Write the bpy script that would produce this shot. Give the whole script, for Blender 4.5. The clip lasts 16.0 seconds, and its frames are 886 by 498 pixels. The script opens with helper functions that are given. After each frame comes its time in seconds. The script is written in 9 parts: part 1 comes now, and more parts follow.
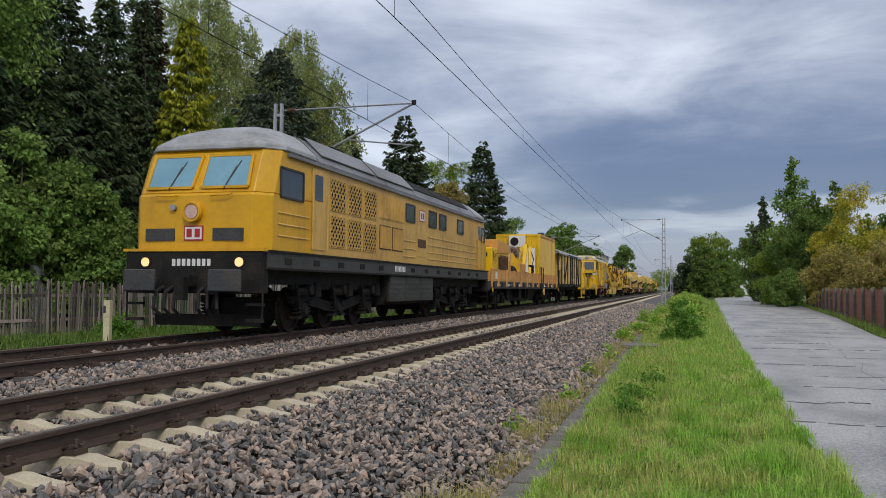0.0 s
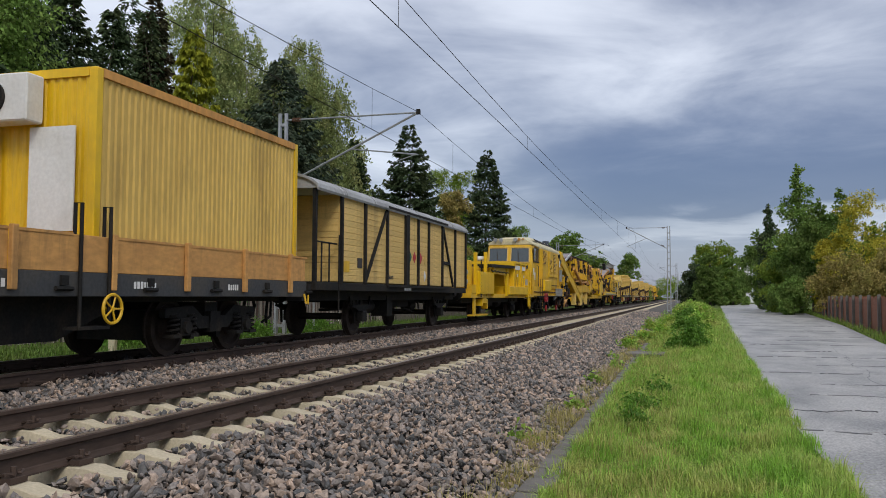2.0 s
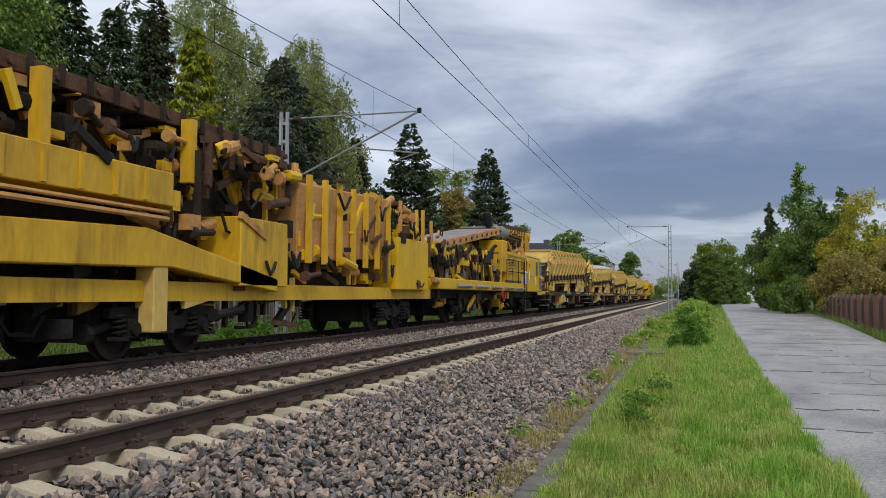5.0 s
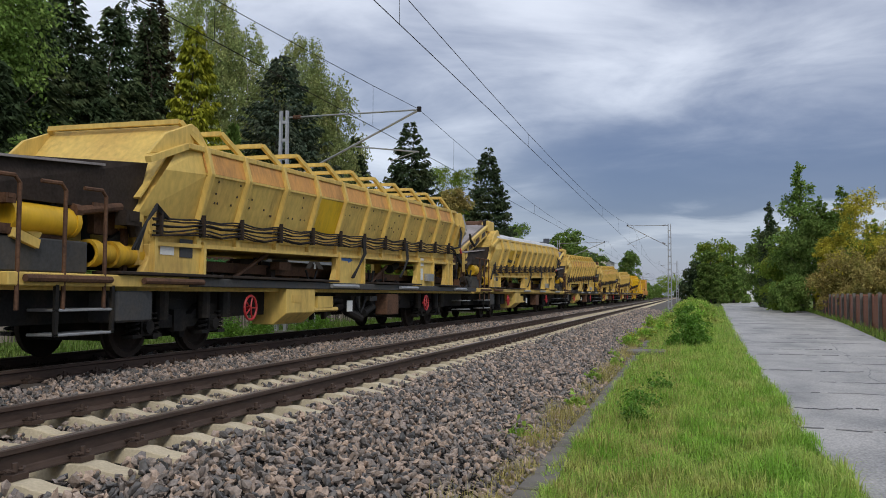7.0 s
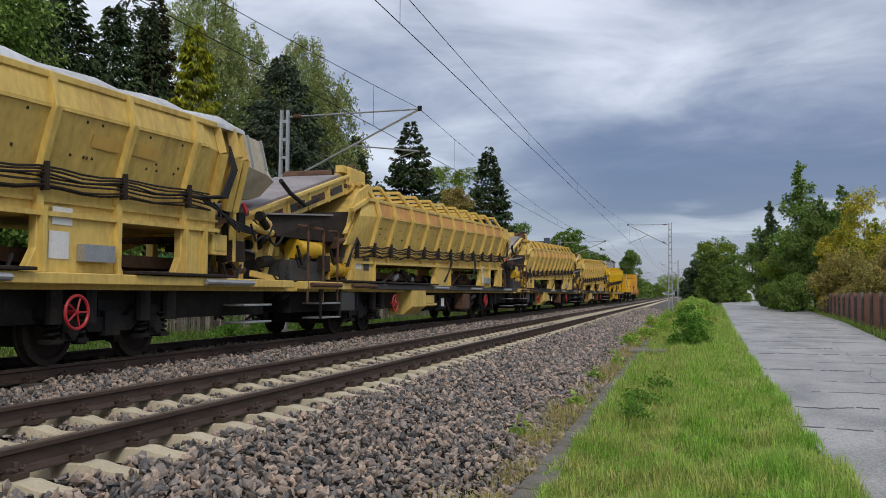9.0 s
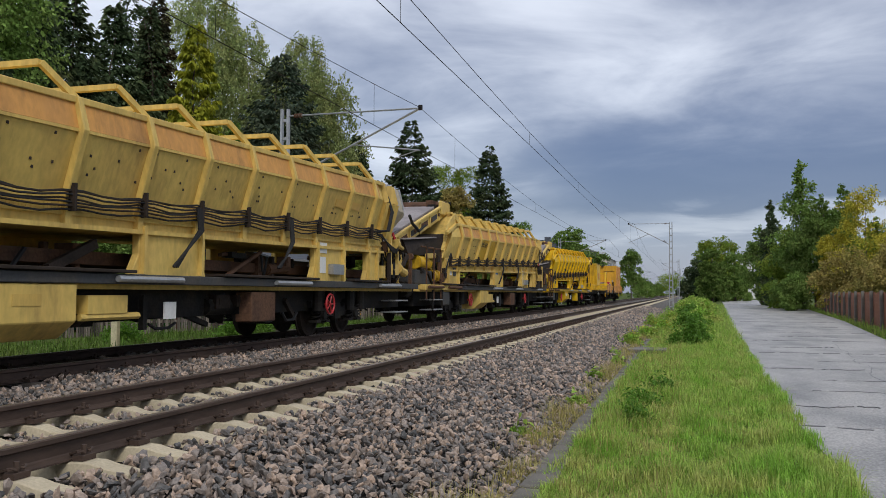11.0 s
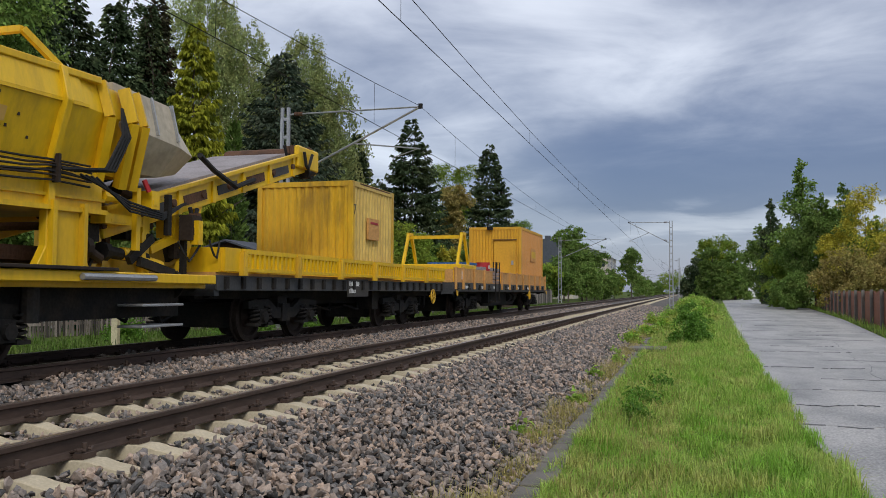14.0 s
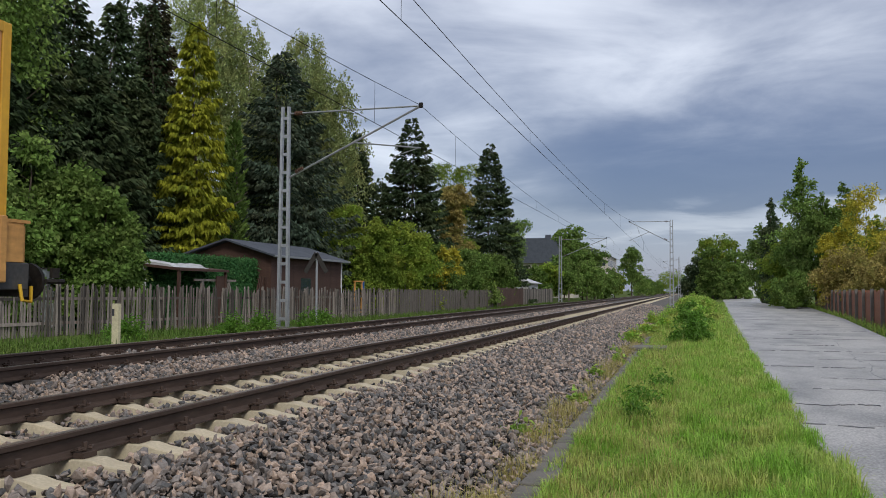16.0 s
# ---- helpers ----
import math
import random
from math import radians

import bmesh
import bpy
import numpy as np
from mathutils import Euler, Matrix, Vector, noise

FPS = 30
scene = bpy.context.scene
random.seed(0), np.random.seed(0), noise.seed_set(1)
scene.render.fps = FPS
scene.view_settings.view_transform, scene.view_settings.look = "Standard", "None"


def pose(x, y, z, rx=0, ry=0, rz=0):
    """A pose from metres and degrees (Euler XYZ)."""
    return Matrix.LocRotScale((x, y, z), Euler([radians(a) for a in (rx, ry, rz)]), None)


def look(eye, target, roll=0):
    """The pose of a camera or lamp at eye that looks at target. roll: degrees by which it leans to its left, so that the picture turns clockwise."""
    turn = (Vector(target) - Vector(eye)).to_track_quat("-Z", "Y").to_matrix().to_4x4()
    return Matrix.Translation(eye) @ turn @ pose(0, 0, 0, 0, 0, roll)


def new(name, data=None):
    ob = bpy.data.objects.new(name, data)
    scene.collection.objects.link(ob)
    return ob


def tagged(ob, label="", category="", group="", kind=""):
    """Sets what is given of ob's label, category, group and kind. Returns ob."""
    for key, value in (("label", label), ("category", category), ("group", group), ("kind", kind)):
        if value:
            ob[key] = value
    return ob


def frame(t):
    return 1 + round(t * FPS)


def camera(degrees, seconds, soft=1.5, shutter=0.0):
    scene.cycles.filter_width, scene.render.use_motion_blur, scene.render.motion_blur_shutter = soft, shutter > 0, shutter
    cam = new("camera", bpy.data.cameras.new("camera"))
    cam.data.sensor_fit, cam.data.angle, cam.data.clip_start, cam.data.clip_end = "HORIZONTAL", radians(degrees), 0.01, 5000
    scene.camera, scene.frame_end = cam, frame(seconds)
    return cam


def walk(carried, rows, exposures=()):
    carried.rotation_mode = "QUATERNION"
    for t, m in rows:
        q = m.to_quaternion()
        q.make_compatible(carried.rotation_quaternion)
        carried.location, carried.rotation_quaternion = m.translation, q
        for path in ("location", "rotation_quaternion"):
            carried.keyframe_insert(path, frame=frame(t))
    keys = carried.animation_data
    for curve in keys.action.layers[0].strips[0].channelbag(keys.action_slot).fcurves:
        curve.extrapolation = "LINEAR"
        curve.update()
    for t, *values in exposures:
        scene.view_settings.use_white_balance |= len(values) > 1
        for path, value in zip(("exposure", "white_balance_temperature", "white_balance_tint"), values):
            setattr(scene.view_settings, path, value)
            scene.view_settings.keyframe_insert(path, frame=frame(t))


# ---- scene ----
EYE = (0.0, 0.0, 1.002)


def aim(yaw, tilt, lean):
    """Camera pose at EYE: degrees left of the track's line, up, and lean."""
    a, b = radians(yaw), radians(tilt)
    way = Vector((-math.sin(a) * math.cos(b), math.cos(a) * math.cos(b), math.sin(b)))
    return look(EYE, Vector(EYE) + way, lean)


cam = camera(55.18, 16.0, soft=0.9)
walk(cam, [(t, aim(a, b, c)) for t, a, b, c in (
    (0.0, 15.549, 2.600, 0.489), (0.5, 15.711, 2.878, 0.409), (1.0, 15.836, 3.112, 0.302), (1.5, 15.872, 3.203, 0.300),
    (2.0, 15.873, 3.195, 0.300), (3.0, 15.890, 3.165, 0.295), (4.0, 15.929, 3.138, 0.290), (6.5, 15.930, 3.038, 0.365),
    (7.5, 15.925, 3.006, 0.365), (9.0, 15.965, 2.972, 0.345), (11.5, 16.012, 2.891, 0.330), (12.5, 16.007, 2.846, 0.350),
    (14.0, 16.019, 2.816, 0.350), (15.0, 16.035, 2.798, 0.340), (16.0, 16.045, 2.760, 0.350))],
    exposures=[(0.0, 0.0), (16.0, 0.0)])

# ---- sky and sun ----
SUN_UP, SUN_TURN = radians(42), radians(150)
world = bpy.data.worlds.new("overcast_sky")
scene.world = world
world.use_nodes = True
wn, wl = world.node_tree.nodes, world.node_tree.links
wn.clear()


def wnode(kind, **props):
    n = wn.new(kind)
    for k, v in props.items():
        n.inputs[k].default_value = v
    return n


def wmath(op, a, b=None, clamp=False):
    n = wn.new("ShaderNodeMath")
    n.operation, n.use_clamp = op, clamp
    for i, v in enumerate((a, b)):
        if v is None:
            continue
        if isinstance(v, (int, float)):
            n.inputs[i].default_value = v
        else:
            wl.new(v, n.inputs[i])
    return n.outputs[0]


def wmix(fac, a, b):
    n = wn.new("ShaderNodeMix")
    n.data_type = "RGBA"
    for i, v in ((0, fac), (6, a), (7, b)):
        if isinstance(v, (tuple, float, int)):
            n.inputs[i].default_value = v
        else:
            wl.new(v, n.inputs[i])
    return n.outputs[2]


def wstep(v, lo, hi):
    n = wn.new("ShaderNodeMapRange")
    n.interpolation_type = "SMOOTHSTEP"
    wl.new(v, n.inputs[0])
    n.inputs[1].default_value, n.inputs[2].default_value = lo, hi
    return n.outputs[0]


sky = wn.new("ShaderNodeTexSky")
sky.sky_type, sky.sun_disc, sky.sun_elevation, sky.sun_rotation = "NISHITA", False, SUN_UP, SUN_TURN
coord = wn.new("ShaderNodeTexCoord")
split = wn.new("ShaderNodeSeparateXYZ")
wl.new(coord.outputs["Generated"], split.inputs[0])
dx, dy, dz = split.outputs
# cloud layer seen from below: directions laid out on a flat deck
deck = wmath("MAXIMUM", wmath("ADD", dz, 0.13), 0.04)
comb = wn.new("ShaderNodeCombineXYZ")
wl.new(wmath("DIVIDE", dx, deck), comb.inputs[0])
wl.new(wmath("DIVIDE", dy, deck), comb.inputs[1])


def cloud(scale, detail, rough, distort, shift, stretch=(1, 1, 1)):
    m = wn.new("ShaderNodeMapping")
    m.inputs["Location"].default_value, m.inputs["Scale"].default_value = shift, stretch
    wl.new(comb.outputs[0], m.inputs[0])
    n = wnode("ShaderNodeTexNoise", Scale=scale, Detail=detail, Roughness=rough, Distortion=distort)
    wl.new(m.outputs[0], n.inputs["Vector"])
    return n.outputs[0]


big = cloud(0.58, 7, 0.5, 0.3, (2.3, 0.4, 0), (0.8, 0.55, 1))
fine = cloud(1.9, 9, 0.55, 0.4, (5.1, 1.7, 0), (0.7, 0.8, 1))
tone = wmath("ADD", wmath("MULTIPLY", big, 0.65), wmath("MULTIPLY", fine, 0.35))
grey = wmix(wstep(tone, 0.36, 0.56), (0.20, 0.225, 0.315, 1), (0.70, 0.73, 0.81, 1))
# a long dark bank low over the line's end, with a paler strip of sky under it
wave = wmath("MULTIPLY", wmath("SUBTRACT", fine, 0.5), 0.09)
lift = wmath("ADD", dz, wave)
low = wmath("MULTIPLY", wstep(lift, 0.072, 0.102), wmath("SUBTRACT", 1.0, wstep(lift, 0.14, 0.28)))
side = wstep(dx, -0.30, -0.06)
bank = wmath("MULTIPLY", wmath("MULTIPLY", low, side), 0.95)
grey = wmix(bank, grey, (0.055, 0.08, 0.185, 1))
strip = wmath("SUBTRACT", 1.0, wstep(lift, 0.06, 0.10))
grey = wmix(wmath("MULTIPLY", strip, 0.95), grey, (0.19, 0.222, 0.335, 1))
# scattered light of the clear sky above the clouds shines through weakly
add = wn.new("ShaderNodeMix")
add.data_type, add.blend_type = "RGBA", "ADD"
add.inputs[0].default_value = 0.03
wl.new(grey, add.inputs[6])
wl.new(sky.outputs[0], add.inputs[7])
ground_dark = wmix(wstep(dz, -0.06, 0.0), (0.10, 0.11, 0.09, 1), add.outputs[2])
bg = wnode("ShaderNodeBackground", Strength=1.0)
wl.new(ground_dark, bg.inputs[0])
out = wn.new("ShaderNodeOutputWorld")
wl.new(bg.outputs[0], out.inputs[0])

sun = new("sun", bpy.data.lights.new("sun", "SUN"))
sun.data.energy, sun.data.angle, sun.data.color = 1.3, radians(14), (1.0, 0.95, 0.87)
sun.matrix_world = look((30, -25, 60), (30 - math.sin(SUN_TURN) * 10, -25 - math.cos(SUN_TURN) * 10, 60 - math.tan(SUN_UP) * 10))
# ---- materials ----
MATS = {}


def surface(name, base, other=None, rough=0.6, metal=0.0, scale=1.5, amount=0.5, grain=30.0, grain_amount=0.25, bump=0.15,
            lo=0.45, hi=0.7, stretch=(1, 1, 1), island=0.0, per_object=0.0, spec=0.4, translucent=0.0, coat=0.0, island_mix=False, grime=0.0):
    """A node material: base colour, stains of another colour at a large scale, grain and relief at a small one."""
    m = bpy.data.materials.new(name)
    m.use_nodes = True
    n, l = m.node_tree.nodes, m.node_tree.links
    n.clear()
    o = n.new("ShaderNodeOutputMaterial")
    b = n.new("ShaderNodeBsdfPrincipled")
    tc = n.new("ShaderNodeTexCoord")
    mp = n.new("ShaderNodeMapping")
    mp.inputs["Scale"].default_value = stretch
    l.new(tc.outputs["Object"], mp.inputs[0])
    n1 = n.new("ShaderNodeTexNoise")
    n1.inputs["Scale"].default_value, n1.inputs["Detail"].default_value, n1.inputs["Roughness"].default_value = scale, 6, 0.6
    n2 = n.new("ShaderNodeTexNoise")
    n2.inputs["Scale"].default_value, n2.inputs["Detail"].default_value = grain, 4
    l.new(mp.outputs[0], n1.inputs["Vector"])
    l.new(mp.outputs[0], n2.inputs["Vector"])
    r = n.new("ShaderNodeMapRange")
    r.inputs[1].default_value, r.inputs[2].default_value, r.inputs[4].default_value = lo, hi, amount
    if island_mix:
        g0 = n.new("ShaderNodeNewGeometry")
        r.inputs[1].default_value, r.inputs[2].default_value = 0.0, 1.0
        l.new(g0.outputs["Random Per Island"], r.inputs[0])
    else:
        l.new(n1.outputs[0], r.inputs[0])
    mx = n.new("ShaderNodeMix")
    mx.data_type = "RGBA"
    other = other or tuple(c * 0.55 for c in base)
    mx.inputs[6].default_value, mx.inputs[7].default_value = (*base, 1), (*other, 1)
    l.new(r.outputs[0], mx.inputs[0])
    gr = n.new("ShaderNodeMapRange")
    gr.inputs[1].default_value, gr.inputs[2].default_value = 0.25, 0.75
    gr.inputs[3].default_value, gr.inputs[4].default_value = 1 - grain_amount, 1 + grain_amount
    l.new(n2.outputs[0], gr.inputs[0])
    value = gr.outputs[0]
    for amount_2, kind, socket in ((island, "ShaderNodeNewGeometry", "Random Per Island"), (per_object, "ShaderNodeObjectInfo", "Random")):
        if amount_2:
            g = n.new(kind)
            k = n.new("ShaderNodeMapRange")
            k.inputs[3].default_value, k.inputs[4].default_value = 1 - amount_2, 1 + amount_2
            l.new(g.outputs[socket], k.inputs[0])
            mu = n.new("ShaderNodeMath")
            mu.operation = "MULTIPLY"
            l.new(value, mu.inputs[0])
            l.new(k.outputs[0], mu.inputs[1])
            value = mu.outputs[0]
    hs = n.new("ShaderNodeHueSaturation")
    paint = mx.outputs[2]
    if grime:
        # soot and rust: run-down streaks broken up by blotches
        mp2 = n.new("ShaderNodeMapping")
        mp2.inputs["Scale"].default_value, mp2.inputs["Location"].default_value = (5, 5, 0.7), (3.1, 1.7, 0.4)
        l.new(tc.outputs["Object"], mp2.inputs[0])
        n3 = n.new("ShaderNodeTexNoise")
        n3.inputs["Scale"].default_value, n3.inputs["Detail"].default_value, n3.inputs["Roughness"].default_value = 1.0, 8, 0.7
        l.new(mp2.outputs[0], n3.inputs["Vector"])
        n4 = n.new("ShaderNodeTexNoise")
        n4.inputs["Scale"].default_value, n4.inputs["Detail"].default_value = 0.7, 5
        l.new(tc.outputs["Object"], n4.inputs["Vector"])
        mu0 = n.new("ShaderNodeMath")
        mu0.operation = "ADD"
        l.new(n3.outputs[0], mu0.inputs[0])
        l.new(n4.outputs[0], mu0.inputs[1])
        gm = n.new("ShaderNodeMapRange")
        gm.inputs[1].default_value, gm.inputs[2].default_value, gm.inputs[4].default_value = 1.02, 1.42, grime
        l.new(mu0.outputs[0], gm.inputs[0])
        mg = n.new("ShaderNodeMix")
        mg.data_type = "RGBA"
        mg.inputs[7].default_value = (0.075, 0.048, 0.026, 1)
        l.new(gm.outputs[0], mg.inputs[0])
        l.new(paint, mg.inputs[6])
        paint = mg.outputs[2]
    l.new(paint, hs.inputs["Color"])
    l.new(value, hs.inputs["Value"])
    l.new(hs.outputs[0], b.inputs["Base Color"])
    b.inputs["Metallic"].default_value = metal
    b.inputs["Specular IOR Level"].default_value = spec
    b.inputs["Coat Weight"].default_value = coat
    rr = n.new("ShaderNodeMapRange")
    rr.inputs[3].default_value, rr.inputs[4].default_value = max(0.02, rough - 0.12), min(1, rough + 0.12)
    l.new(n1.outputs[0], rr.inputs[0])
    l.new(rr.outputs[0], b.inputs["Roughness"])
    if bump:
        bp = n.new("ShaderNodeBump")
        bp.inputs["Strength"].default_value, bp.inputs["Distance"].default_value = bump, 0.02
        l.new(n2.outputs[0], bp.inputs["Height"])
        l.new(bp.outputs[0], b.inputs["Normal"])
    last = b.outputs[0]
    if translucent:
        tr = n.new("ShaderNodeBsdfTranslucent")
        l.new(hs.outputs[0], tr.inputs[0])
        ms = n.new("ShaderNodeMixShader")
        ms.inputs[0].default_value = translucent
        l.new(last, ms.inputs[1])
        l.new(tr.outputs[0], ms.inputs[2])
        last = ms.outputs[0]
    l.new(last, o.inputs[0])
    MATS[name] = m
    return m


def glow(name, colour, strength):
    m = surface(name, colour, rough=0.3)
    b = m.node_tree.nodes["Principled BSDF"]
    b.inputs["Emission Color"].default_value, b.inputs["Emission Strength"].default_value = (*colour, 1), strength
    return m


RUST = (0.13, 0.06, 0.03)
M_YELLOW = surface("worn_yellow_paint", (0.70, 0.42, 0.020), (0.44, 0.245, 0.03), rough=0.5, scale=1.1, amount=0.55, grain=14, grain_amount=0.10, bump=0.05, stretch=(1, 1, 0.35), grime=0.75)
M_BRIGHT = surface("bright_yellow_paint", (0.74, 0.462, 0.009), (0.54, 0.30, 0.018), rough=0.42, scale=1.3, amount=0.45, grain=14, grain_amount=0.08, bump=0.04, stretch=(1, 1, 0.4), grime=0.40)
M_FRONT = surface("fresh_yellow_paint", (0.66, 0.355, 0.010), (0.46, 0.235, 0.02), rough=0.35, scale=0.8, amount=0.5, grain=9, grain_amount=0.06, bump=0.02, grime=0.30)
M_BEIGE = surface("faded_ochre_paint", (0.66, 0.465, 0.125), (0.50, 0.31, 0.09), rough=0.62, scale=0.9, amount=0.6, grain=11, grain_amount=0.16, bump=0.10, stretch=(1, 1, 0.5), grime=0.55)
M_LOCO = surface("dusty_ochre_paint", (0.62, 0.375, 0.095), (0.40, 0.22, 0.055), rough=0.5, scale=0.9, amount=0.55, grain=8, grain_amount=0.10, bump=0.04, stretch=(1, 0.6, 0.5), grime=0.60)
M_PALE = surface("pale_yellow_container_paint", (0.64, 0.43, 0.11), (0.46, 0.28, 0.06), rough=0.55, scale=0.9, amount=0.5, grain=12, grain_amount=0.1, bump=0.05, stretch=(1, 1, 0.4), grime=0.45)
M_CREAM = surface("cream_post_paint", (0.62, 0.56, 0.36), (0.36, 0.33, 0.22), rough=0.7, scale=3, amount=0.7, grain=30, grain_amount=0.15, bump=0.1)
M_ORANGE = surface("faded_orange_paint", (0.62, 0.30, 0.07), (0.40, 0.20, 0.07), rough=0.6, scale=0.9, amount=0.6, grain=12, grain_amount=0.14, bump=0.08, stretch=(1, 1, 0.5), grime=0.70)
M_TANGO = surface("orange_container_paint", (0.63, 0.30, 0.085), (0.53, 0.245, 0.075), rough=0.5, scale=0.8, amount=0.5, grain=12, grain_amount=0.08, bump=0.05, grime=0.30)
M_AMBER = surface("amber_container_paint", (0.68, 0.37, 0.028), (0.56, 0.28, 0.03), rough=0.5, scale=0.8, amount=0.5, grain=12, grain_amount=0.08, bump=0.05, grime=0.30)
M_TAN = surface("tan_board_paint", (0.57, 0.295, 0.09), (0.37, 0.18, 0.065), rough=0.7, scale=1.2, amount=0.6, grain=16, grain_amount=0.18, bump=0.12, stretch=(1, 0.4, 1), grime=0.70)
M_WOODY = surface("pale_yellow_boards", (0.68, 0.47, 0.16), (0.42, 0.26, 0.08), rough=0.65, scale=1.6, amount=0.6, grain=22, grain_amount=0.14, bump=0.1, stretch=(1, 0.25, 2), per_object=0.10, grime=0.60)
M_DARK = surface("sooty_black_steel", (0.017, 0.0165, 0.016), (0.042, 0.034, 0.026), rough=0.7, scale=2.2, amount=0.8, grain=25, grain_amount=0.3, bump=0.12, spec=0.12)
M_FRAME = surface("dark_grey_frame_paint", (0.055, 0.057, 0.060), (0.095, 0.082, 0.066), rough=0.6, scale=1.6, amount=0.7, grain=20, grain_amount=0.2, bump=0.08, spec=0.18)
M_GREYROOF = surface("grey_painted_roof", (0.34, 0.345, 0.35), (0.17, 0.165, 0.16), rough=0.6, scale=0.9, amount=0.7, grain=10, grain_amount=0.15, bump=0.06, grime=0.50)
M_LOCOROOF = surface("sooty_grey_roof", (0.19, 0.192, 0.20), (0.10, 0.098, 0.095), rough=0.5, scale=0.8, amount=0.8, grain=10, grain_amount=0.15, bump=0.05, stretch=(1, 0.5, 1), grime=0.50)
M_SILENCER = surface("grey_green_enamel", (0.20, 0.235, 0.225), (0.13, 0.15, 0.145), rough=0.5, scale=1.5, amount=0.6, grain=14, grain_amount=0.1, bump=0.03, grime=0.4)
M_SILL = surface("grey_sill_paint", (0.055, 0.053, 0.049), (0.036, 0.032, 0.028), rough=0.5, scale=1.6, amount=0.7, grain=20, grain_amount=0.2, bump=0.06, spec=0.3, stretch=(1, 0.4, 1))
M_SILVER = surface("galvanised_steel", (0.40, 0.41, 0.42), (0.25, 0.25, 0.25), rough=0.45, metal=0.6, scale=3, grain=30, grain_amount=0.15, bump=0.05)
M_RUST = surface("rusty_steel", (0.12, 0.065, 0.04), (0.055, 0.035, 0.028), rough=0.8, scale=3, amount=0.8, grain=25, grain_amount=0.3, bump=0.15, spec=0.15)
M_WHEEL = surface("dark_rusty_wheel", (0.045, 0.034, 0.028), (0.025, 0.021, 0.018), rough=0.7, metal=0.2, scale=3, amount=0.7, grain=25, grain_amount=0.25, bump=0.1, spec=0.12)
M_RAILSIDE = surface("rusty_rail_steel", (0.085, 0.058, 0.045), (0.05, 0.036, 0.03), rough=0.65, metal=0.2, scale=4, amount=0.6, grain=40, grain_amount=0.2, bump=0.06, stretch=(1, 0.2, 1), spec=0.20)
M_RAILTOP = surface("worn_rail_head", (0.30, 0.25, 0.22), (0.20, 0.16, 0.14), rough=0.35, metal=0.7, scale=4, amount=0.6, grain=40, grain_amount=0.1, bump=0.02, stretch=(1, 0.1, 1))
M_SLEEPER = surface("pale_concrete_sleeper", (0.50, 0.43, 0.30), (0.33, 0.275, 0.19), rough=0.85, scale=3, amount=0.6, grain=40, grain_amount=0.15, bump=0.2, per_object=0.06)
M_OLDSLEEPER = surface("dark_wooden_sleeper", (0.10, 0.085, 0.075), (0.05, 0.04, 0.035), rough=0.85, scale=3, grain=40, bump=0.2, per_object=0.1)
M_STONE = surface("ballast_stone", (0.190, 0.190, 0.188), (0.285, 0.205, 0.150), rough=0.5, scale=7, amount=0.95, grain=42, grain_amount=0.38, bump=0.35, island=0.62, island_mix=True, spec=0.4)
# near-black gravel: the shade in the gaps between stones is put into its colour
M_BED = surface("gap_shade_gravel", (0.030, 0.028, 0.026), (0.010, 0.009, 0.008), rough=0.9, scale=13, amount=1.0, grain=30, grain_amount=0.6, bump=1.0, lo=0.4, hi=0.6, spec=0.05)
M_CONCRETE = surface("weathered_concrete", (0.17, 0.155, 0.135), (0.085, 0.08, 0.065), rough=0.85, scale=2.5, amount=0.7, grain=45, grain_amount=0.18, bump=0.2, per_object=0.06)
M_ROAD = surface("damp_grey_asphalt", (0.41, 0.39, 0.365), (0.17, 0.168, 0.165), lo=0.40, hi=0.66, rough=0.42, scale=0.7, amount=0.8, grain=38, grain_amount=0.45, bump=0.3, stretch=(1, 0.5, 1))
M_SOIL = surface("grassy_soil", (0.085, 0.12, 0.03), (0.07, 0.06, 0.03), rough=0.95, scale=1.2, amount=0.7, grain=20, grain_amount=0.4, bump=0.6, spec=0.05)
M_GRASS = surface("fresh_grass", (0.245, 0.45, 0.055), (0.54, 0.54, 0.17), lo=0.42, hi=0.64, rough=0.6, scale=1.8, amount=0.85, grain=6, grain_amount=0.2, bump=0, island=0.35, translucent=0.35, spec=0.25)
M_ROUGHGRASS = surface("rough_dark_grass", (0.10, 0.18, 0.03), (0.17, 0.20, 0.05), rough=0.7, scale=0.8, amount=0.6, grain=6, grain_amount=0.25, bump=0, island=0.4, translucent=0.3, spec=0.2)
M_DRY = surface("dry_grass", (0.42, 0.36, 0.13), (0.25, 0.27, 0.07), rough=0.7, scale=1.5, amount=0.6, grain=6, grain_amount=0.2, bump=0, island=0.3, translucent=0.3, spec=0.2)
M_WEED = surface("weed_leaves", (0.11, 0.24, 0.03), (0.20, 0.30, 0.05), rough=0.55, scale=2, amount=0.6, grain=6, grain_amount=0.2, bump=0, island=0.35, translucent=0.35, spec=0.25)
M_HEDGE = surface("clipped_hedge_leaves", (0.06, 0.17, 0.055), (0.10, 0.21, 0.07), rough=0.8, scale=2, amount=0.6, grain=9, grain_amount=0.25, bump=0, island=0.35, translucent=0.2, spec=0.1)
M_SPRUCE = surface("dark_spruce_needles", (0.062, 0.095, 0.045), (0.12, 0.13, 0.058), rough=0.9, scale=0.6, amount=0.7, grain=5, grain_amount=0.3, bump=0, island=0.5, per_object=0.2, translucent=0.12, spec=0.06)
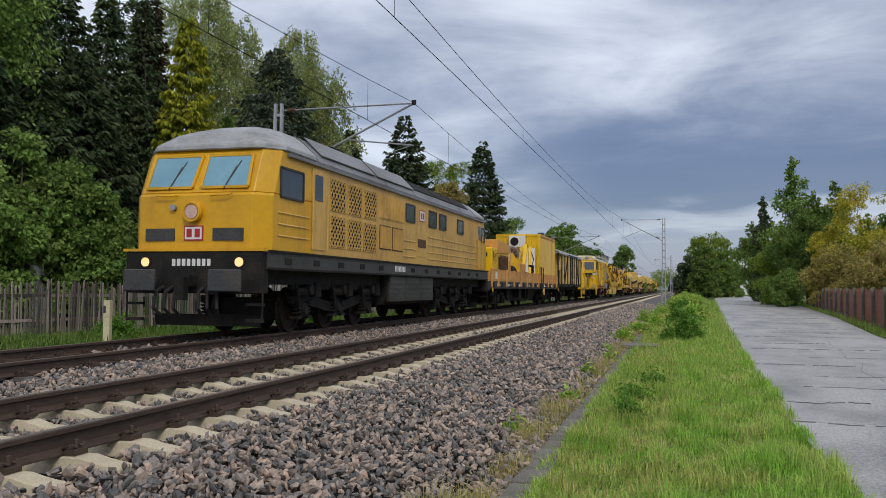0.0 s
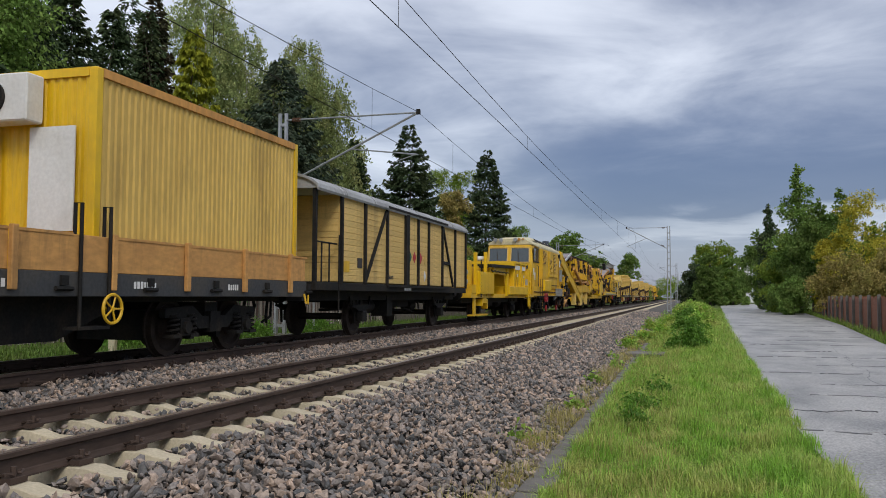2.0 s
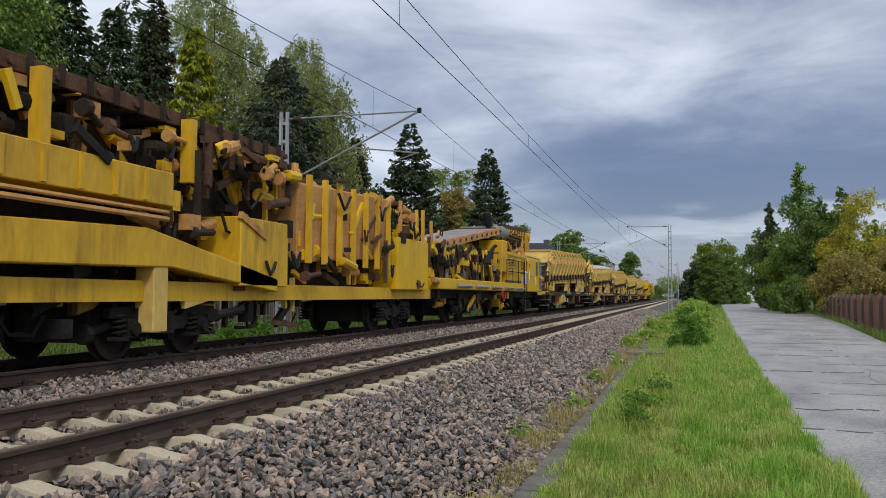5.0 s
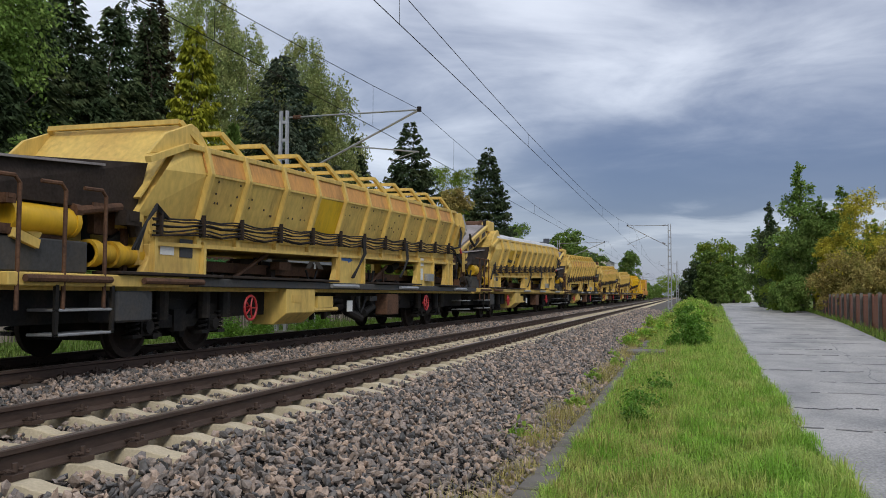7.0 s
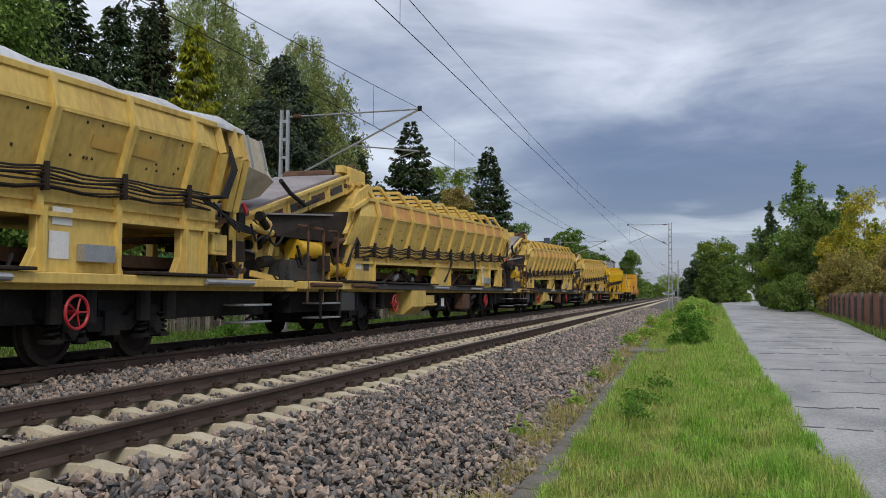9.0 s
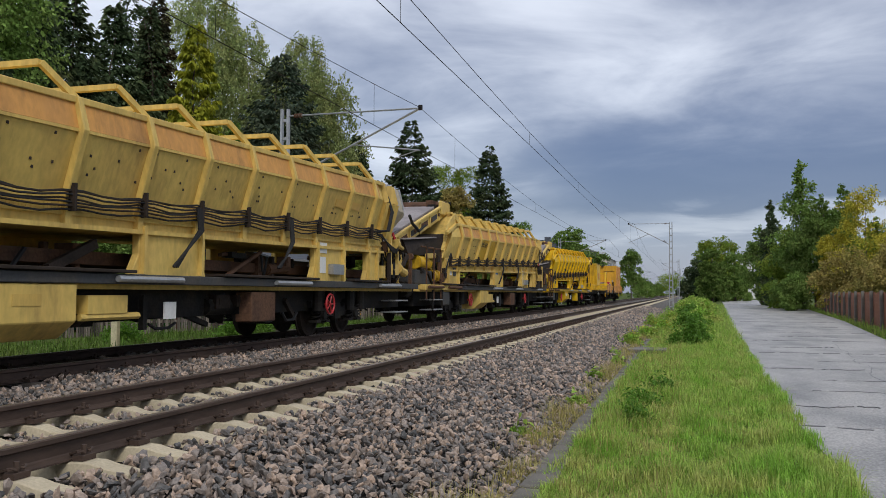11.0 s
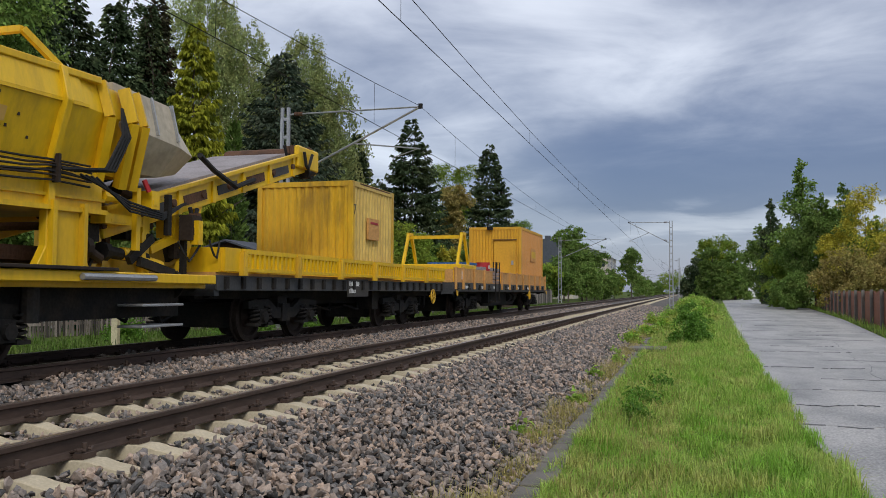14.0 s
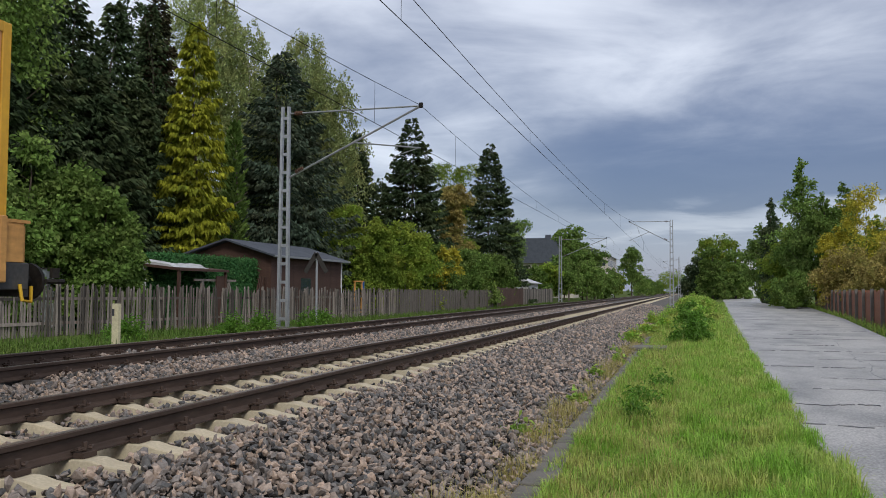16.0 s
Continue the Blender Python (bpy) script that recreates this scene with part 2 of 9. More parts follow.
M_BLUESPRUCE = surface("blue_spruce_needles", (0.072, 0.105, 0.070), (0.115, 0.115, 0.068), rough=0.9, scale=0.6, amount=0.7, grain=5, grain_amount=0.3, bump=0, island=0.45, per_object=0.15, translucent=0.12, spec=0.06)
M_RUSSET = surface("browned_spruce_tips", (0.075, 0.06, 0.035), (0.04, 0.055, 0.03), rough=0.9, scale=0.6, amount=0.7, grain=5, grain_amount=0.3, bump=0, island=0.5, translucent=0.12, spec=0.06)
M_GOLDEN = surface("golden_cypress_leaves", (0.33, 0.34, 0.035), (0.13, 0.19, 0.03), rough=0.9, scale=1.2, amount=0.8, grain=5, grain_amount=0.3, bump=0, island=0.4, translucent=0.25, spec=0.06)
M_BIRCH = surface("birch_leaves", (0.27, 0.33, 0.13), (0.42, 0.39, 0.15), rough=0.9, scale=0.8, amount=0.7, grain=5, grain_amount=0.25, bump=0, island=0.4, per_object=0.1, translucent=0.4, spec=0.06)
M_LEAF = surface("green_leaves", (0.145, 0.235, 0.055), (0.26, 0.32, 0.095), rough=0.9, scale=0.8, amount=0.7, grain=5, grain_amount=0.25, bump=0, island=0.45, per_object=0.2, translucent=0.3, spec=0.06)
M_LIME = surface("light_green_leaves", (0.21, 0.31, 0.05), (0.36, 0.37, 0.06), rough=0.9, scale=0.7, amount=0.8, grain=5, grain_amount=0.25, bump=0, island=0.4, per_object=0.15, translucent=0.35, spec=0.06)
M_YLEAF = surface("yellow_autumn_leaves", (0.52, 0.45, 0.06), (0.32, 0.36, 0.06), rough=0.9, scale=1.0, amount=0.8, grain=5, grain_amount=0.25, bump=0, island=0.4, translucent=0.35, spec=0.06)
M_BROWNLEAF = surface("brownish_shrub_leaves", (0.36, 0.29, 0.10), (0.26, 0.28, 0.07), rough=0.9, scale=1.0, amount=0.8, grain=5, grain_amount=0.25, bump=0, island=0.45, translucent=0.3, spec=0.06)
M_REDLEAF = surface("red_autumn_leaves", (0.42, 0.07, 0.05), (0.35, 0.20, 0.05), rough=0.9, scale=1.0, grain=5, bump=0, island=0.4, translucent=0.3, spec=0.06)
M_BARK = surface("rough_bark", (0.11, 0.085, 0.065), (0.05, 0.04, 0.035), rough=0.9, scale=3, grain=20, grain_amount=0.3, bump=0.5, stretch=(1, 1, 0.3))
M_BIRCHBARK = surface("birch_bark", (0.50, 0.48, 0.44), (0.08, 0.07, 0.06), rough=0.8, scale=3, grain=20, bump=0.2, lo=0.5, hi=0.56, stretch=(1, 1, 3))
M_FENCE = surface("weathered_grey_palings", (0.185, 0.160, 0.138), (0.085, 0.074, 0.064), rough=0.9, scale=2, grain=30, grain_amount=0.3, bump=0.3, stretch=(2, 2, 0.2), per_object=0.75)
M_BROWNWOOD = surface("brown_stained_boards", (0.085, 0.045, 0.032), (0.05, 0.03, 0.025), rough=0.8, scale=2, grain=30, grain_amount=0.25, bump=0.2, per_object=0.1)
M_REDFENCE = surface("red_brown_fence_boards", (0.25, 0.10, 0.055), (0.15, 0.07, 0.045), rough=0.8, scale=2, grain=30, grain_amount=0.25, bump=0.2, stretch=(2, 2, 0.3), island=0.2)
M_SLATE = surface("dark_roofing_felt", (0.075, 0.085, 0.105), (0.045, 0.05, 0.06), rough=0.75, scale=1.5, grain=25, bump=0.2, per_object=0.08)
M_WHITE = surface("white_paint", (0.72, 0.72, 0.70), (0.52, 0.50, 0.46), rough=0.6, scale=1.5, amount=0.5, grain=20, grain_amount=0.08, bump=0.05)
M_TARP = surface("grey_white_tarpaulin", (0.55, 0.56, 0.57), (0.34, 0.34, 0.34), rough=0.6, scale=1.2, amount=0.7, grain=6, grain_amount=0.12, bump=0.4, grime=0.50)
M_HOOD = surface("dusty_grey_brown_sheet", (0.46, 0.40, 0.30), (0.28, 0.24, 0.18), rough=0.6, scale=1.2, amount=0.7, grain=10, grain_amount=0.15, bump=0.1, grime=0.5)
M_FARBED = surface("distant_ballast", (0.135, 0.125, 0.115), (0.085, 0.078, 0.072), rough=0.9, scale=6, amount=0.9, grain=14, grain_amount=0.3, bump=0.6, spec=0.1)
M_RUBBER = surface("black_rubber", (0.025, 0.025, 0.026), (0.05, 0.05, 0.05), rough=0.75, scale=3, grain=25, bump=0.1, spec=0.15)
M_BELT = surface("dusty_conveyor_belt", (0.30, 0.27, 0.27), (0.17, 0.15, 0.15), rough=0.8, scale=1.5, amount=0.7, grain=18, grain_amount=0.2, bump=0.2)
M_RED = surface("red_paint", (0.42, 0.025, 0.03), (0.25, 0.03, 0.03), rough=0.45, scale=3, grain=20, grain_amount=0.1, bump=0.02)
M_BLUE = surface("blue_paint", (0.03, 0.13, 0.40), (0.03, 0.08, 0.22), rough=0.45, scale=3, grain=20, grain_amount=0.1, bump=0.02)
M_GREENP = surface("green_netting", (0.02, 0.13, 0.075), (0.015, 0.07, 0.045), rough=0.8, scale=2, grain=40, grain_amount=0.3, bump=0.4)
M_INK = surface("dark_lettering", (0.04, 0.035, 0.03), rough=0.6, bump=0)
M_GLASS = surface("dark_tinted_glass", (0.03, 0.045, 0.05), (0.05, 0.06, 0.06), rough=0.12, scale=2, grain=8, grain_amount=0.1, bump=0, spec=0.9)
# windscreen glass: the bluish reflection is painted into its base colour
M_CABGLASS = surface("sky_reflecting_windscreen", (0.16, 0.33, 0.42), (0.10, 0.24, 0.30), rough=0.12, scale=1.5, amount=0.6, grain=6, grain_amount=0.08, bump=0, spec=0.9)
M_PLASTER = surface("cream_plaster", (0.55, 0.50, 0.42), (0.42, 0.38, 0.32), rough=0.85, scale=1, grain=20, grain_amount=0.08, bump=0.05)
M_LAMP = glow("warm_headlight", (1.0, 0.62, 0.28), 0.7)
M_LENS = surface("pink_tinted_lamp_glass", (0.55, 0.30, 0.25), (0.65, 0.5, 0.45), rough=0.12, bump=0, spec=0.8)
# ---- building tools ----
class Shape:
    """Collects boxes, prisms, rods and plates for one mesh."""

    def __init__(self):
        self.v, self.f = [], []

    def add(self, verts, faces):
        k = len(self.v)
        self.v += [tuple(p) for p in verts]
        self.f += [tuple(i + k for i in f) for f in faces]
        return self

    def box(self, x0, x1, y0, y1, z0, z1):
        x0, x1, y0, y1, z0, z1 = min(x0, x1), max(x0, x1), min(y0, y1), max(y0, y1), min(z0, z1), max(z0, z1)
        return self.add([(x, y, z) for z in (z0, z1) for y in (y0, y1) for x in (x0, x1)],
                        [(0, 2, 3, 1), (4, 5, 7, 6), (0, 1, 5, 4), (2, 6, 7, 3), (0, 4, 6, 2), (1, 3, 7, 5)])

    def prism(self, outline, a, b, axis="y", caps=True):
        """An outline of (x, z), (y, z) or (x, y) pairs drawn out along the third axis."""
        n = len(outline)

        def put(p, c):
            return {"y": (p[0], c, p[1]), "x": (c, p[0], p[1]), "z": (p[0], p[1], c)}[axis]
        fs = [(i, (i + 1) % n, (i + 1) % n + n, i + n) for i in range(n)]
        if caps:
            fs += [tuple(range(n))[::-1], tuple(range(n, 2 * n))]
        return self.add([put(p, a) for p in outline] + [put(p, b) for p in outline], fs)

    def loft(self, rings, caps=True):
        n = len(rings[0])
        fs = []
        for k in range(len(rings) - 1):
            fs += [(k * n + i, k * n + (i + 1) % n, (k + 1) * n + (i + 1) % n, (k + 1) * n + i) for i in range(n)]
        if caps:
            fs += [tuple(range(n))[::-1], tuple(range((len(rings) - 1) * n, len(rings) * n))]
        return self.add([p for r in rings for p in r], fs)

    def rod(self, p, q, r, n=8, r2=None):
        p, q = Vector(p), Vector(q)
        d = q - p
        if d.length < 1e-6:
            return self
        a = d.orthogonal().normalized()
        b = d.normalized().cross(a)
        r2 = r if r2 is None else r2
        ring = [(math.cos(2 * math.pi * i / n), math.sin(2 * math.pi * i / n)) for i in range(n)]
        return self.loft([[p + (a * c + b * s) * r for c, s in ring], [q + (a * c + b * s) * r2 for c, s in ring]])

    def path(self, pts, r, n=6):
        """A bent rod: one swept tube."""
        pts = [Vector(p) for p in pts]
        rings, a = [], None
        for i, p in enumerate(pts):
            d = (pts[min(i + 1, len(pts) - 1)] - pts[max(i - 1, 0)]).normalized()
            a = d.orthogonal().normalized() if a is None else (a - d * a.dot(d)).normalized()
            b = d.cross(a)
            rings.append([p + (a * math.cos(2 * math.pi * k / n) + b * math.sin(2 * math.pi * k / n)) * r for k in range(n)])
        return self.loft(rings)

    def beam(self, p, q, w, h):
        """A square bar from p to q, w wide across and h deep."""
        p, q = Vector(p), Vector(q)
        d = (q - p).normalized()
        a = d.cross(Vector((0, 0, 1)))
        a = (a if a.length > 1e-3 else Vector((1, 0, 0))).normalized()
        b = a.cross(d)
        a, b = a * w / 2, b * h / 2
        return self.loft([[c + a + b, c - a + b, c - a - b, c + a - b] for c in (p, q)])

    def ring(self, c, r, t, axis="x", n=20, m=6):
        """A torus-like hoop."""
        rings = []
        for i in range(n):
            a = 2 * math.pi * i / n
            rg = []
            for j in range(m):
                b = 2 * math.pi * j / m
                u, w, h = (r + t * math.cos(b)) * math.cos(a), (r + t * math.cos(b)) * math.sin(a), t * math.sin(b)
                o = {"x": (h, u, w), "y": (u, h, w), "z": (u, w, h)}[axis]
                rg.append((c[0] + o[0], c[1] + o[1], c[2] + o[2]))
            rings.append(rg)
        rings.append(rings[0])
        return self.loft(rings, caps=False)


def mesh_of(name, shape, material, bevel=0.0, smooth=False):
    me = bpy.data.meshes.new(name)
    me.from_pydata(shape.v, [], shape.f)
    bm = bmesh.new()
    bm.from_mesh(me)
    bmesh.ops.recalc_face_normals(bm, faces=bm.faces)
    if bevel:
        es = [e for e in bm.edges if len(e.link_faces) == 2 and e.calc_face_angle(0) > 0.5]
        bmesh.ops.bevel(bm, geom=es, offset=bevel, segments=1, affect="EDGES", clamp_overlap=True)
    bm.to_mesh(me)
    bm.free()
    if smooth:
        me.polygons.foreach_set("use_smooth", [True] * len(me.polygons))
        me.set_sharp_from_angle(angle=radians(40))
    me.materials.append(material)
    return me


def part(name, shape, material, parent, label="", bevel=0.0, smooth=False):
    """ONE mesh object under a thing or under a part."""
    ob = new(name, shape if isinstance(shape, bpy.types.Mesh) else mesh_of(name, shape, material, bevel, smooth))
    ob.parent = parent
    return tagged(ob, label)


def thing(name, label, category, m=None, group="", kind=""):
    ob = new(name)
    ob.empty_display_size = 0.2
    ob.matrix_basis = m or Matrix()
    return tagged(ob, label, category, group, kind)


def unit(a):
    return a / (np.linalg.norm(a, axis=1, keepdims=True) + 1e-9)


def big_mesh(name, verts, faces, material):
    """A large mesh from arrays: faces all of one size."""
    verts, faces = np.asarray(verts, np.float32), np.asarray(faces, np.int32)
    me = bpy.data.meshes.new(name)
    k = faces.shape[1]
    me.vertices.add(len(verts))
    me.vertices.foreach_set("co", verts.ravel())
    me.loops.add(faces.size)
    me.loops.foreach_set("vertex_index", faces.ravel())
    me.polygons.add(len(faces))
    me.polygons.foreach_set("loop_start", np.arange(len(faces), dtype=np.int32) * k)
    me.polygons.foreach_set("loop_total", np.full(len(faces), k, np.int32))
    me.update(calc_edges=True)
    me.materials.append(material)
    return me


def letters(words, size, material, parent, m, name="lettering", label=""):
    """Words in the built-in font as a thin mesh; m: pose of the text's left foot on its thing."""
    cu = bpy.data.curves.new(name, "FONT")
    cu.body, cu.size, cu.extrude = words, size, 0.002
    cu.resolution_u = 2
    tmp = bpy.data.objects.new(name, cu)
    scene.collection.objects.link(tmp)
    me = bpy.data.meshes.new_from_object(tmp.evaluated_get(bpy.context.evaluated_depsgraph_get()))
    bpy.data.objects.remove(tmp)
    me.materials.clear()
    me.materials.append(material)
    ob = part(name, me, None, parent, label)
    ob.matrix_basis = m
    return ob


def on_side(x, y, z):
    """Pose of a text on a vehicle's side that faces the camera: it runs along +y."""
    return Matrix.Translation((x, y, z)) @ Euler((radians(90), 0, radians(90))).to_matrix().to_4x4()
# ---- the place: ground, line, road ----
NEAR, FAR, FAR_UP = -4.91, -8.69, 0.034      # track centres; height of the far rails over the near ones
rng = np.random.default_rng(7)
SLEEPER_0 = 3.80


def ground_height(x, y=0.0):
    pts = ((-3000, 0.2), (-60, 0.2), (-17, -0.28), (-13.5, -0.36), (-11.6, -0.5), (-2.0, -0.66), (-1.0, -0.645), (1.0, -0.63), (3.0, -0.665), (12, -0.66), (20, -0.55), (60, -0.4), (3000, -0.4))
    for (a, u), (b, w) in zip(pts, pts[1:]):
        if a <= x <= b:
            return u + (w - u) * (x - a) / (b - a)
    return 0.0


def ground():
    xs = [-3000, -600, -150, -60, -30, -17, -13.5, -11.6, -2.0, -1.0, 1.0, 3.0, 6.0, 12, 20, 60, 300, 3000]
    ys = [-300, -60, -10, 0, 10, 30, 60, 120, 250, 600, 1500, 4000]
    v = [(x, y, ground_height(x)) for y in ys for x in xs]
    n = len(xs)
    f = [(j * n + i, j * n + i + 1, (j + 1) * n + i + 1, (j + 1) * n + i) for j in range(len(ys) - 1) for i in range(n - 1)]
    s = Shape().add(v, f)
    ob = new("ground", mesh_of("ground", s, M_SOIL))
    tagged(ob, "grassy earth that runs out level to the horizon", "ground", kind="structure")


ROAD_L = ((-20, 1.3), (7, 1.31), (10, 1.33), (13, 1.38), (19, 1.46), (34, 1.85), (70, 3.1), (150, 5.9), (300, 11.0))
ROAD_R = ((-20, 3.6), (4, 4.6), (14.4, 5.4), (33.5, 6.8), (54.7, 9.0), (105, 13.0), (150, 15.4), (300, 21.5))


def along(line, y):
    return float(np.interp(y, [p[0] for p in line], [p[1] for p in line]))


def road():
    th = thing("road", "damp grey asphalt lane patched and cracked beside the railway", "road", kind="structure")
    # cast in bays, so that the joints lie open between them
    cuts = [-20, -6, 3.2, 11.2, 15.2, 19.6, 24.6, 31, 38, 46, 56, 68, 84, 105, 130, 160, 200, 300]
    for a, b in zip(cuts, cuts[1:]):
        s = Shape()
        n = 6
        gap = 0.012 if b < 60 else 0.03
        top = []
        for i in range(n + 1):
            y = a + gap + (b - a - 2 * gap) * i / n
            wob = 0.03 * math.sin(3.1 * y) + 0.02 * math.sin(7.7 * y + 1)
            top.append((along(ROAD_L, y) + wob, along(ROAD_R, y), y))
        for (l0, r0, y0), (l1, r1, y1) in zip(top, top[1:]):
            sk = 0.045
            s.add([(l0, y0, -0.60), (r0, y0 + sk * 6, -0.585), (r1, y1 + sk * 6, -0.585), (l1, y1, -0.60),
                   (l0, y0, -0.72), (r0, y0 + sk * 6, -0.72), (r1, y1 + sk * 6, -0.72), (l1, y1, -0.72)],
                  [(0, 1, 2, 3), (0, 3, 7, 4), (1, 5, 6, 2), (0, 4, 5, 1), (3, 2, 6, 7)])
        part("slab", s, M_ROAD, th)
    patch = surface("dark_tar_patch", (0.13, 0.13, 0.13), (0.24, 0.24, 0.24), rough=0.5, scale=2.5, amount=0.8, grain=50, bump=0.15)
    # tar run into the joints and wandering cracks
    g = random.Random(5)
    for y0, x0, x1, w in ((11.3, 1.35, 4.4, 0.03), (15.3, 2.0, 5.2, 0.022), (19.7, 1.6, 3.6, 0.05), (24.8, 1.9, 5.2, 0.03), (31.2, 2.2, 6, 0.04), (38.1, 2.5, 7, 0.05), (13.2, 1.5, 2.6, 0.012), (17.2, 2.4, 4.6, 0.012), (27.4, 2.4, 4.2, 0.03), (22.0, 3.0, 5.2, 0.015), (34.4, 3.2, 5.4, 0.03), (44, 3, 7, 0.06), (52, 3, 8, 0.07)):
        s = Shape()
        y, n = y0, 24
        last = None
        for i in range(n + 1):
            y += g.gauss(0, 0.035)
            p = (x0 + (x1 - x0) * i / n, y + 0.27 * i / n, -0.597 + 0.011 * i / n)
            if last and g.random() < 0.85:
                ww = w * g.uniform(0.4, 1.6)
                s.beam(last, p, ww, 0.014)
            last = p
        part("tar_seam", s, patch, th, "dark tar seam")
    s = Shape()
    y, x = 6.0, 2.9
    last = None
    while y < 30:
        y += 0.35
        x += g.gauss(0.02, 0.05)
        if last and g.random() < 0.7:
            s.beam(last, (x, y, -0.595), 0.012 * g.uniform(0.5, 1.6), 0.012)
        last = (x, y, -0.595)
    part("tar_seam", s, patch, th, "dark tar seam")


def ballast():
    prof = [(-11.7, -0.62), (-10.9, -0.24), (-10.4, -0.15), (-7.2, -0.155), (-6.8, -0.20), (-6.4, -0.235), (-5.75, -0.25), (-5.5, -0.265), (-4.35, -0.265), (-4.0, -0.25), (-3.55, -0.235), (-3.2, -0.26), (-1.5, -0.61), (-1.4, -0.9), (-11.7, -0.9)]
    # bed coloured far darker than its stone, so gaps between loose stones look shaded
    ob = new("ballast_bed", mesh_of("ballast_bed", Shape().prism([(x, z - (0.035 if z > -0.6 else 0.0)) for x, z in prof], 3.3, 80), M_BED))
    tagged(ob, "crushed stone ballast bed under both tracks, coloured near black as shade between stones", "ballast", kind="structure")

    for y0, y1 in ((-60, 3.3), (80, 900)):
        more = new("ballast_bed_distant", mesh_of("ballast_bed_distant", Shape().prism([(x, z - (0.015 if z > -0.6 else 0.0)) for x, z in prof], y0, y1), M_FARBED))
        tagged(more, "grey crushed stone ballast farther along the line", "ballast", kind="structure")

    def height(x):
        p = prof[:13]
        return np.interp(x, [a for a, b in p], [b for a, b in p])
    # broken stones: a few angular shapes laid in two loose layers
    base = []
    corners = [(0, 0, 1)] + [(math.cos(q), math.sin(q), 0.45) for q in np.arange(4) * math.pi / 2] + [(math.cos(q), math.sin(q), -0.45) for q in np.arange(4) * math.pi / 2 + math.pi / 4] + [(0, 0, -1)]
    if0 = [(0, 1 + i, 1 + (i + 1) % 4) for i in range(4)] + [(9, 5 + (i + 1) % 4, 5 + i) for i in range(4)]
    if0 += [(1 + i, 5 + i, 1 + (i + 1) % 4) for i in range(4)] + [(5 + i, 5 + (i + 1) % 4, 1 + (i + 1) % 4) for i in range(4)]
    if0 = np.array(if0)
    for k in range(30):
        v = np.array(corners) * rng.uniform(0.76, 1.16, (10, 1)) + rng.normal(0, 0.12, (10, 3))
        base.append(v * np.array([1.16, rng.uniform(0.60, 0.92), rng.uniform(0.40, 0.66)]))
    base = np.array(base)
    spots = []
    for x0, x1, y0, y1, gap, top in ((-3.9, -1.33, 3.2, 10, 0.062, 0.85), (-3.9, -1.33, 10, 20, 0.066, 0.75), (-3.9, -1.33, 20, 40, 0.082, 0.6), (-3.9, -1.4, 40, 80, 0.13, 0.4), (-7.3, -5.8, 48, 80, 0.13, 0.4),
                                     (-5.5, -4.3, 4, 20, 0.060, 0.5), (-7.3, -5.8, 6, 24, 0.064, 0.75), (-7.3, -5.8, 24, 48, 0.085, 0.6),
                                     (-5.5, -4.3, 20, 36, 0.085, 0.4), (-9.35, -8.05, 12, 34, 0.085, 0.3), (-7.8, -7.3, 9, 34, 0.07, 0.5), (-11.0, -9.6, 14, 34, 0.10, 0.4)):
        for layer, share, lift in ((0, 1.0, -0.016), (1, top * 0.8, 0.030)):
            gx, gy = np.meshgrid(np.arange(x0, x1, gap), np.arange(y0, y1, gap))
            q = np.c_[gx.ravel(), gy.ravel()] + rng.uniform(-0.42, 0.42, (gx.size, 2)) * gap
            q = q[rng.uniform(0, 1, len(q)) < share]
            m = len(q)
            spots.append(np.c_[q, gap * np.clip(rng.lognormal(-0.68, 0.22, m), 0.32, 0.85), lift + rng.normal(0, 0.013, m)])
    p = np.concatenate(spots)
    beat = (p[:, 1] - SLEEPER_0 + 0.31) % 0.62 - 0.31
    on_near = (np.abs(p[:, 0] - NEAR) < 1.33) & (np.abs(beat) < 0.165)
    p = p[~on_near]
    n = len(p)
    q4 = unit(rng.normal(size=(n, 4)))
    w_, x_, y_, z_ = q4.T
    rot = np.stack([1 - 2 * (y_ * y_ + z_ * z_), 2 * (x_ * y_ - z_ * w_), 2 * (x_ * z_ + y_ * w_), 2 * (x_ * y_ + z_ * w_), 1 - 2 * (x_ * x_ + z_ * z_), 2 * (y_ * z_ - x_ * w_),
                    2 * (x_ * z_ - y_ * w_), 2 * (y_ * z_ + x_ * w_), 1 - 2 * (x_ * x_ + y_ * y_)], 1).reshape(n, 3, 3)
    which = rng.integers(0, len(base), n)
    v = np.einsum("nij,nkj->nki", rot, base[which]) * p[:, 2][:, None, None]
    v += np.stack([p[:, 0], p[:, 1], height(p[:, 0]) + p[:, 3]], 1)[:, None, :]
    f = (if0[None] + (np.arange(n) * base.shape[1])[:, None, None]).reshape(-1, 3)
    ob = new("ballast_stones", big_mesh("ballast_stones", v.reshape(-1, 3), f, M_STONE))
    ob.data.shade_flat()
    tagged(ob, "loose broken grey and reddish stones on the ballast", "gravel", kind="stuff")


RAIL = [(-0.075, -0.172), (-0.075, -0.160), (-0.02, -0.142), (-0.009, -0.13), (-0.009, -0.05), (-0.036, -0.036), (-0.036, -0.006), (-0.028, 0.0),
        (0.028, 0.0), (0.036, -0.006), (0.036, -0.036), (0.009, -0.05), (0.009, -0.13), (0.02, -0.142), (0.075, -0.160), (0.075, -0.172)]


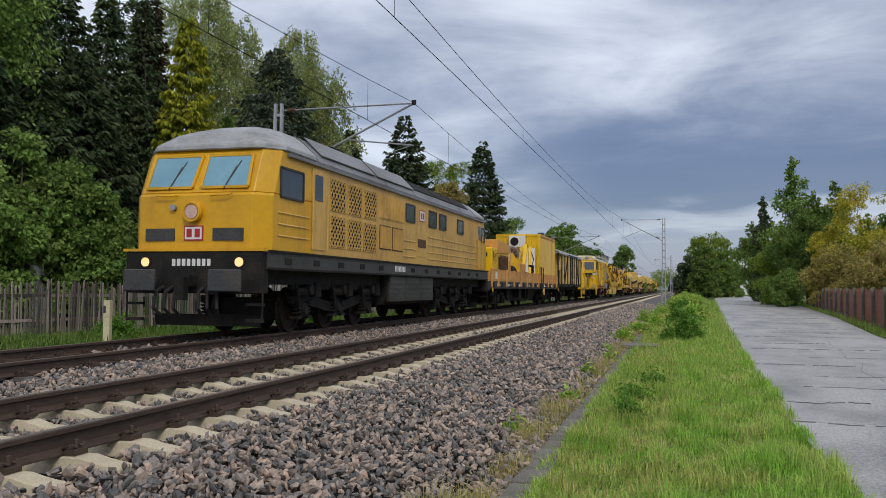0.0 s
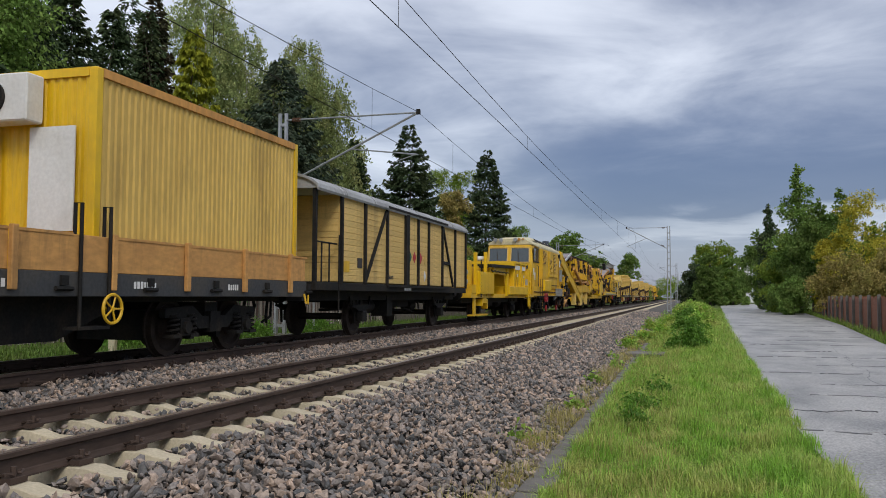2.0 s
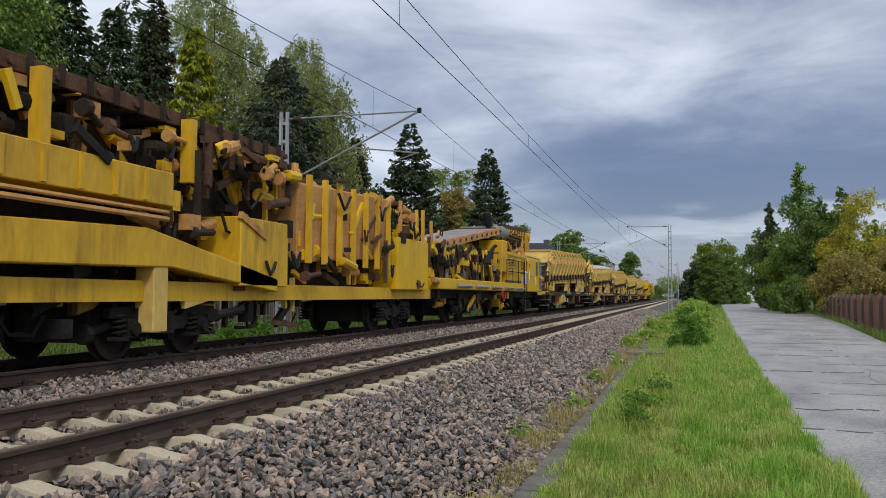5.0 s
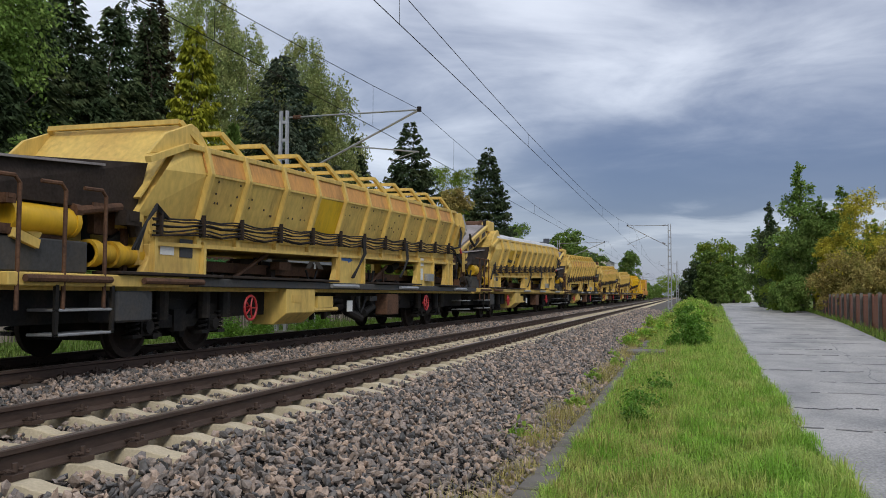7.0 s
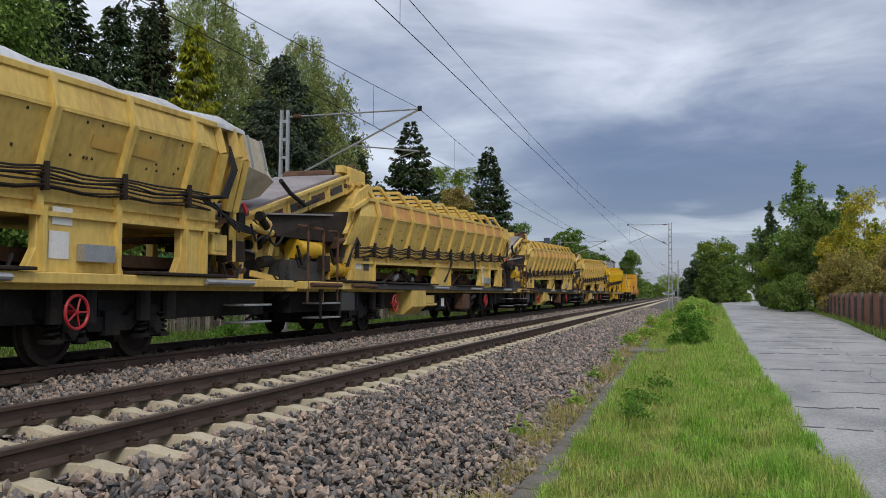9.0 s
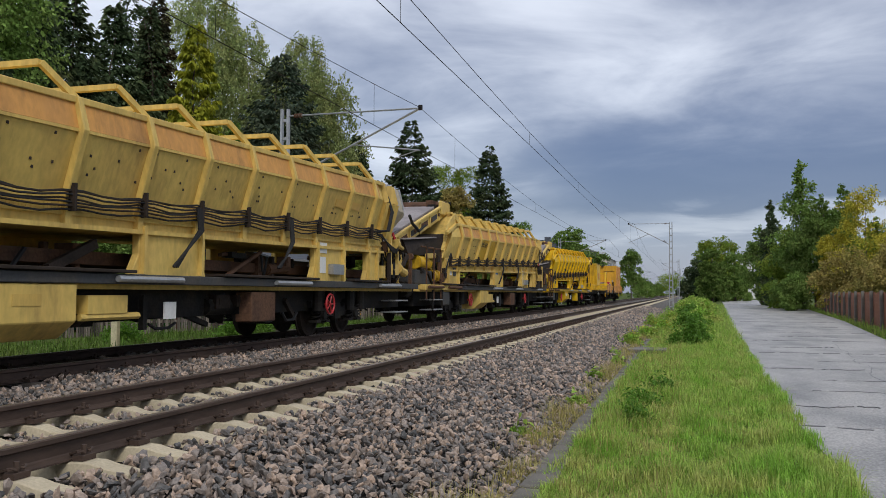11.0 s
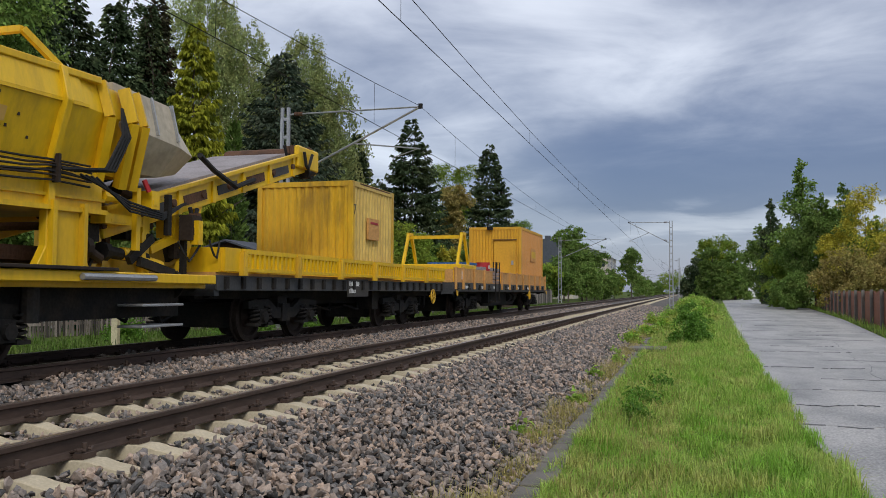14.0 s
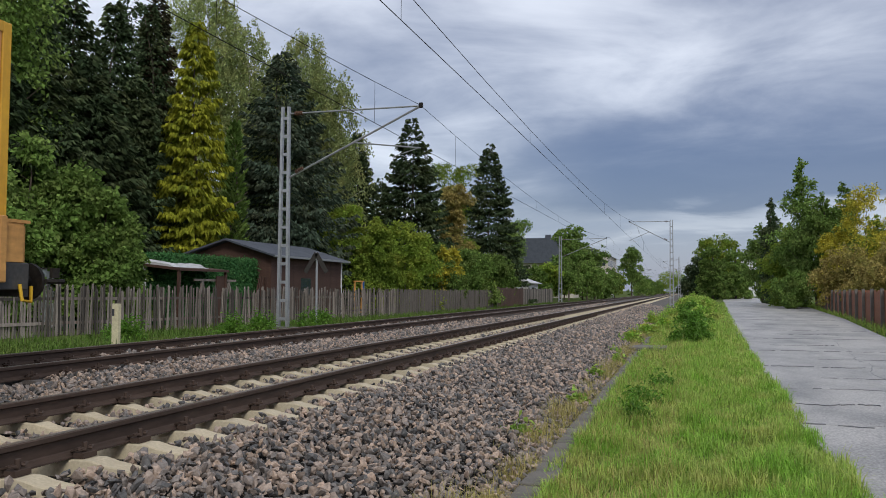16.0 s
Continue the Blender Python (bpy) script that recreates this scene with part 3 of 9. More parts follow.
def sleeper_mesh(material):
    """A pre-stressed concrete sleeper with raised rail seats."""
    half = [(0.0, -0.232, 0.115), (0.40, -0.230, 0.115), (0.56, -0.190, 0.13), (0.90, -0.176, 0.135), (1.0, -0.178, 0.14), (1.10, -0.202, 0.14), (1.25, -0.222, 0.135), (1.30, -0.232, 0.13)]
    rows = [(-x, z, w) for x, z, w in half[:0:-1]] + half
    rings = [[(x, -w, -0.36), (x, -w * 0.66, z), (x, w * 0.66, z), (x, w, -0.36)] for x, z, w in rows]
    return mesh_of("sleeper", Shape().loft(rings), material, bevel=0.008)


def clip_mesh():
    s = Shape()
    for side in (-1, 1):
        s.box(side * 0.085, side * 0.17, -0.07, 0.07, -0.172, -0.135)
        s.rod((side * 0.125, 0, -0.15), (side * 0.125, 0, -0.07), 0.020, 6)
        for k in (-1, 1):
            s.path([(side * 0.06, k * 0.02, -0.148), (side * 0.06, k * 0.06, -0.128), (side * 0.13, k * 0.075, -0.105), (side * 0.15, k * 0.035, -0.115), (side * 0.1, k * 0.02, -0.11)], 0.011, 5)
    return mesh_of("fastening", s, M_RAILSIDE)


def track(name, x, up, label, sleeper_material, clips_to):
    th = thing(name, label, "railway track", Matrix.Translation((x, 0, up)), kind="structure")
    for side in (-0.7535, 0.7535):
        s = Shape().prism([(a + side, b) for a, b in RAIL], -60, 900)
        part("rail", s, M_RAILSIDE, th, "rust-brown steel rail")
        part("rail_head", Shape().prism([(side - 0.027, 0.0006), (side + 0.027, 0.0006), (side + 0.027, 0.0026), (side - 0.027, 0.0026)], -60, 900), M_RAILTOP, th, "smooth worn running surface")
    me, cl = sleeper_mesh(sleeper_material), clip_mesh()
    y, k = SLEEPER_0, 0
    rest = Shape()
    while k < 300:
        part("sleeper", me, None, th).location = (0, y, 0)
        if y < clips_to:
            for side in (-0.7535, 0.7535):
                part("fastening", cl, None, th).location = (side, y, 0)
        y += 0.62
        k += 1
    while y < 420:
        rest.box(-1.3, 1.3, y - 0.12, y + 0.12, -0.36, -0.19)
        y += 0.62
    tagged(part("far_sleepers", rest, sleeper_material, th), kind="stuff")


def cable_trough():
    th = thing("cable_trough", "narrow grey concrete cable duct along the ballast's foot", "cable duct", kind="structure")
    me = mesh_of("cover", Shape().box(-0.13, 0.13, -0.243, 0.243, -0.06, 0.0), M_CONCRETE, bevel=0.01)
    y = 4.2
    while y < 60:
        ob = part("cover", me, None, th)
        ob.location = (-1.21 + rng.normal(0, 0.006), y, -0.585 + rng.normal(0, 0.006))
        ob.rotation_euler = (rng.normal(0, 0.01), rng.normal(0, 0.01), rng.normal(0, 0.012))
        y += 0.5
    part("duct", Shape().box(-1.33, -1.09, 4, 60, -0.95, -0.648), M_CONCRETE, th)


def manhole():
    th = thing("manhole_cover", "flat grey concrete cover slab lying in the weeds", "manhole", Matrix.Translation((-1.02, 23.6, -0.60)))
    part("shaft", Shape().box(-0.42, 0.42, -0.42, 0.42, -0.4, 0.02), M_CONCRETE, th)
    part("slab", Shape().box(-0.5, 0.5, -0.5, 0.5, 0.02, 0.12), M_CONCRETE, th, bevel=0.015)


ground()
road()
ballast()
track("railway_track_near", NEAR, 0, "running line with brown rails on pale concrete sleepers", M_SLEEPER, 40)
track("railway_track_far", FAR, FAR_UP, "running line with brown rails on dark sleepers under the train", M_OLDSLEEPER, 34)
cable_trough()
manhole()
# ---- plants ----
def strips(points, ways, length, width, droop, gen):
    """Leaf pieces: a bent pair of triangles at each point, along its way."""
    n = len(points)
    side = np.cross(ways, gen.normal(size=(n, 3)))
    side /= np.linalg.norm(side, axis=1, keepdims=True) + 1e-9
    length = (length * gen.uniform(0.6, 1.35, n))[:, None]
    width = (width * gen.uniform(0.6, 1.35, n))[:, None]
    mid = points + ways * length * 0.5
    tip = points + ways * length
    tip[:, 2] -= droop * length[:, 0]
    v = np.stack([points, mid + side * width * 0.5, tip, mid - side * width * 0.5], 1).reshape(-1, 3)
    f = np.arange(n * 4).reshape(n, 4)
    return v, f


def trunk_shape(height, r, gen, limbs=8, lean=0.02, spread=0.25, from_h=0.3):
    s = Shape()
    pts = [Vector((gen.normal(0, lean * height * k / 6), gen.normal(0, lean * height * k / 6), height * k / 6 - (0.4 if k == 0 else 0))) for k in range(7)]
    for k in range(6):
        s.rod(pts[k], pts[k + 1], r * (1 - k / 6.6), 8, r * (1 - (k + 1) / 6.6))
    for k in range(limbs):
        h = from_h + (0.95 - from_h) * k / limbs
        b = pts[min(5, int(h * 6))].lerp(pts[min(6, int(h * 6) + 1)], h * 6 % 1)
        a = gen.uniform(0, 6.28)
        L = height * spread * (1.05 - h)
        s.rod(b, b + Vector((math.cos(a) * L, math.sin(a) * L, L * 0.7)), r * 0.35 * (1.1 - h), 5, 0.012)
    return s


def spruce_leaves(height, radius, gen, n=9000, droop=0.3, bare=0.03, power=0.74, dense=34, fan=0.34, hang=0.25):
    """Separate boughs of uneven length, each a flat fan of twigs that sags and lifts at its tip."""
    boughs = int(dense * height)
    h = np.sort(gen.uniform(bare, 0.99, boughs)) ** 1.08
    a = gen.uniform(0, 6.283, boughs)
    reach = (radius * (1 - h).clip(0.0) ** power * gen.uniform(0.74, 1.10, boughs)).clip(0.09)
    weight = (reach + 0.4) ** 1.2
    k = gen.choice(boughs, n, p=weight / weight.sum())
    t = gen.uniform(0.10, 1.0, n) ** 0.7
    L = reach[k]
    r = t * L
    s = gen.uniform(-1, 1, n) * (0.06 + fan * L * np.sin(np.pi * (0.18 + 0.82 * t) ** 0.8).clip(0.08))
    slope = 0.55 * h[k] - droop
    z = h[k] * height + r * slope - 0.16 * L * np.sin(np.pi * t * 0.8) - hang * np.abs(s) + gen.normal(0, 0.025, n)
    ca, sa = np.cos(a[k]), np.sin(a[k])
    p = np.stack([ca * r - sa * s, sa * r + ca * s, z], -1)
    sg = np.sign(s) * 0.7
    w = np.stack([ca - sa * sg, sa + ca * sg, slope - 0.15 - hang * 0.6 + 0 * t], -1)
    return p, unit(w + gen.normal(0, 0.2, w.shape))


def blob_leaves(clumps, gen, n=9000, shell=0.55):
    """Leaves in tight tufts on the outer side of clumps (x, y, z, rx, rz), with dark gaps between the tufts."""
    c = np.array(clumps, float)
    weight = (c[:, 3] ** 2 * c[:, 4]) ** 0.72
    per = 22
    tufts = max(8, n // per)
    pick = gen.choice(len(c), tufts, p=weight / weight.sum())
    d = unit(gen.normal(size=(tufts, 3)) + np.array([0, 0, 0.18]))
    r = np.where(gen.uniform(0, 1, tufts) < 0.22, gen.uniform(0.1, 0.7, tufts), gen.uniform(0.72, 1.16, tufts))
    centre = c[pick, :3] + d * r[:, None] * np.stack([c[pick, 3], c[pick, 3], c[pick, 4]], 1)
    spread = np.repeat((0.20 * c[pick, 3]).clip(0.09, 0.30), per)[:, None]
    p = np.repeat(centre, per, 0) + gen.normal(0, 1.0, (tufts * per, 3)) * spread * np.array([1, 1, 0.75])
    w = unit(np.repeat(d, per, 0) * 0.7 + gen.normal(0, 0.6, (tufts * per, 3)) - np.array([0, 0, 0.15]))
    return p, w


def weeping_leaves(height, radius, gen, n=11000):
    """Birch: leaves on twigs that hang in bunches all through a tall oval crown."""
    bunches, strands = 150, 9
    per = n // (bunches * strands)
    hb = gen.uniform(0.22, 0.99, bunches)
    ab = gen.uniform(0, 6.283, bunches)
    env = np.sqrt((1 - ((hb - 0.52) / 0.485) ** 2).clip(0.01)) * (1.0 - 0.25 * hb)
    rb = radius * env * gen.uniform(0.05, 1.1, bunches) ** 0.6
    c = np.stack([np.cos(ab) * rb, np.sin(ab) * rb, hb * height], 1)
    top = np.repeat(c, strands, 0) + gen.normal(0, 1, (bunches * strands, 3)) * np.array([0.34, 0.34, 0.3])
    drop = gen.uniform(0.5, 1.9, bunches * strands)
    t = gen.uniform(0, 1, (bunches * strands, per))
    out = np.repeat(np.stack([np.cos(ab), np.sin(ab)], 1), strands, 0) + gen.normal(0, 0.5, (bunches * strands, 2))
    p = top[:, None, :] + np.stack([out[:, :1] * t * 0.35, out[:, 1:] * t * 0.35, -t ** 1.3 * drop[:, None]], -1)
    p = p.reshape(-1, 3) + gen.normal(0, 0.07, (bunches * strands * per, 3))
    w = unit(gen.normal(0, 0.6, p.shape) + np.array([0, 0, -0.7]))
    return p, w


TREES = {}


def tree(kind, label, x, y, height, radius, leaf, make, seed, size=0.3, wide=0.16, droop=0.2, n=9000, bark=None, r=0.16, turn=0.0, stretch=1.0, group="", category="tree", limbs=8, limb_from=0.3, z=None):
    key = (kind, seed)
    gen = np.random.default_rng(seed)
    if key not in TREES:
        p, w = make(height, radius, gen, n)
        v, f = strips(p, w, size, wide, droop, gen)
        TREES[key] = (big_mesh("crown", v, f, leaf), mesh_of("trunk", trunk_shape(height * 0.93, r, gen, limbs, from_h=limb_from), bark or M_BARK))
    crown, trunk = TREES[key]
    th = thing(kind, label, category, Matrix.LocRotScale((x, y, ground_height(x) if z is None else z), Euler((0, 0, turn)), (stretch, stretch, stretch)), group)
    part("trunk", trunk, None, th)
    part("crown", crown, None, th)
    return th


def spruce(x, y, h, r, seed, leaf=None, label="", n=9000, **k):
    leaf = leaf or M_SPRUCE
    return tree("spruce", label or "tall dark green spruce with drooping boughs", x, y, h, r * 1.5, leaf, lambda a, b, g, m: spruce_leaves(a, b, g, m), seed, size=0.26, wide=0.13, droop=0.35, n=int(n * 1.4), limbs=4, **k)


def round_crown(h, r, gen, n):
    c = [(0, 0, h * 0.6, r * 0.45, h * 0.2)]
    for k in range(26):
        a, u = gen.uniform(0, 6.28), gen.uniform(0.2, 0.85)
        s = gen.uniform(0.16, 0.36) * r
        c.append((math.cos(a) * r * u, math.sin(a) * r * u, h * gen.uniform(0.3, 0.92), s, s * 0.9))
    return blob_leaves(c, gen, n)


def low_crown(h, r, gen, n):
    c = []
    for k in range(26):
        a, u = gen.uniform(0, 6.28), gen.uniform(0.0, 0.9)
        s = gen.uniform(0.15, 0.36) * r
        c.append((math.cos(a) * r * u, math.sin(a) * r * u, h * gen.uniform(0.22, 0.82) * (1 - 0.25 * u), s, min(s, h * 0.25)))
    return blob_leaves(c, gen, n)


def column_crown(h, r, gen, n):
    c = []
    for k in range(34):
        t = (k + 0.5) / 34
        a = gen.uniform(0, 6.28)
        e = r * (0.12 + 0.88 * math.sin(math.pi * min(1, (t * 0.76 + 0.24) ** 1.1)))
        u, s = gen.uniform(0.1, 0.62), e * gen.uniform(0.36, 0.6)
        c.append((math.cos(a) * e * u, math.sin(a) * e * u, h * (0.04 + 0.93 * t), s, h * gen.uniform(0.03, 0.06)))
    return blob_leaves(c, gen, n)


def dome_crown(h, r, gen, n):
    """A full crown down to the ground, of many uneven lumps."""
    c = [(0, 0, h * 0.4, r * 0.55, h * 0.3)]
    for k in range(48):
        a, q = gen.uniform(0, 6.28), gen.uniform(0.02, 1.0)
        e = math.sqrt(max(0.0, 1 - q ** 2.6)) * gen.uniform(0.6, 0.95)
        s = gen.uniform(0.14, 0.30) * r
        c.append((math.cos(a) * r * e, math.sin(a) * r * e, max(s * 0.7, h * q * 0.93), s, s * 0.8))
    return blob_leaves(c, gen, n)


def at_view(u, dist):
    """Place by bearing: degrees right of the line's direction, at a distance."""
    return math.sin(radians(u)) * dist, math.cos(radians(u)) * dist
def woods():
    """Garden trees behind the fence: degrees right of the line, distance, height, radius."""
    for u, d, h, r, s, n in ((-42.9, 37, 15.2, 2.7, 101, 22000), (-40.2, 39, 14.6, 2.3, 102, 18000), (-37.6, 41, 14.4, 2.1, 103, 18000), (-35.4, 45, 15.8, 1.7, 104, 10000), (-45.5, 34, 15.5, 2.6, 103, 15000), (-41.4, 50, 19.5, 3.0, 107, 14000), (-36.6, 52, 19.0, 2.8, 108, 14000),
                             (-36.2, 41, 10.8, 2.6, 105, 22000), (-41.4, 34, 8.9, 2.6, 106, 22000), (-39.0, 38, 9.9, 2.3, 105, 22000), (-44.5, 31, 9.0, 2.4, 106, 22000)):
        x, y = at_view(u, d)
        spruce(x, y, h, r * 1.12, s, turn=u, n=n, label="tall dark spruce standing close in the garden wood", group="garden spruces")
    # a leafy tree over the spruces, and a browned spruce top
    x, y = at_view(-44.6, 33)
    tree("maple", "tall leafy tree with small light green leaves", x, y, 15.5, 3.0, M_LEAF, column_crown, 33, size=0.15, wide=0.12, droop=0.2, n=26000, limbs=12, limb_from=0.2, r=0.2)
    x, y = at_view(-35.0, 46)
    spruce(x, y, 17.2, 1.7, 109, M_RUSSET, "spruce with a browned, thinning top", n=16000)
    x, y = at_view(-32.5, 40)
    tree("golden_cypress", "narrow golden green cypress with feathery sprays", x, y, 13.7, 2.5, M_GOLDEN, lambda a, b, g, m: spruce_leaves(a, b, g, m, droop=0.5, power=0.62, dense=26, fan=0.26, hang=0.5), 31, size=0.19, wide=0.12, droop=0.6, n=30000, limbs=3)
    x, y = at_view(-30.0, 43)
    tree("columnar_cypress", "slim dark green columnar cypress", x, y, 9.4, 0.85, M_LEAF, lambda a, b, g, m: spruce_leaves(a, b, g, m, droop=-0.8, power=0.45, dense=30, hang=0.0), 32, size=0.26, wide=0.12, droop=0.0, n=6000, limbs=2, r=0.1)
    for u, d, h, r, s in ((-32.0, 53, 20.6, 3.6, 1), (-29.4, 55, 18.2, 3.2, 2), (-25.5, 54, 17.6, 2.9, 1), (-23.9, 54, 15.0, 2.8, 3), (-27.4, 58, 16.8, 3.0, 2), (-30.8, 58, 18.6, 3.2, 1), (-25.2, 60, 15.2, 3.2, 2)):
        x, y = at_view(u, d)
        tree("birch", "tall birch with thin yellowing hanging foliage", x, y, h, r, M_BIRCH, lambda a, b, g, m: weeping_leaves(a, b, g, m), 40 + s, size=0.17, wide=0.10, droop=0.1, n=29000, bark=M_BIRCHBARK, r=0.13, turn=u, group="birches", limbs=16, limb_from=0.2, stretch=h / {1: 20.6, 2: 18.2, 3: 15.0}[s])
    for u, d, h, r, s, leaf, lab in ((-26.9, 49, 15.0, 4.1, 21, M_BLUESPRUCE, "broad blue-green spruce with a brownish top"), (-18.2, 62, 14.0, 2.9, 22, M_SPRUCE, "dark spruce with brown cones at its top"),
                                     (-21.9, 62, 12.8, 2.0, 23, M_SPRUCE, "dark pointed spruce in a garden"), (-12.9, 78, 15.0, 2.9, 24, M_SPRUCE, "slender grey-green spruce beside the line"),
                                     (-20.3, 66, 10.0, 2.4, 24, M_SPRUCE, "dark spruce in a row of garden trees")):
        x, y = at_view(u, d)
        spruce(x, y, h, r, s, leaf, lab, n=30000, turn=u * 3, stretch=0.667 if h == 10.0 else 1.0)
    # leafy shrubs and fruit trees in the gardens
    for u, d, h, r, leaf, s, lab in ((-42.3, 29, 6.0, 2.4, M_LEAF, 51, "leafy apple tree over the garden fence"), (-37.9, 28.5, 4.3, 1.3, M_LEAF, 52, "leafy apple tree with some yellow leaves"), (-39.9, 29.5, 5.2, 1.9, M_LEAF, 53, "dense green garden tree"), (-45.0, 28, 6.2, 2.3, M_LEAF, 53, "dense green garden tree"),
                                     (-22.6, 50, 6.6, 1.9, M_LIME, 54, "light green garden shrub"), (-20.9, 50, 5.6, 1.8, M_LIME, 55, "light green fruit tree turning yellow"), (-18.6, 53, 5.6, 2.4, M_LIME, 56, "green garden shrub by the fence"),
                                     (-16.6, 57, 4.6, 2.0, M_LEAF, 57, "light green garden shrub by the fence"), (-15.5, 67, 10.0, 1.7, M_BROWNLEAF, 58, "brownish green garden tree"), (-14.2, 63, 3.8, 2.1, M_LEAF, 57, "green garden shrub by the fence"),
                                     (-11.2, 92, 9.2, 2.0, M_LEAF, 59, "green tree at the garden's end"), (-15.2, 84, 14.2, 2.8, M_LIME, 60, "yellow-green leafy tree behind the spruces"), (-14.6, 70, 3.4, 1.4, M_LEAF, 56, "green garden shrub by the fence"), (-12.6, 72, 3.2, 1.6, M_LEAF, 57, "green garden shrub by the fence")):
        x, y = at_view(u, d)
        tree("garden_tree", lab, x, y, h, r, leaf, round_crown if h > 8 else dome_crown, s, size=0.15, wide=0.115, droop=0.15, n=20000, turn=u, limbs=9, r=0.09 if h < 7 else 0.15)
    for u, d, h, r, leaf, lab in ((-16.1, 56, 5.0, 0.7, M_YLEAF, "small yellow autumn shrub"), (-15.4, 57, 4.6, 0.75, M_REDLEAF, "small red autumn shrub"), (-17.6, 58, 6.2, 1.2, M_REDLEAF, "dark red-leaved shrub in a garden")):
        x, y = at_view(u, d)
        tree("garden_shrub", lab, x, y, h, r, leaf, low_crown, 61, size=0.18, wide=0.15, n=2200, category="shrub", r=0.05)
    # farther along the line's far side
    for k, (u, d, h, r) in enumerate(((-9.0, 104, 5.4, 2.2), (-7.6, 112, 9.8, 2.2), (-6.4, 122, 6.2, 3.2), (-5.3, 140, 5.6, 3.2), (-4.6, 160, 6.0, 3.6), (-3.5, 165, 10.2, 2.5), (-3.0, 190, 6.6, 4.0), (-2.2, 250, 7.0, 4.5), (-1.6, 330, 8, 6), (-9.8, 100, 5.2, 1.6), (-8.2, 106, 4.6, 2.4), (-0.6, 420, 9, 8), (-1.0, 380, 10, 7), (-9.2, 122, 6.6, 3.0), (-6.7, 124, 8.2, 3.2), (-5.9, 132, 7.4, 3.4), (-7.9, 118, 6.4, 2.6))):
        x, y = at_view(u, d)
        tree("lineside_tree", "bushy green tree beside the gardens", x, y, h, r, M_LEAF if k % 4 else M_LIME, round_crown if h > 8 else low_crown, 70 + k % 4 + (4 if h > 8 else 0), size=0.26, wide=0.2, n=9000, turn=k, group="lineside trees", r=0.12)
    # beyond the road
    for u, d, h, r, leaf, s, lab in ((0.75, 185, 8.6, 4.0, M_SPRUCE, 81, "dark rounded tree by the end of the lane"), (1.9, 200, 14.6, 6.2, M_LIME, 82, "rounded tree turning yellow by the lane"), (3.0, 196, 11.0, 3.2, M_LEAF, 83, "dark rounded tree by the end of the lane"), (1.6, 180, 5.5, 4.5, M_LEAF, 83, "dark rounded tree by the end of the lane")):
        x, y = at_view(u, d)
        tree("lane_tree", lab, x, y, h, r, leaf, dome_crown, s, size=0.36, wide=0.28, n=18000, group="lane trees", r=0.3)
    for u, d, h, r, leaf, s, lab in ((5.1, 122, 14.6, 1.7, M_SPRUCE, 84, "tall slim dark poplar"), (4.6, 130, 11.6, 3.0, M_LEAF, 85, "leafy tree beside the lane"), (7.0, 96, 15.8, 3.1, M_LEAF, 86, "tall airy poplar with light green leaves"), (6.0, 102, 9.6, 3.2, M_LIME, 87, "leafy tree beside the lane"),
                                     (9.3, 106, 14.0, 2.4, M_LEAF, 88, "tall airy poplar with light green leaves"), (8.2, 92, 11.0, 2.8, M_LEAF, 85, "leafy tree behind the fence"), (10.9, 96, 11.4, 3.2, M_LEAF, 87, "leafy tree behind the fence"), (12.8, 95, 11, 3.6, M_LEAF, 85, "leafy tree behind the fence")):
        x, y = at_view(u, d)
        tree("poplar", lab, x, y, h, r, leaf, column_crown, s, size=0.26, wide=0.19, n=17000, group="poplars", r=0.16, limbs=14, limb_from=0.12)
    for u, d, h, r, leaf, s, lab in ((10.6, 86, 11.4, 3.8, M_YLEAF, 91, "bush in full yellow autumn leaf"), (13.2, 84, 11.4, 3.8, M_YLEAF, 91, "bush in full yellow autumn leaf"), (8.9, 88, 8.6, 2.0, M_YLEAF, 93, "bush in full yellow autumn leaf"), (9.5, 77, 6.0, 2.6, M_BROWNLEAF, 92, "brownish thinning shrub by the fence"), (11.8, 67, 5.2, 2.2, M_BROWNLEAF, 92, "brownish thinning shrub by the fence"), (14.2, 60, 4.8, 2.2, M_BROWNLEAF, 92, "brownish thinning shrub by the fence"), (6.6, 88, 4.0, 2.2, M_LEAF, 94, "green shrub at the lane's edge")):
        x, y = at_view(u, d)
        tree("shrub", lab, x, y, h, r, leaf, dome_crown if leaf is M_YLEAF else low_crown, s, size=0.19, wide=0.12, n=13000, category="shrub", turn=u, r=0.06, group="roadside shrubs", limbs=14, limb_from=0.05)


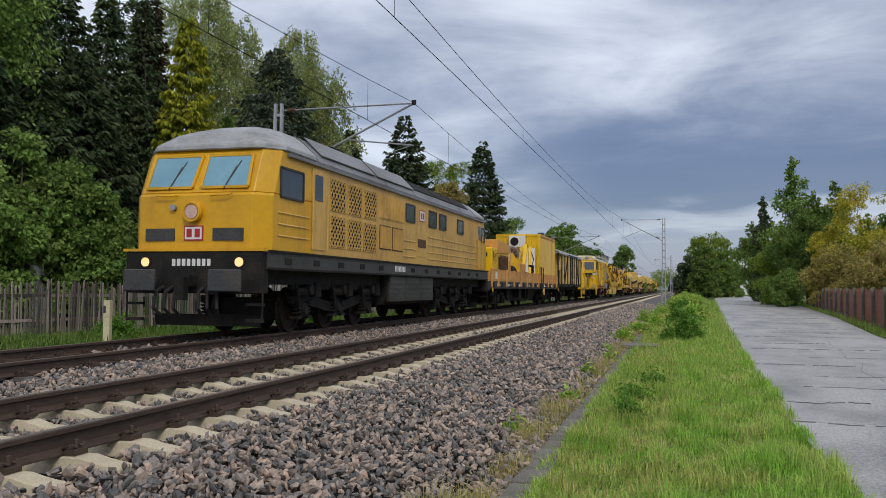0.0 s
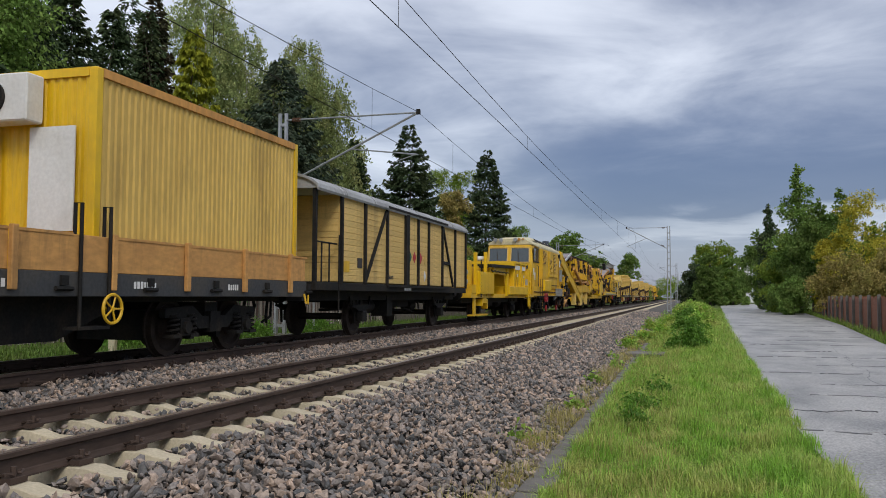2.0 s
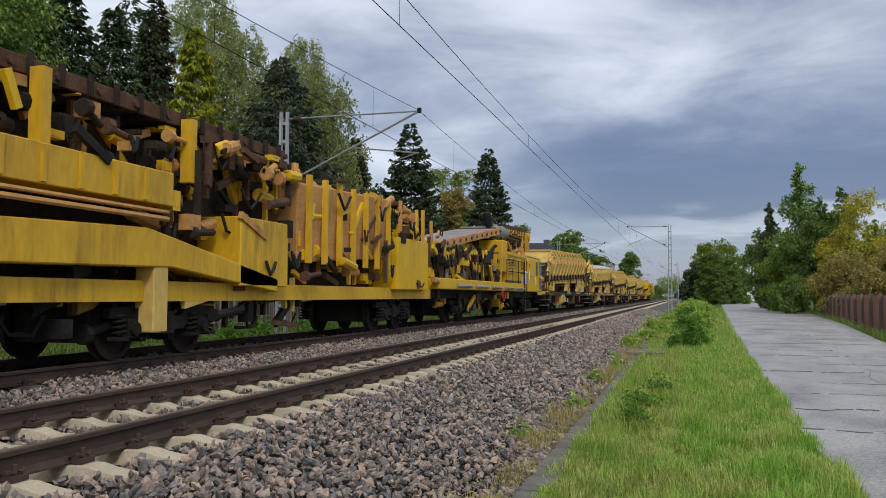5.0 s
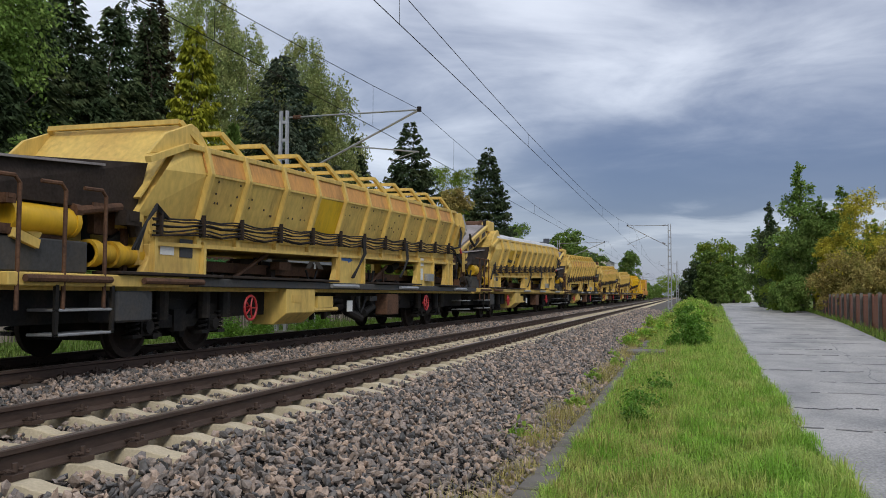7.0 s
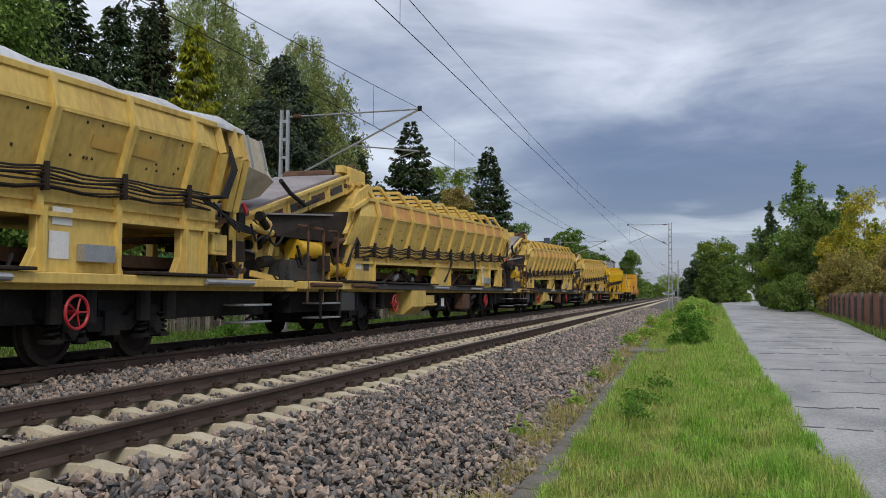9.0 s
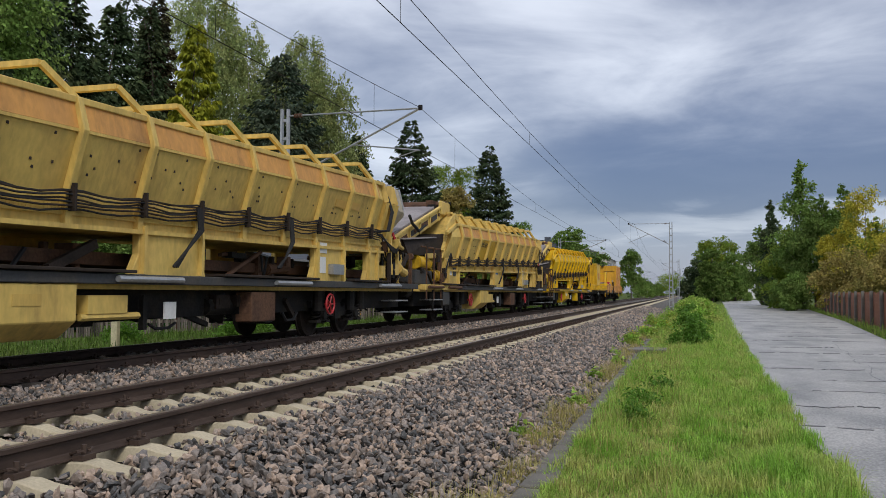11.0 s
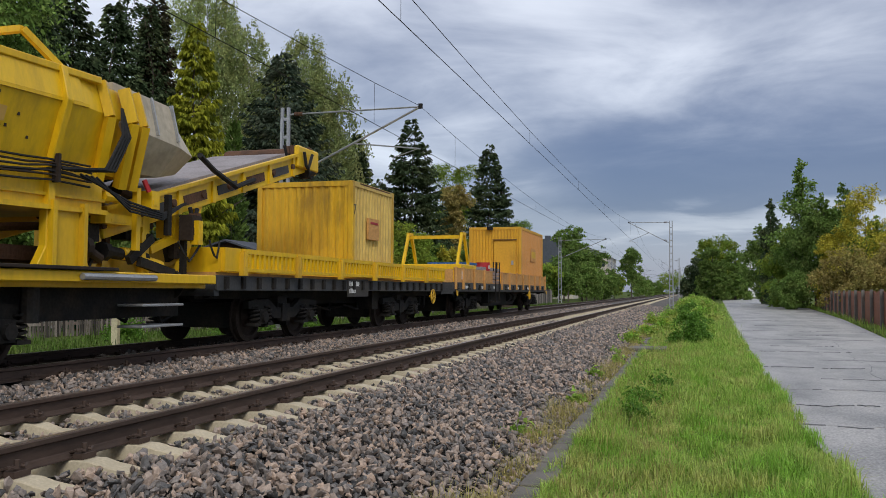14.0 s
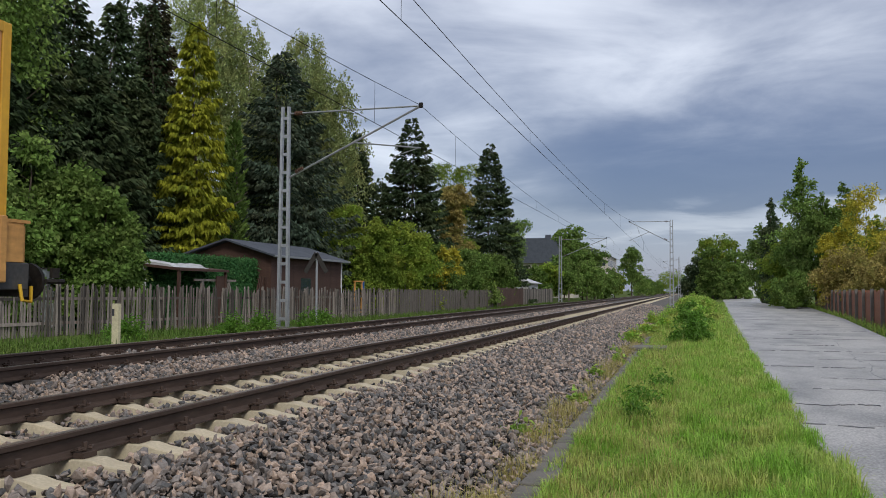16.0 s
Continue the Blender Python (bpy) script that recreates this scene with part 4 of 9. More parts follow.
def blades(name, label, material, spots, tall, wide, seed, category="grass"):
    """Grass or weeds: bent blades rooted at the spots (x, y, size)."""
    gen = np.random.default_rng(seed)
    p = np.asarray(spots, float)
    n = len(p)
    a = gen.uniform(0, 6.283, n)
    lean = gen.uniform(0.1, 0.95, n)
    patch = 0.5 + 0.5 * np.sin(p[:, 0] * 4.1 + 1.7 * np.sin(p[:, 1] * 1.3)) * np.sin(p[:, 1] * 2.3 + 2.0 * np.sin(p[:, 0] * 2.9))
    h = tall * p[:, 2] * gen.uniform(0.5, 1.3, n) * (0.4 + 1.2 * patch)
    w = wide * gen.uniform(0.7, 1.3, n)
    z = np.array([ground_height(x) for x in p[:, 0]]) - 0.01
    out = np.stack([np.cos(a), np.sin(a)], 1)
    side = np.stack([-np.sin(a), np.cos(a)], 1)
    root = p[:, :2]
    mid = root + out * (h * lean * 0.35)[:, None]
    tip = root + out * (h * lean)[:, None]
    v = np.empty((n, 5, 3))
    v[:, 0, :2], v[:, 1, :2] = root - side * w[:, None] / 2, root + side * w[:, None] / 2
    v[:, 2, :2], v[:, 3, :2] = mid + side * w[:, None] * 0.4, mid - side * w[:, None] * 0.4
    v[:, 4, :2] = tip
    v[:, :2, 2], v[:, 2:4, 2], v[:, 4, 2] = z[:, None], (z + h * 0.6)[:, None], z + h * (1 - lean * 0.4)
    k = np.arange(n)[:, None] * 5
    f = np.concatenate([k + [0, 1, 2], k + [0, 2, 3], k + [3, 2, 4]])
    ob = new(name, big_mesh(name, v.reshape(-1, 3), f, material))
    return tagged(ob, label, category, kind="stuff")


def verge():
    gen = np.random.default_rng(11)

    def strip(n, y0, y1, left, right, size=(0.7, 1.2), power=1.6):
        y = y0 + (y1 - y0) * gen.uniform(0, 1, n) ** power
        l = np.array([left(v) for v in y])
        r = np.array([right(v) for v in y])
        return np.c_[l + (r - l) * gen.uniform(0, 1, n), y, gen.uniform(*size, n)]
    edge = lambda y: along(ROAD_L, y) + 0.06
    blades("verge_grass", "lush green grass on the verge between duct and lane", M_GRASS, np.concatenate([strip(105000, 4.5, 30, lambda y: -1.09, edge, power=1.5), strip(9000, 4.5, 40, lambda y: -1.16 + 0.05 * math.sin(3.1 * y), lambda y: -1.02), strip(26000, 30, 130, lambda y: -1.1, edge, (1.2, 2.2))]), 0.17, 0.008, 12)
    blades("tall_grass", "longer pale grass along the ballast edge", M_DRY, np.concatenate([strip(2500, 5.0, 40, lambda y: -1.37, lambda y: -1.30, (0.4, 0.9)), strip(13000, 5.0, 40, lambda y: -1.66 + 0.14 * math.sin(y * 2.1) + 0.08 * math.sin(y * 5.3), lambda y: -1.36, (0.5, 1.35)), strip(12000, 5, 60, lambda y: -1.10, lambda y: -0.1, (0.6, 1.3)), strip(6000, 4.6, 60, lambda y: -1.0, edge, (0.4, 0.8))]), 0.22, 0.005, 13)
    blades("trackside_grass", "rough dark grass along the foot of the garden fence", M_ROUGHGRASS, np.c_[gen.uniform(-15.2, -11.4, 30000), 10 + 80 * gen.uniform(0, 1, 30000) ** 1.5, gen.uniform(0.7, 1.6, 30000)], 0.17, 0.018, 14)
    ys = 30 + 90 * gen.uniform(0, 1, 9000)
    xs = np.array([along(ROAD_R, y) for y in ys]) + gen.uniform(0.0, 2.2, 9000)
    blades("roadside_grass", "green grass in front of the brown fence", M_GRASS, np.c_[xs, ys, gen.uniform(0.9, 2, 9000)], 0.2, 0.022, 15)

    # leafy weeds: bushes of many leaves
    def weed(x, y, h, r, n, leaf, label, size=0.10, name="weed_bush"):
        g = np.random.default_rng(int(abs(x * 97 + y * 31)) + 3)
        a, t = g.uniform(0, 6.283, n // 16), g.uniform(0.15, 1, n // 16)
        rr = r * g.uniform(0.1, 1, n // 16) ** 0.6 * (1.1 - 0.75 * t)
        t = t * (0.62 + 0.38 * np.sin(a * 2.5 + x * 9) * np.sin(a + y))
        stem = np.stack([np.cos(a) * rr, np.sin(a) * rr, t * h], 1)
        p = np.repeat(stem, 16, 0) + g.normal(0, 0.05, (n // 16 * 16, 3)) * (1 + r)
        p[:, 2] = p[:, 2].clip(0.02)
        w = unit(g.normal(0, 0.7, p.shape) + np.array([0, 0, 0.35]))
        v, f = strips(p, w, size, size * 0.45, 0.3, g)
        th = thing(name, label, "weeds", Matrix.Translation((x, y, ground_height(x))))
        part("leaves", big_mesh("leaves", v, f, leaf), None, th)
        s = Shape()
        for k in range(9):
            q = Vector((stem[k][0], stem[k][1], min(h * 0.8, stem[k][2] + 0.1)))
            s.rod((q.x * 0.3, q.y * 0.3, 0), q, 0.006, 4)
        part("stems", s, M_WEED, th)
    weed(-0.62, 10.9, 0.36, 0.2, 700, M_WEED, "leafy green weed at the duct's edge", 0.07)
    weed(-0.4, 14.5, 0.3, 0.25, 500, M_WEED, "leafy green weeds in the verge", 0.08)
    weed(-0.62, 12.6, 0.3, 0.3, 500, M_WEED, "low leafy weeds in the verge", 0.07)
    for x, y, h, r, n in ((0.1, 27.5, 1.1, 0.4, 1500), (0.5, 27.9, 0.8, 0.34, 900), (-0.28, 27.2, 0.65, 0.34, 800), (0.2, 28.4, 0.9, 0.5, 900)):
        weed(x, y, h, r, n, M_WEED, "chest-high leafy bush in the verge", 0.10)
    weed(0.6, 33.0, 0.6, 0.5, 900, M_GRASS, "chest-high leafy bush in the verge", 0.12)
    for x, y, h, r in ((-1.3, 31, 0.55, 0.5), (-0.9, 36, 0.6, 0.6), (-1.4, 42, 0.7, 0.7), (-1.0, 50, 0.8, 0.9), (-1.6, 26.5, 0.5, 0.35)):
        weed(x, y, h, r, 1200, M_GRASS, "weeds with yellow flower heads by the ballast", 0.11, "flowering_weeds")
        weed(x, y + 0.1, h * 1.05, r * 0.9, 500, M_YLEAF, "yellow flower heads of tall weeds", 0.07, "flowering_weeds")
    for x, y, h, r in ((0.3, 40, 0.7, 1.0), (0.9, 50, 0.8, 1.2), (0.2, 60, 0.9, 1.4), (1.2, 75, 1.0, 1.6), (0.2, 90, 1.0, 1.8), (1.6, 110, 1.1, 2.2), (1.0, 135, 1.2, 2.6)):
        weed(x, y, h, r, 2600, M_GRASS if int(y) % 20 else M_WEED, "overgrown weeds along the verge", 0.16 + y * 0.001, "overgrown_weeds")
    for x, y in ((-13.0, 22.5), (-13.3, 25.0), (-12.8, 27.5), (-13.4, 30), (-14.0, 19.0)):
        weed(x, y, 0.7, 0.6, 900, M_WEED, "green weeds by the fence and mast", 0.11)
    for x, y in ((-1.75, 9.2), (-1.55, 12.2), (-1.62, 16.0), (-1.5, 19.2), (-1.7, 21.8)):
        weed(x, y, 0.24, 0.16, 160, M_GRASS, "yellowing weed tuft in the ballast's foot", 0.11, "weed_tuft")


woods()
verge()
# ---- masts, wires, fences, buildings ----
def lattice_mast(x, y, h, label, arm_to=None, foot=None, w=0.34, side=1):
    th = thing("catenary_mast", label, "catenary mast", Matrix.Translation((x, y, ground_height(x) if foot is None else foot)), "catenary masts")
    for k in (-1, 1):
        part("post", Shape().loft([[(k * w / 2 - 0.05, -0.07, -0.3), (k * w / 2 + 0.05, -0.07, -0.3), (k * w / 2 + 0.05, 0.07, -0.3), (k * w / 2 - 0.05, 0.07, -0.3)],
                                   [(k * w / 3 - 0.04, -0.06, h), (k * w / 3 + 0.04, -0.06, h), (k * w / 3 + 0.04, 0.06, h), (k * w / 3 - 0.04, 0.06, h)]]), M_SILVER, th)
    me = mesh_of("batten", Shape().box(-w / 2 + 0.03, w / 2 - 0.03, -0.03, 0.03, -0.05, 0.05), M_SILVER)
    n = int(h / 0.62)
    for k in range(n):
        part("batten", me, None, th).location = (0, 0, 0.35 + k * 0.62)
    part("foundation", Shape().box(-0.4, 0.4, -0.4, 0.4, -0.4, 0.08), M_CONCRETE, th)
    return th


def arm(th, s, top, reach, tip, low, reg, drop):
    """Cantilever: top tube, stay tube and registration arm; s is the side to which it reaches."""
    part("top_tube", Shape().rod((s * 0.15, 0, top), (s * reach, 0, tip), 0.028, 6), M_SILVER, th)
    part("stay_tube", Shape().rod((s * 0.15, 0, low), (s * reach, 0, tip), 0.036, 6), M_SILVER, th)
    k = 0.50
    a = Vector((s * (0.15 + (reach - 0.15) * k), 0, low + (tip - low) * k))
    part("registration_arm", Shape().rod(a, (s * reach * 1.0, 0, reg), 0.024, 6), M_SILVER, th)
    part("steady_arm", Shape().rod((s * (reach * 0.98), 0, reg), (s * (reach * 0.80), 0, drop), 0.014, 5), M_SILVER, th)
    for z0, z1, q in ((top, top, 0.35), (low, low + 0.1, 0.4)):
        ins = Shape()
        for j in range(5):
            ins.rod((s * (q + j * 0.06), 0, z0 + (tip - z0) * (q + j * 0.06) / reach), (s * (q + j * 0.06 + 0.03), 0, z0 + (tip - z0) * (q + j * 0.06 + 0.03) / reach), 0.075, 8)
        part("insulator", ins, M_RUST, th)
    part("clamp", Shape().box(s * reach - 0.06, s * reach + 0.06, -0.05, 0.05, tip - 0.06, tip + 0.1), M_DARK, th)


m1 = lattice_mast(-13.1, 26.06, 7.56, "grey lattice steel mast beside the far track", foot=-0.36)
arm(m1, 1, 7.32, 4.83, 7.34, 5.13, 5.96, 5.70)
m2 = lattice_mast(-13.9, 97.0, 7.6, "grey lattice steel mast beside the far track", foot=-0.36)
arm(m2, 1, 7.2, 5.2, 7.3, 5.2, 5.9, 5.65)
m3 = lattice_mast(-1.38, 84.0, 8.45, "tall lattice steel mast beside the near track", foot=-0.6)
arm(m3, -1, 8.3, 3.95, 8.32, 6.3, 6.5, 6.35)
for k, (x, y) in enumerate(((-13.9, 168), (-1.4, 172), (-13.9, 235), (-1.6, 238), (-13.9, 300))):
    mm = lattice_mast(x, y, 8.2, "distant lattice steel mast beside the line", foot=-0.5)
    arm(mm, 1 if x < -5 else -1, 7.7, 4.6 if x < -5 else 3.0, 7.3, 5.4, 6.1, 5.9)


def catenary(x, up_mast, up_mid, contact, label, spans):
    th = thing("catenary_wire", label, "overhead wire")
    for y0, y1 in spans:
        n = 16
        pts = []
        for i in range(n + 1):
            t = i / n
            pts.append((x, y0 + (y1 - y0) * t, up_mid + (up_mast - up_mid) * (2 * t - 1) ** 2))
        part("carrier_wire", Shape().path(pts, 0.008, 5), M_DARK, th)
        part("contact_wire", Shape().rod((x, y0, contact), (x, y1, contact), 0.009, 5), M_DARK, th)
        for i in range(1, n, 2):
            part("dropper", Shape().rod(pts[i], (x, pts[i][1], contact), 0.005, 4), M_DARK, th)


catenary(NEAR + 0.13, 7.7, 6.1, 5.72, "overhead carrier and contact wire over the near track", ((-18, 84), (84, 172), (172, 238), (238, 305)))
catenary(FAR + 0.40, 7.0, 6.0, 5.62, "overhead carrier and contact wire over the far track", ((-40, 26), (26, 97), (97, 168), (168, 235), (235, 300)))


def paling_fence():
    th = thing("paling_fence", "weathered grey wooden paling fence along the gardens", "fence")
    gen = np.random.default_rng(5)

    def spot(s):
        return float(np.interp(s, [-5, 17.5, 26, 60, 75], [-17.6, -16.4, -15.2, -13.9, -13.6]))
    y, k = 7.0, 0
    shapes = [mesh_of("paling", Shape().prism([(-w / 2, 0), (w / 2, 0), (w / 2 * 0.9, h - 0.05), (w * 0.1, h), (-w / 2, h - 0.04)], -0.012, 0.012, "x"), M_FENCE) for w, h in ((0.05, 1.30), (0.06, 1.38), (0.045, 1.22), (0.065, 1.42), (0.05, 1.33))]
    rest = Shape()
    while y < 62:
        x = spot(y) + gen.normal(0, 0.012)
        if 16 <= y <= 46.0 and k < 300:
            ob = part("paling", shapes[int(gen.integers(0, 5))], None, th)
            ob.location = (x, y, ground_height(x) - 0.02 + gen.normal(0, 0.03))
            ob.rotation_euler = (gen.normal(0, 0.032), gen.normal(0, 0.025), gen.normal(0, 0.2))
            k += 1
        else:
            z = ground_height(x)
            rest.box(x - 0.012, x + 0.012, y - 0.035, y + 0.035, z, z + 1.33 + gen.normal(0, 0.04))
        y += 0.088
    tagged(part("more_palings", rest, M_FENCE, th), kind="stuff")
    for h in (0.35, 1.0):
        ys = list(range(7, 63, 4))
        for a, b in zip(ys, ys[1:]):
            part("rail", Shape().beam((spot(a) - 0.05, a, ground_height(spot(a)) + h), (spot(b) - 0.05, b, ground_height(spot(b)) + h), 0.05, 0.08), M_FENCE, th)
    for yy in range(8, 62, 3):
        part("post", Shape().box(spot(yy) - 0.16, spot(yy) - 0.06, yy - 0.05, yy + 0.05, ground_height(spot(yy)) - 0.3, ground_height(spot(yy)) + 1.35), M_FENCE, th)


def far_fence():
    th = thing("board_fence", "dark red-brown board fence farther along the gardens", "fence")
    s = Shape()
    gen = np.random.default_rng(6)
    for k in range(110):
        y = 63 + k * 0.28
        x = -13.7 - 0.02 * k * 0.28
        part("board", Shape().box(x - 0.015, x + 0.015, y, y + 0.26, -0.36, 1.15 + gen.normal(0, 0.03)), M_BROWNWOOD if k < 40 else M_FENCE, th)
    for k in range(9):
        part("post", Shape().box(-13.85 - 0.07 * k, -13.72 - 0.07 * k, 63 + k * 3.7, 63.1 + k * 3.7, -0.5, 1.25), M_FENCE, th)


def roadside_fence():
    th = thing("board_fence", "brown board fence with concrete posts beyond the lane", "fence")
    gen = np.random.default_rng(8)
    me = [mesh_of("board", Shape().box(-0.015, 0.015, -0.085, 0.085, 0, h), M_REDFENCE) for h in (1.72, 1.78, 1.68)]

    def spot(y):
        return float(np.interp(y, [20, 36, 73, 106], [6.7, 8.0, 11.2, 14.0]))
    k, y = 0, 30.0
    rest = Shape()
    while y < 100:
        x = spot(y)
        if k < 280:
            ob = part("board", me[int(gen.integers(0, 3))], None, th)
            ob.location, ob.rotation_euler = (x, y, ground_height(x)), (gen.normal(0, 0.01), 0, -0.08)
        else:
            rest.box(x - 0.015, x + 0.015, y - 0.085, y + 0.085, ground_height(x), ground_height(x) + 1.7)
        y += 0.19
        k += 1
    if rest.v:
        tagged(part("more_boards", rest, M_REDFENCE, th), kind="stuff")
    post = mesh_of("post", Shape().box(-0.07, 0.07, -0.07, 0.07, -0.3, 1.85), M_CONCRETE)
    for yy in range(30, 100, 4):
        part("post", post, None, th).location = (spot(yy) - 0.09, yy + 0.1, ground_height(spot(yy)))


def marker_post():
    th = thing("marker_post", "short white concrete post beside the far track", "marker post", Matrix.Translation((-12.6, 16.7, -0.5)))
    part("post", Shape().box(-0.085, 0.085, -0.06, 0.06, -0.2, 1.14), M_CREAM, th, bevel=0.012)
    part("plate", Shape().box(-0.07, -0.01, -0.068, -0.061, 0.86, 1.02), M_FRAME, th, "grey number plate")


def sign_post():
    th = thing("signal_board", "thin post with a black chevron board", "railway sign", Matrix.Translation((-12.9, 28.3, -0.4)))
    part("pole", Shape().rod((0, 0, -0.2), (0, 0, 2.75), 0.045, 8), M_SILVER, th)
    s = Shape()
    for k in (-1, 1):
        s.beam((0, -0.07, 2.7), (k * 0.42, -0.07, 2.0), 0.02, 0.16)
    part("chevron", s, M_INK, th)


def shed():
    x, y = -18.8, 36.0
    th = thing("garden_shed", "dark brown boarded garden shed with a felt roof", "shed", Matrix.Translation((x, y, ground_height(x))))
    w, d, h = 2.0, 3.75, 2.65
    part("wall", Shape().prism([(-w, 0), (w, 0), (w, h), (0, h + 0.62), (-w, h)], -d, d), M_BROWNWOOD, th)
    board = mesh_of("board", Shape().box(-0.012, 0.012, -d - 0.01, d + 0.01, 0, 0.115), M_BROWNWOOD)
    front = mesh_of("board", Shape().box(-w, w, -0.012, 0.012, 0, 0.115), M_BROWNWOOD)
    for k in range(21):
        part("board", board, None, th).location = (w + 0.012, 0, 0.05 + k * 0.125)
        part("board", front, None, th).location = (0, -d - 0.012, 0.05 + k * 0.125)
    for k in (-1, 1):
        part("roof_panel", Shape().prism([(0, h + 0.74), (k * (w + 0.35), h + 0.02), (k * (w + 0.35), h - 0.06), (0, h + 0.66)], -d - 0.35, d + 0.35), M_SLATE, th)
    part("window", Shape().box(w + 0.02, w + 0.05, -0.9, 0.1, 1.0, 1.75), M_GLASS, th)
    part("corner_trim", Shape().box(w, w + 0.05, d - 0.06, d + 0.06, 0, h), M_WHITE, th, "pale downpipe")
    part("gutter", Shape().box(w + 0.30, w + 0.38, -d - 0.35, d + 0.35, h - 0.06, h + 0.03), M_SILVER, th, "pale gutter")
    part("awning", Shape().prism([(-w - 0.4, h - 0.30), (0.4, h - 0.22), (0.4, h - 0.12), (-w - 0.4, h - 0.20)], -d - 1.3, -d - 0.02), M_CONCRETE, th, "pale flat awning")
    part("door", Shape().box(w + 0.024, w + 0.05, -2.9, -2.0, 0.1, 2.05), M_BROWNWOOD, th, "dark boarded door")


def garden_clutter():
    th = thing("garden_hedge", "clipped green hedge behind the fence", "hedge", Matrix.Translation((-18.3, 29.6, -0.25)))
    g = np.random.default_rng(3)
    p = np.stack([g.uniform(-0.9, 0.9, 30000), g.uniform(-4.0, 4.0, 30000), g.uniform(0.0, 2.4, 30000)], 1)
    edge = g.integers(0, 3, 30000)
    p[edge == 0, 0] = 0.9
    p[edge == 1, 2] = 2.4
    p[edge == 2, 1] = -4.0
    p += g.normal(0, 0.05, p.shape)
    v, f = strips(p, unit(g.normal(size=p.shape)), 0.10, 0.06, 0.1, g)
    part("leaves", big_mesh("leaves", v, f, M_HEDGE), None, th)
    part("core", Shape().box(-0.85, 0.85, -3.95, 3.95, -0.1, 2.35), M_HEDGE, th)
    th = thing("garden_tent", "makeshift garden shelter hung with white and teal sheets", "garden tent", Matrix.Translation((-18.4, 22.2, -0.25)))
    part("white_sheet", Shape().loft([[(0.02 * math.sin(k * 1.7), -1.3 + k * 0.11, 0.0), (0.04 + 0.02 * math.sin(k * 1.7), -1.3 + k * 0.11, 0.0), (0.05 * math.sin(k * 1.1) + 0.04, -1.3 + k * 0.11, 1.85 - 0.03 * k), (0.05 * math.sin(k * 1.1), -1.3 + k * 0.11, 1.85 - 0.03 * k)] for k in range(10)]), M_TARP, th, "hanging white plastic sheet")
    part("teal_sheet", Shape().prism([(-0.25, 0), (0.5, 0), (0.5, 1.72), (-0.2, 1.80)], 0.0, 0.04, "x"), M_GREENP, th, "dull teal sheet")
    part("back_wall", Shape().box(-1.0, -0.94, -1.3, 1.7, 0, 1.8), M_BROWNWOOD, th)
    part("roof_sheet", Shape().box(-1.0, 0.1, -1.3, 1.7, 1.80, 1.84), M_FENCE, th)
    part("bent_pipe", Shape().path([(0.05, 0.7, 0), (0.05, 0.8, 1.3), (0.05, 1.1, 1.9), (0.05, 1.5, 2.1)], 0.03, 6), M_SILVER, th)
    for yy in (-1.3, 0.55, 1.7):
        part("post", Shape().box(-0.05, 0.02, yy - 0.04, yy + 0.04, -0.1, 1.82), M_FENCE, th)
    th = thing("white_post", "plain white post beside the hedge", "post", Matrix.Translation((-17.9, 25.1, -0.25)))
    part("shaft", Shape().box(-0.06, 0.06, -0.09, 0.09, -0.1, 2.15), M_WHITE, th, bevel=0.01)
    th = thing("wood_stack", "peaked stack of brown boards leaning in the garden", "boards", Matrix.Translation((-17.2, 32.2, -0.25)))
    for k in range(5):
        part("board", Shape().beam((0.05 * k, -0.75 + 0.3 * k, 0), (0.05 * k, -0.05 + 0.02 * k, 1.75), 0.04, 0.24), M_BROWNWOOD, th)
    th = thing("garden_swing", "pale wooden trestle in the garden", "trestle", Matrix.Translation((-16.6, 27.6, -0.25)))
    s = Shape()
    for yy in (-0.9, 0.9):
        s.beam((0, yy - 0.4, 0), (0, yy, 1.55), 0.07, 0.07)
        s.beam((0, yy + 0.4, 0), (0, yy, 1.55), 0.07, 0.07)
    s.beam((0, -1.4, 1.55), (0, 1.4, 1.55), 0.08, 0.08)
    part("frame", s, M_FENCE, th)
    th = thing("open_shelter", "dark open wooden lean-to in the garden", "shelter", Matrix.Translation((-17.6, 26.6, -0.25)))
    part("roof_panel", Shape().prism([(-1.2, 2.1), (1.2, 1.85), (1.2, 1.93), (-1.2, 2.2)], -1.6, 1.6), M_BROWNWOOD, th)
    for a in (-1.1, 1.1):
        for b in (-1.5, 1.5):
            part("post", Shape().box(a - 0.05, a + 0.05, b - 0.05, b + 0.05, -0.2, 1.95), M_BROWNWOOD, th)
    part("wall", Shape().box(-1.2, -1.14, -1.6, 1.6, 0, 2.1), M_BROWNWOOD, th)
    part("side_panel", Shape().box(1.05, 1.1, 0.9, 1.6, 0, 1.7), M_BROWNWOOD, th)
    part("roof_sheet", Shape().loft([[(-0.9 + 0.05 * math.sin(k), -1.5 + k * 0.28, 2.16), (0.9, -1.5 + k * 0.28, 1.97), (0.7, -1.5 + k * 0.28, 2.06 + 0.06 * math.sin(k * 2.1)), (-0.7, -1.5 + k * 0.28, 2.26 + 0.07 * math.sin(k * 1.3))] for k in range(9)]), M_TARP, th, "crumpled white sheet")
    th = thing("climbing_frame", "small coloured climbing frame beside the shed", "play frame", Matrix.Translation((-16.9, 42.4, -0.25)))
    for k, c in ((-0.5, M_ORANGE), (0.5, M_ORANGE), (0.75, M_BLUE)):
        part("post", Shape().box(-0.04, 0.04, k - 0.035, k + 0.035, 0, 1.7), c, th)
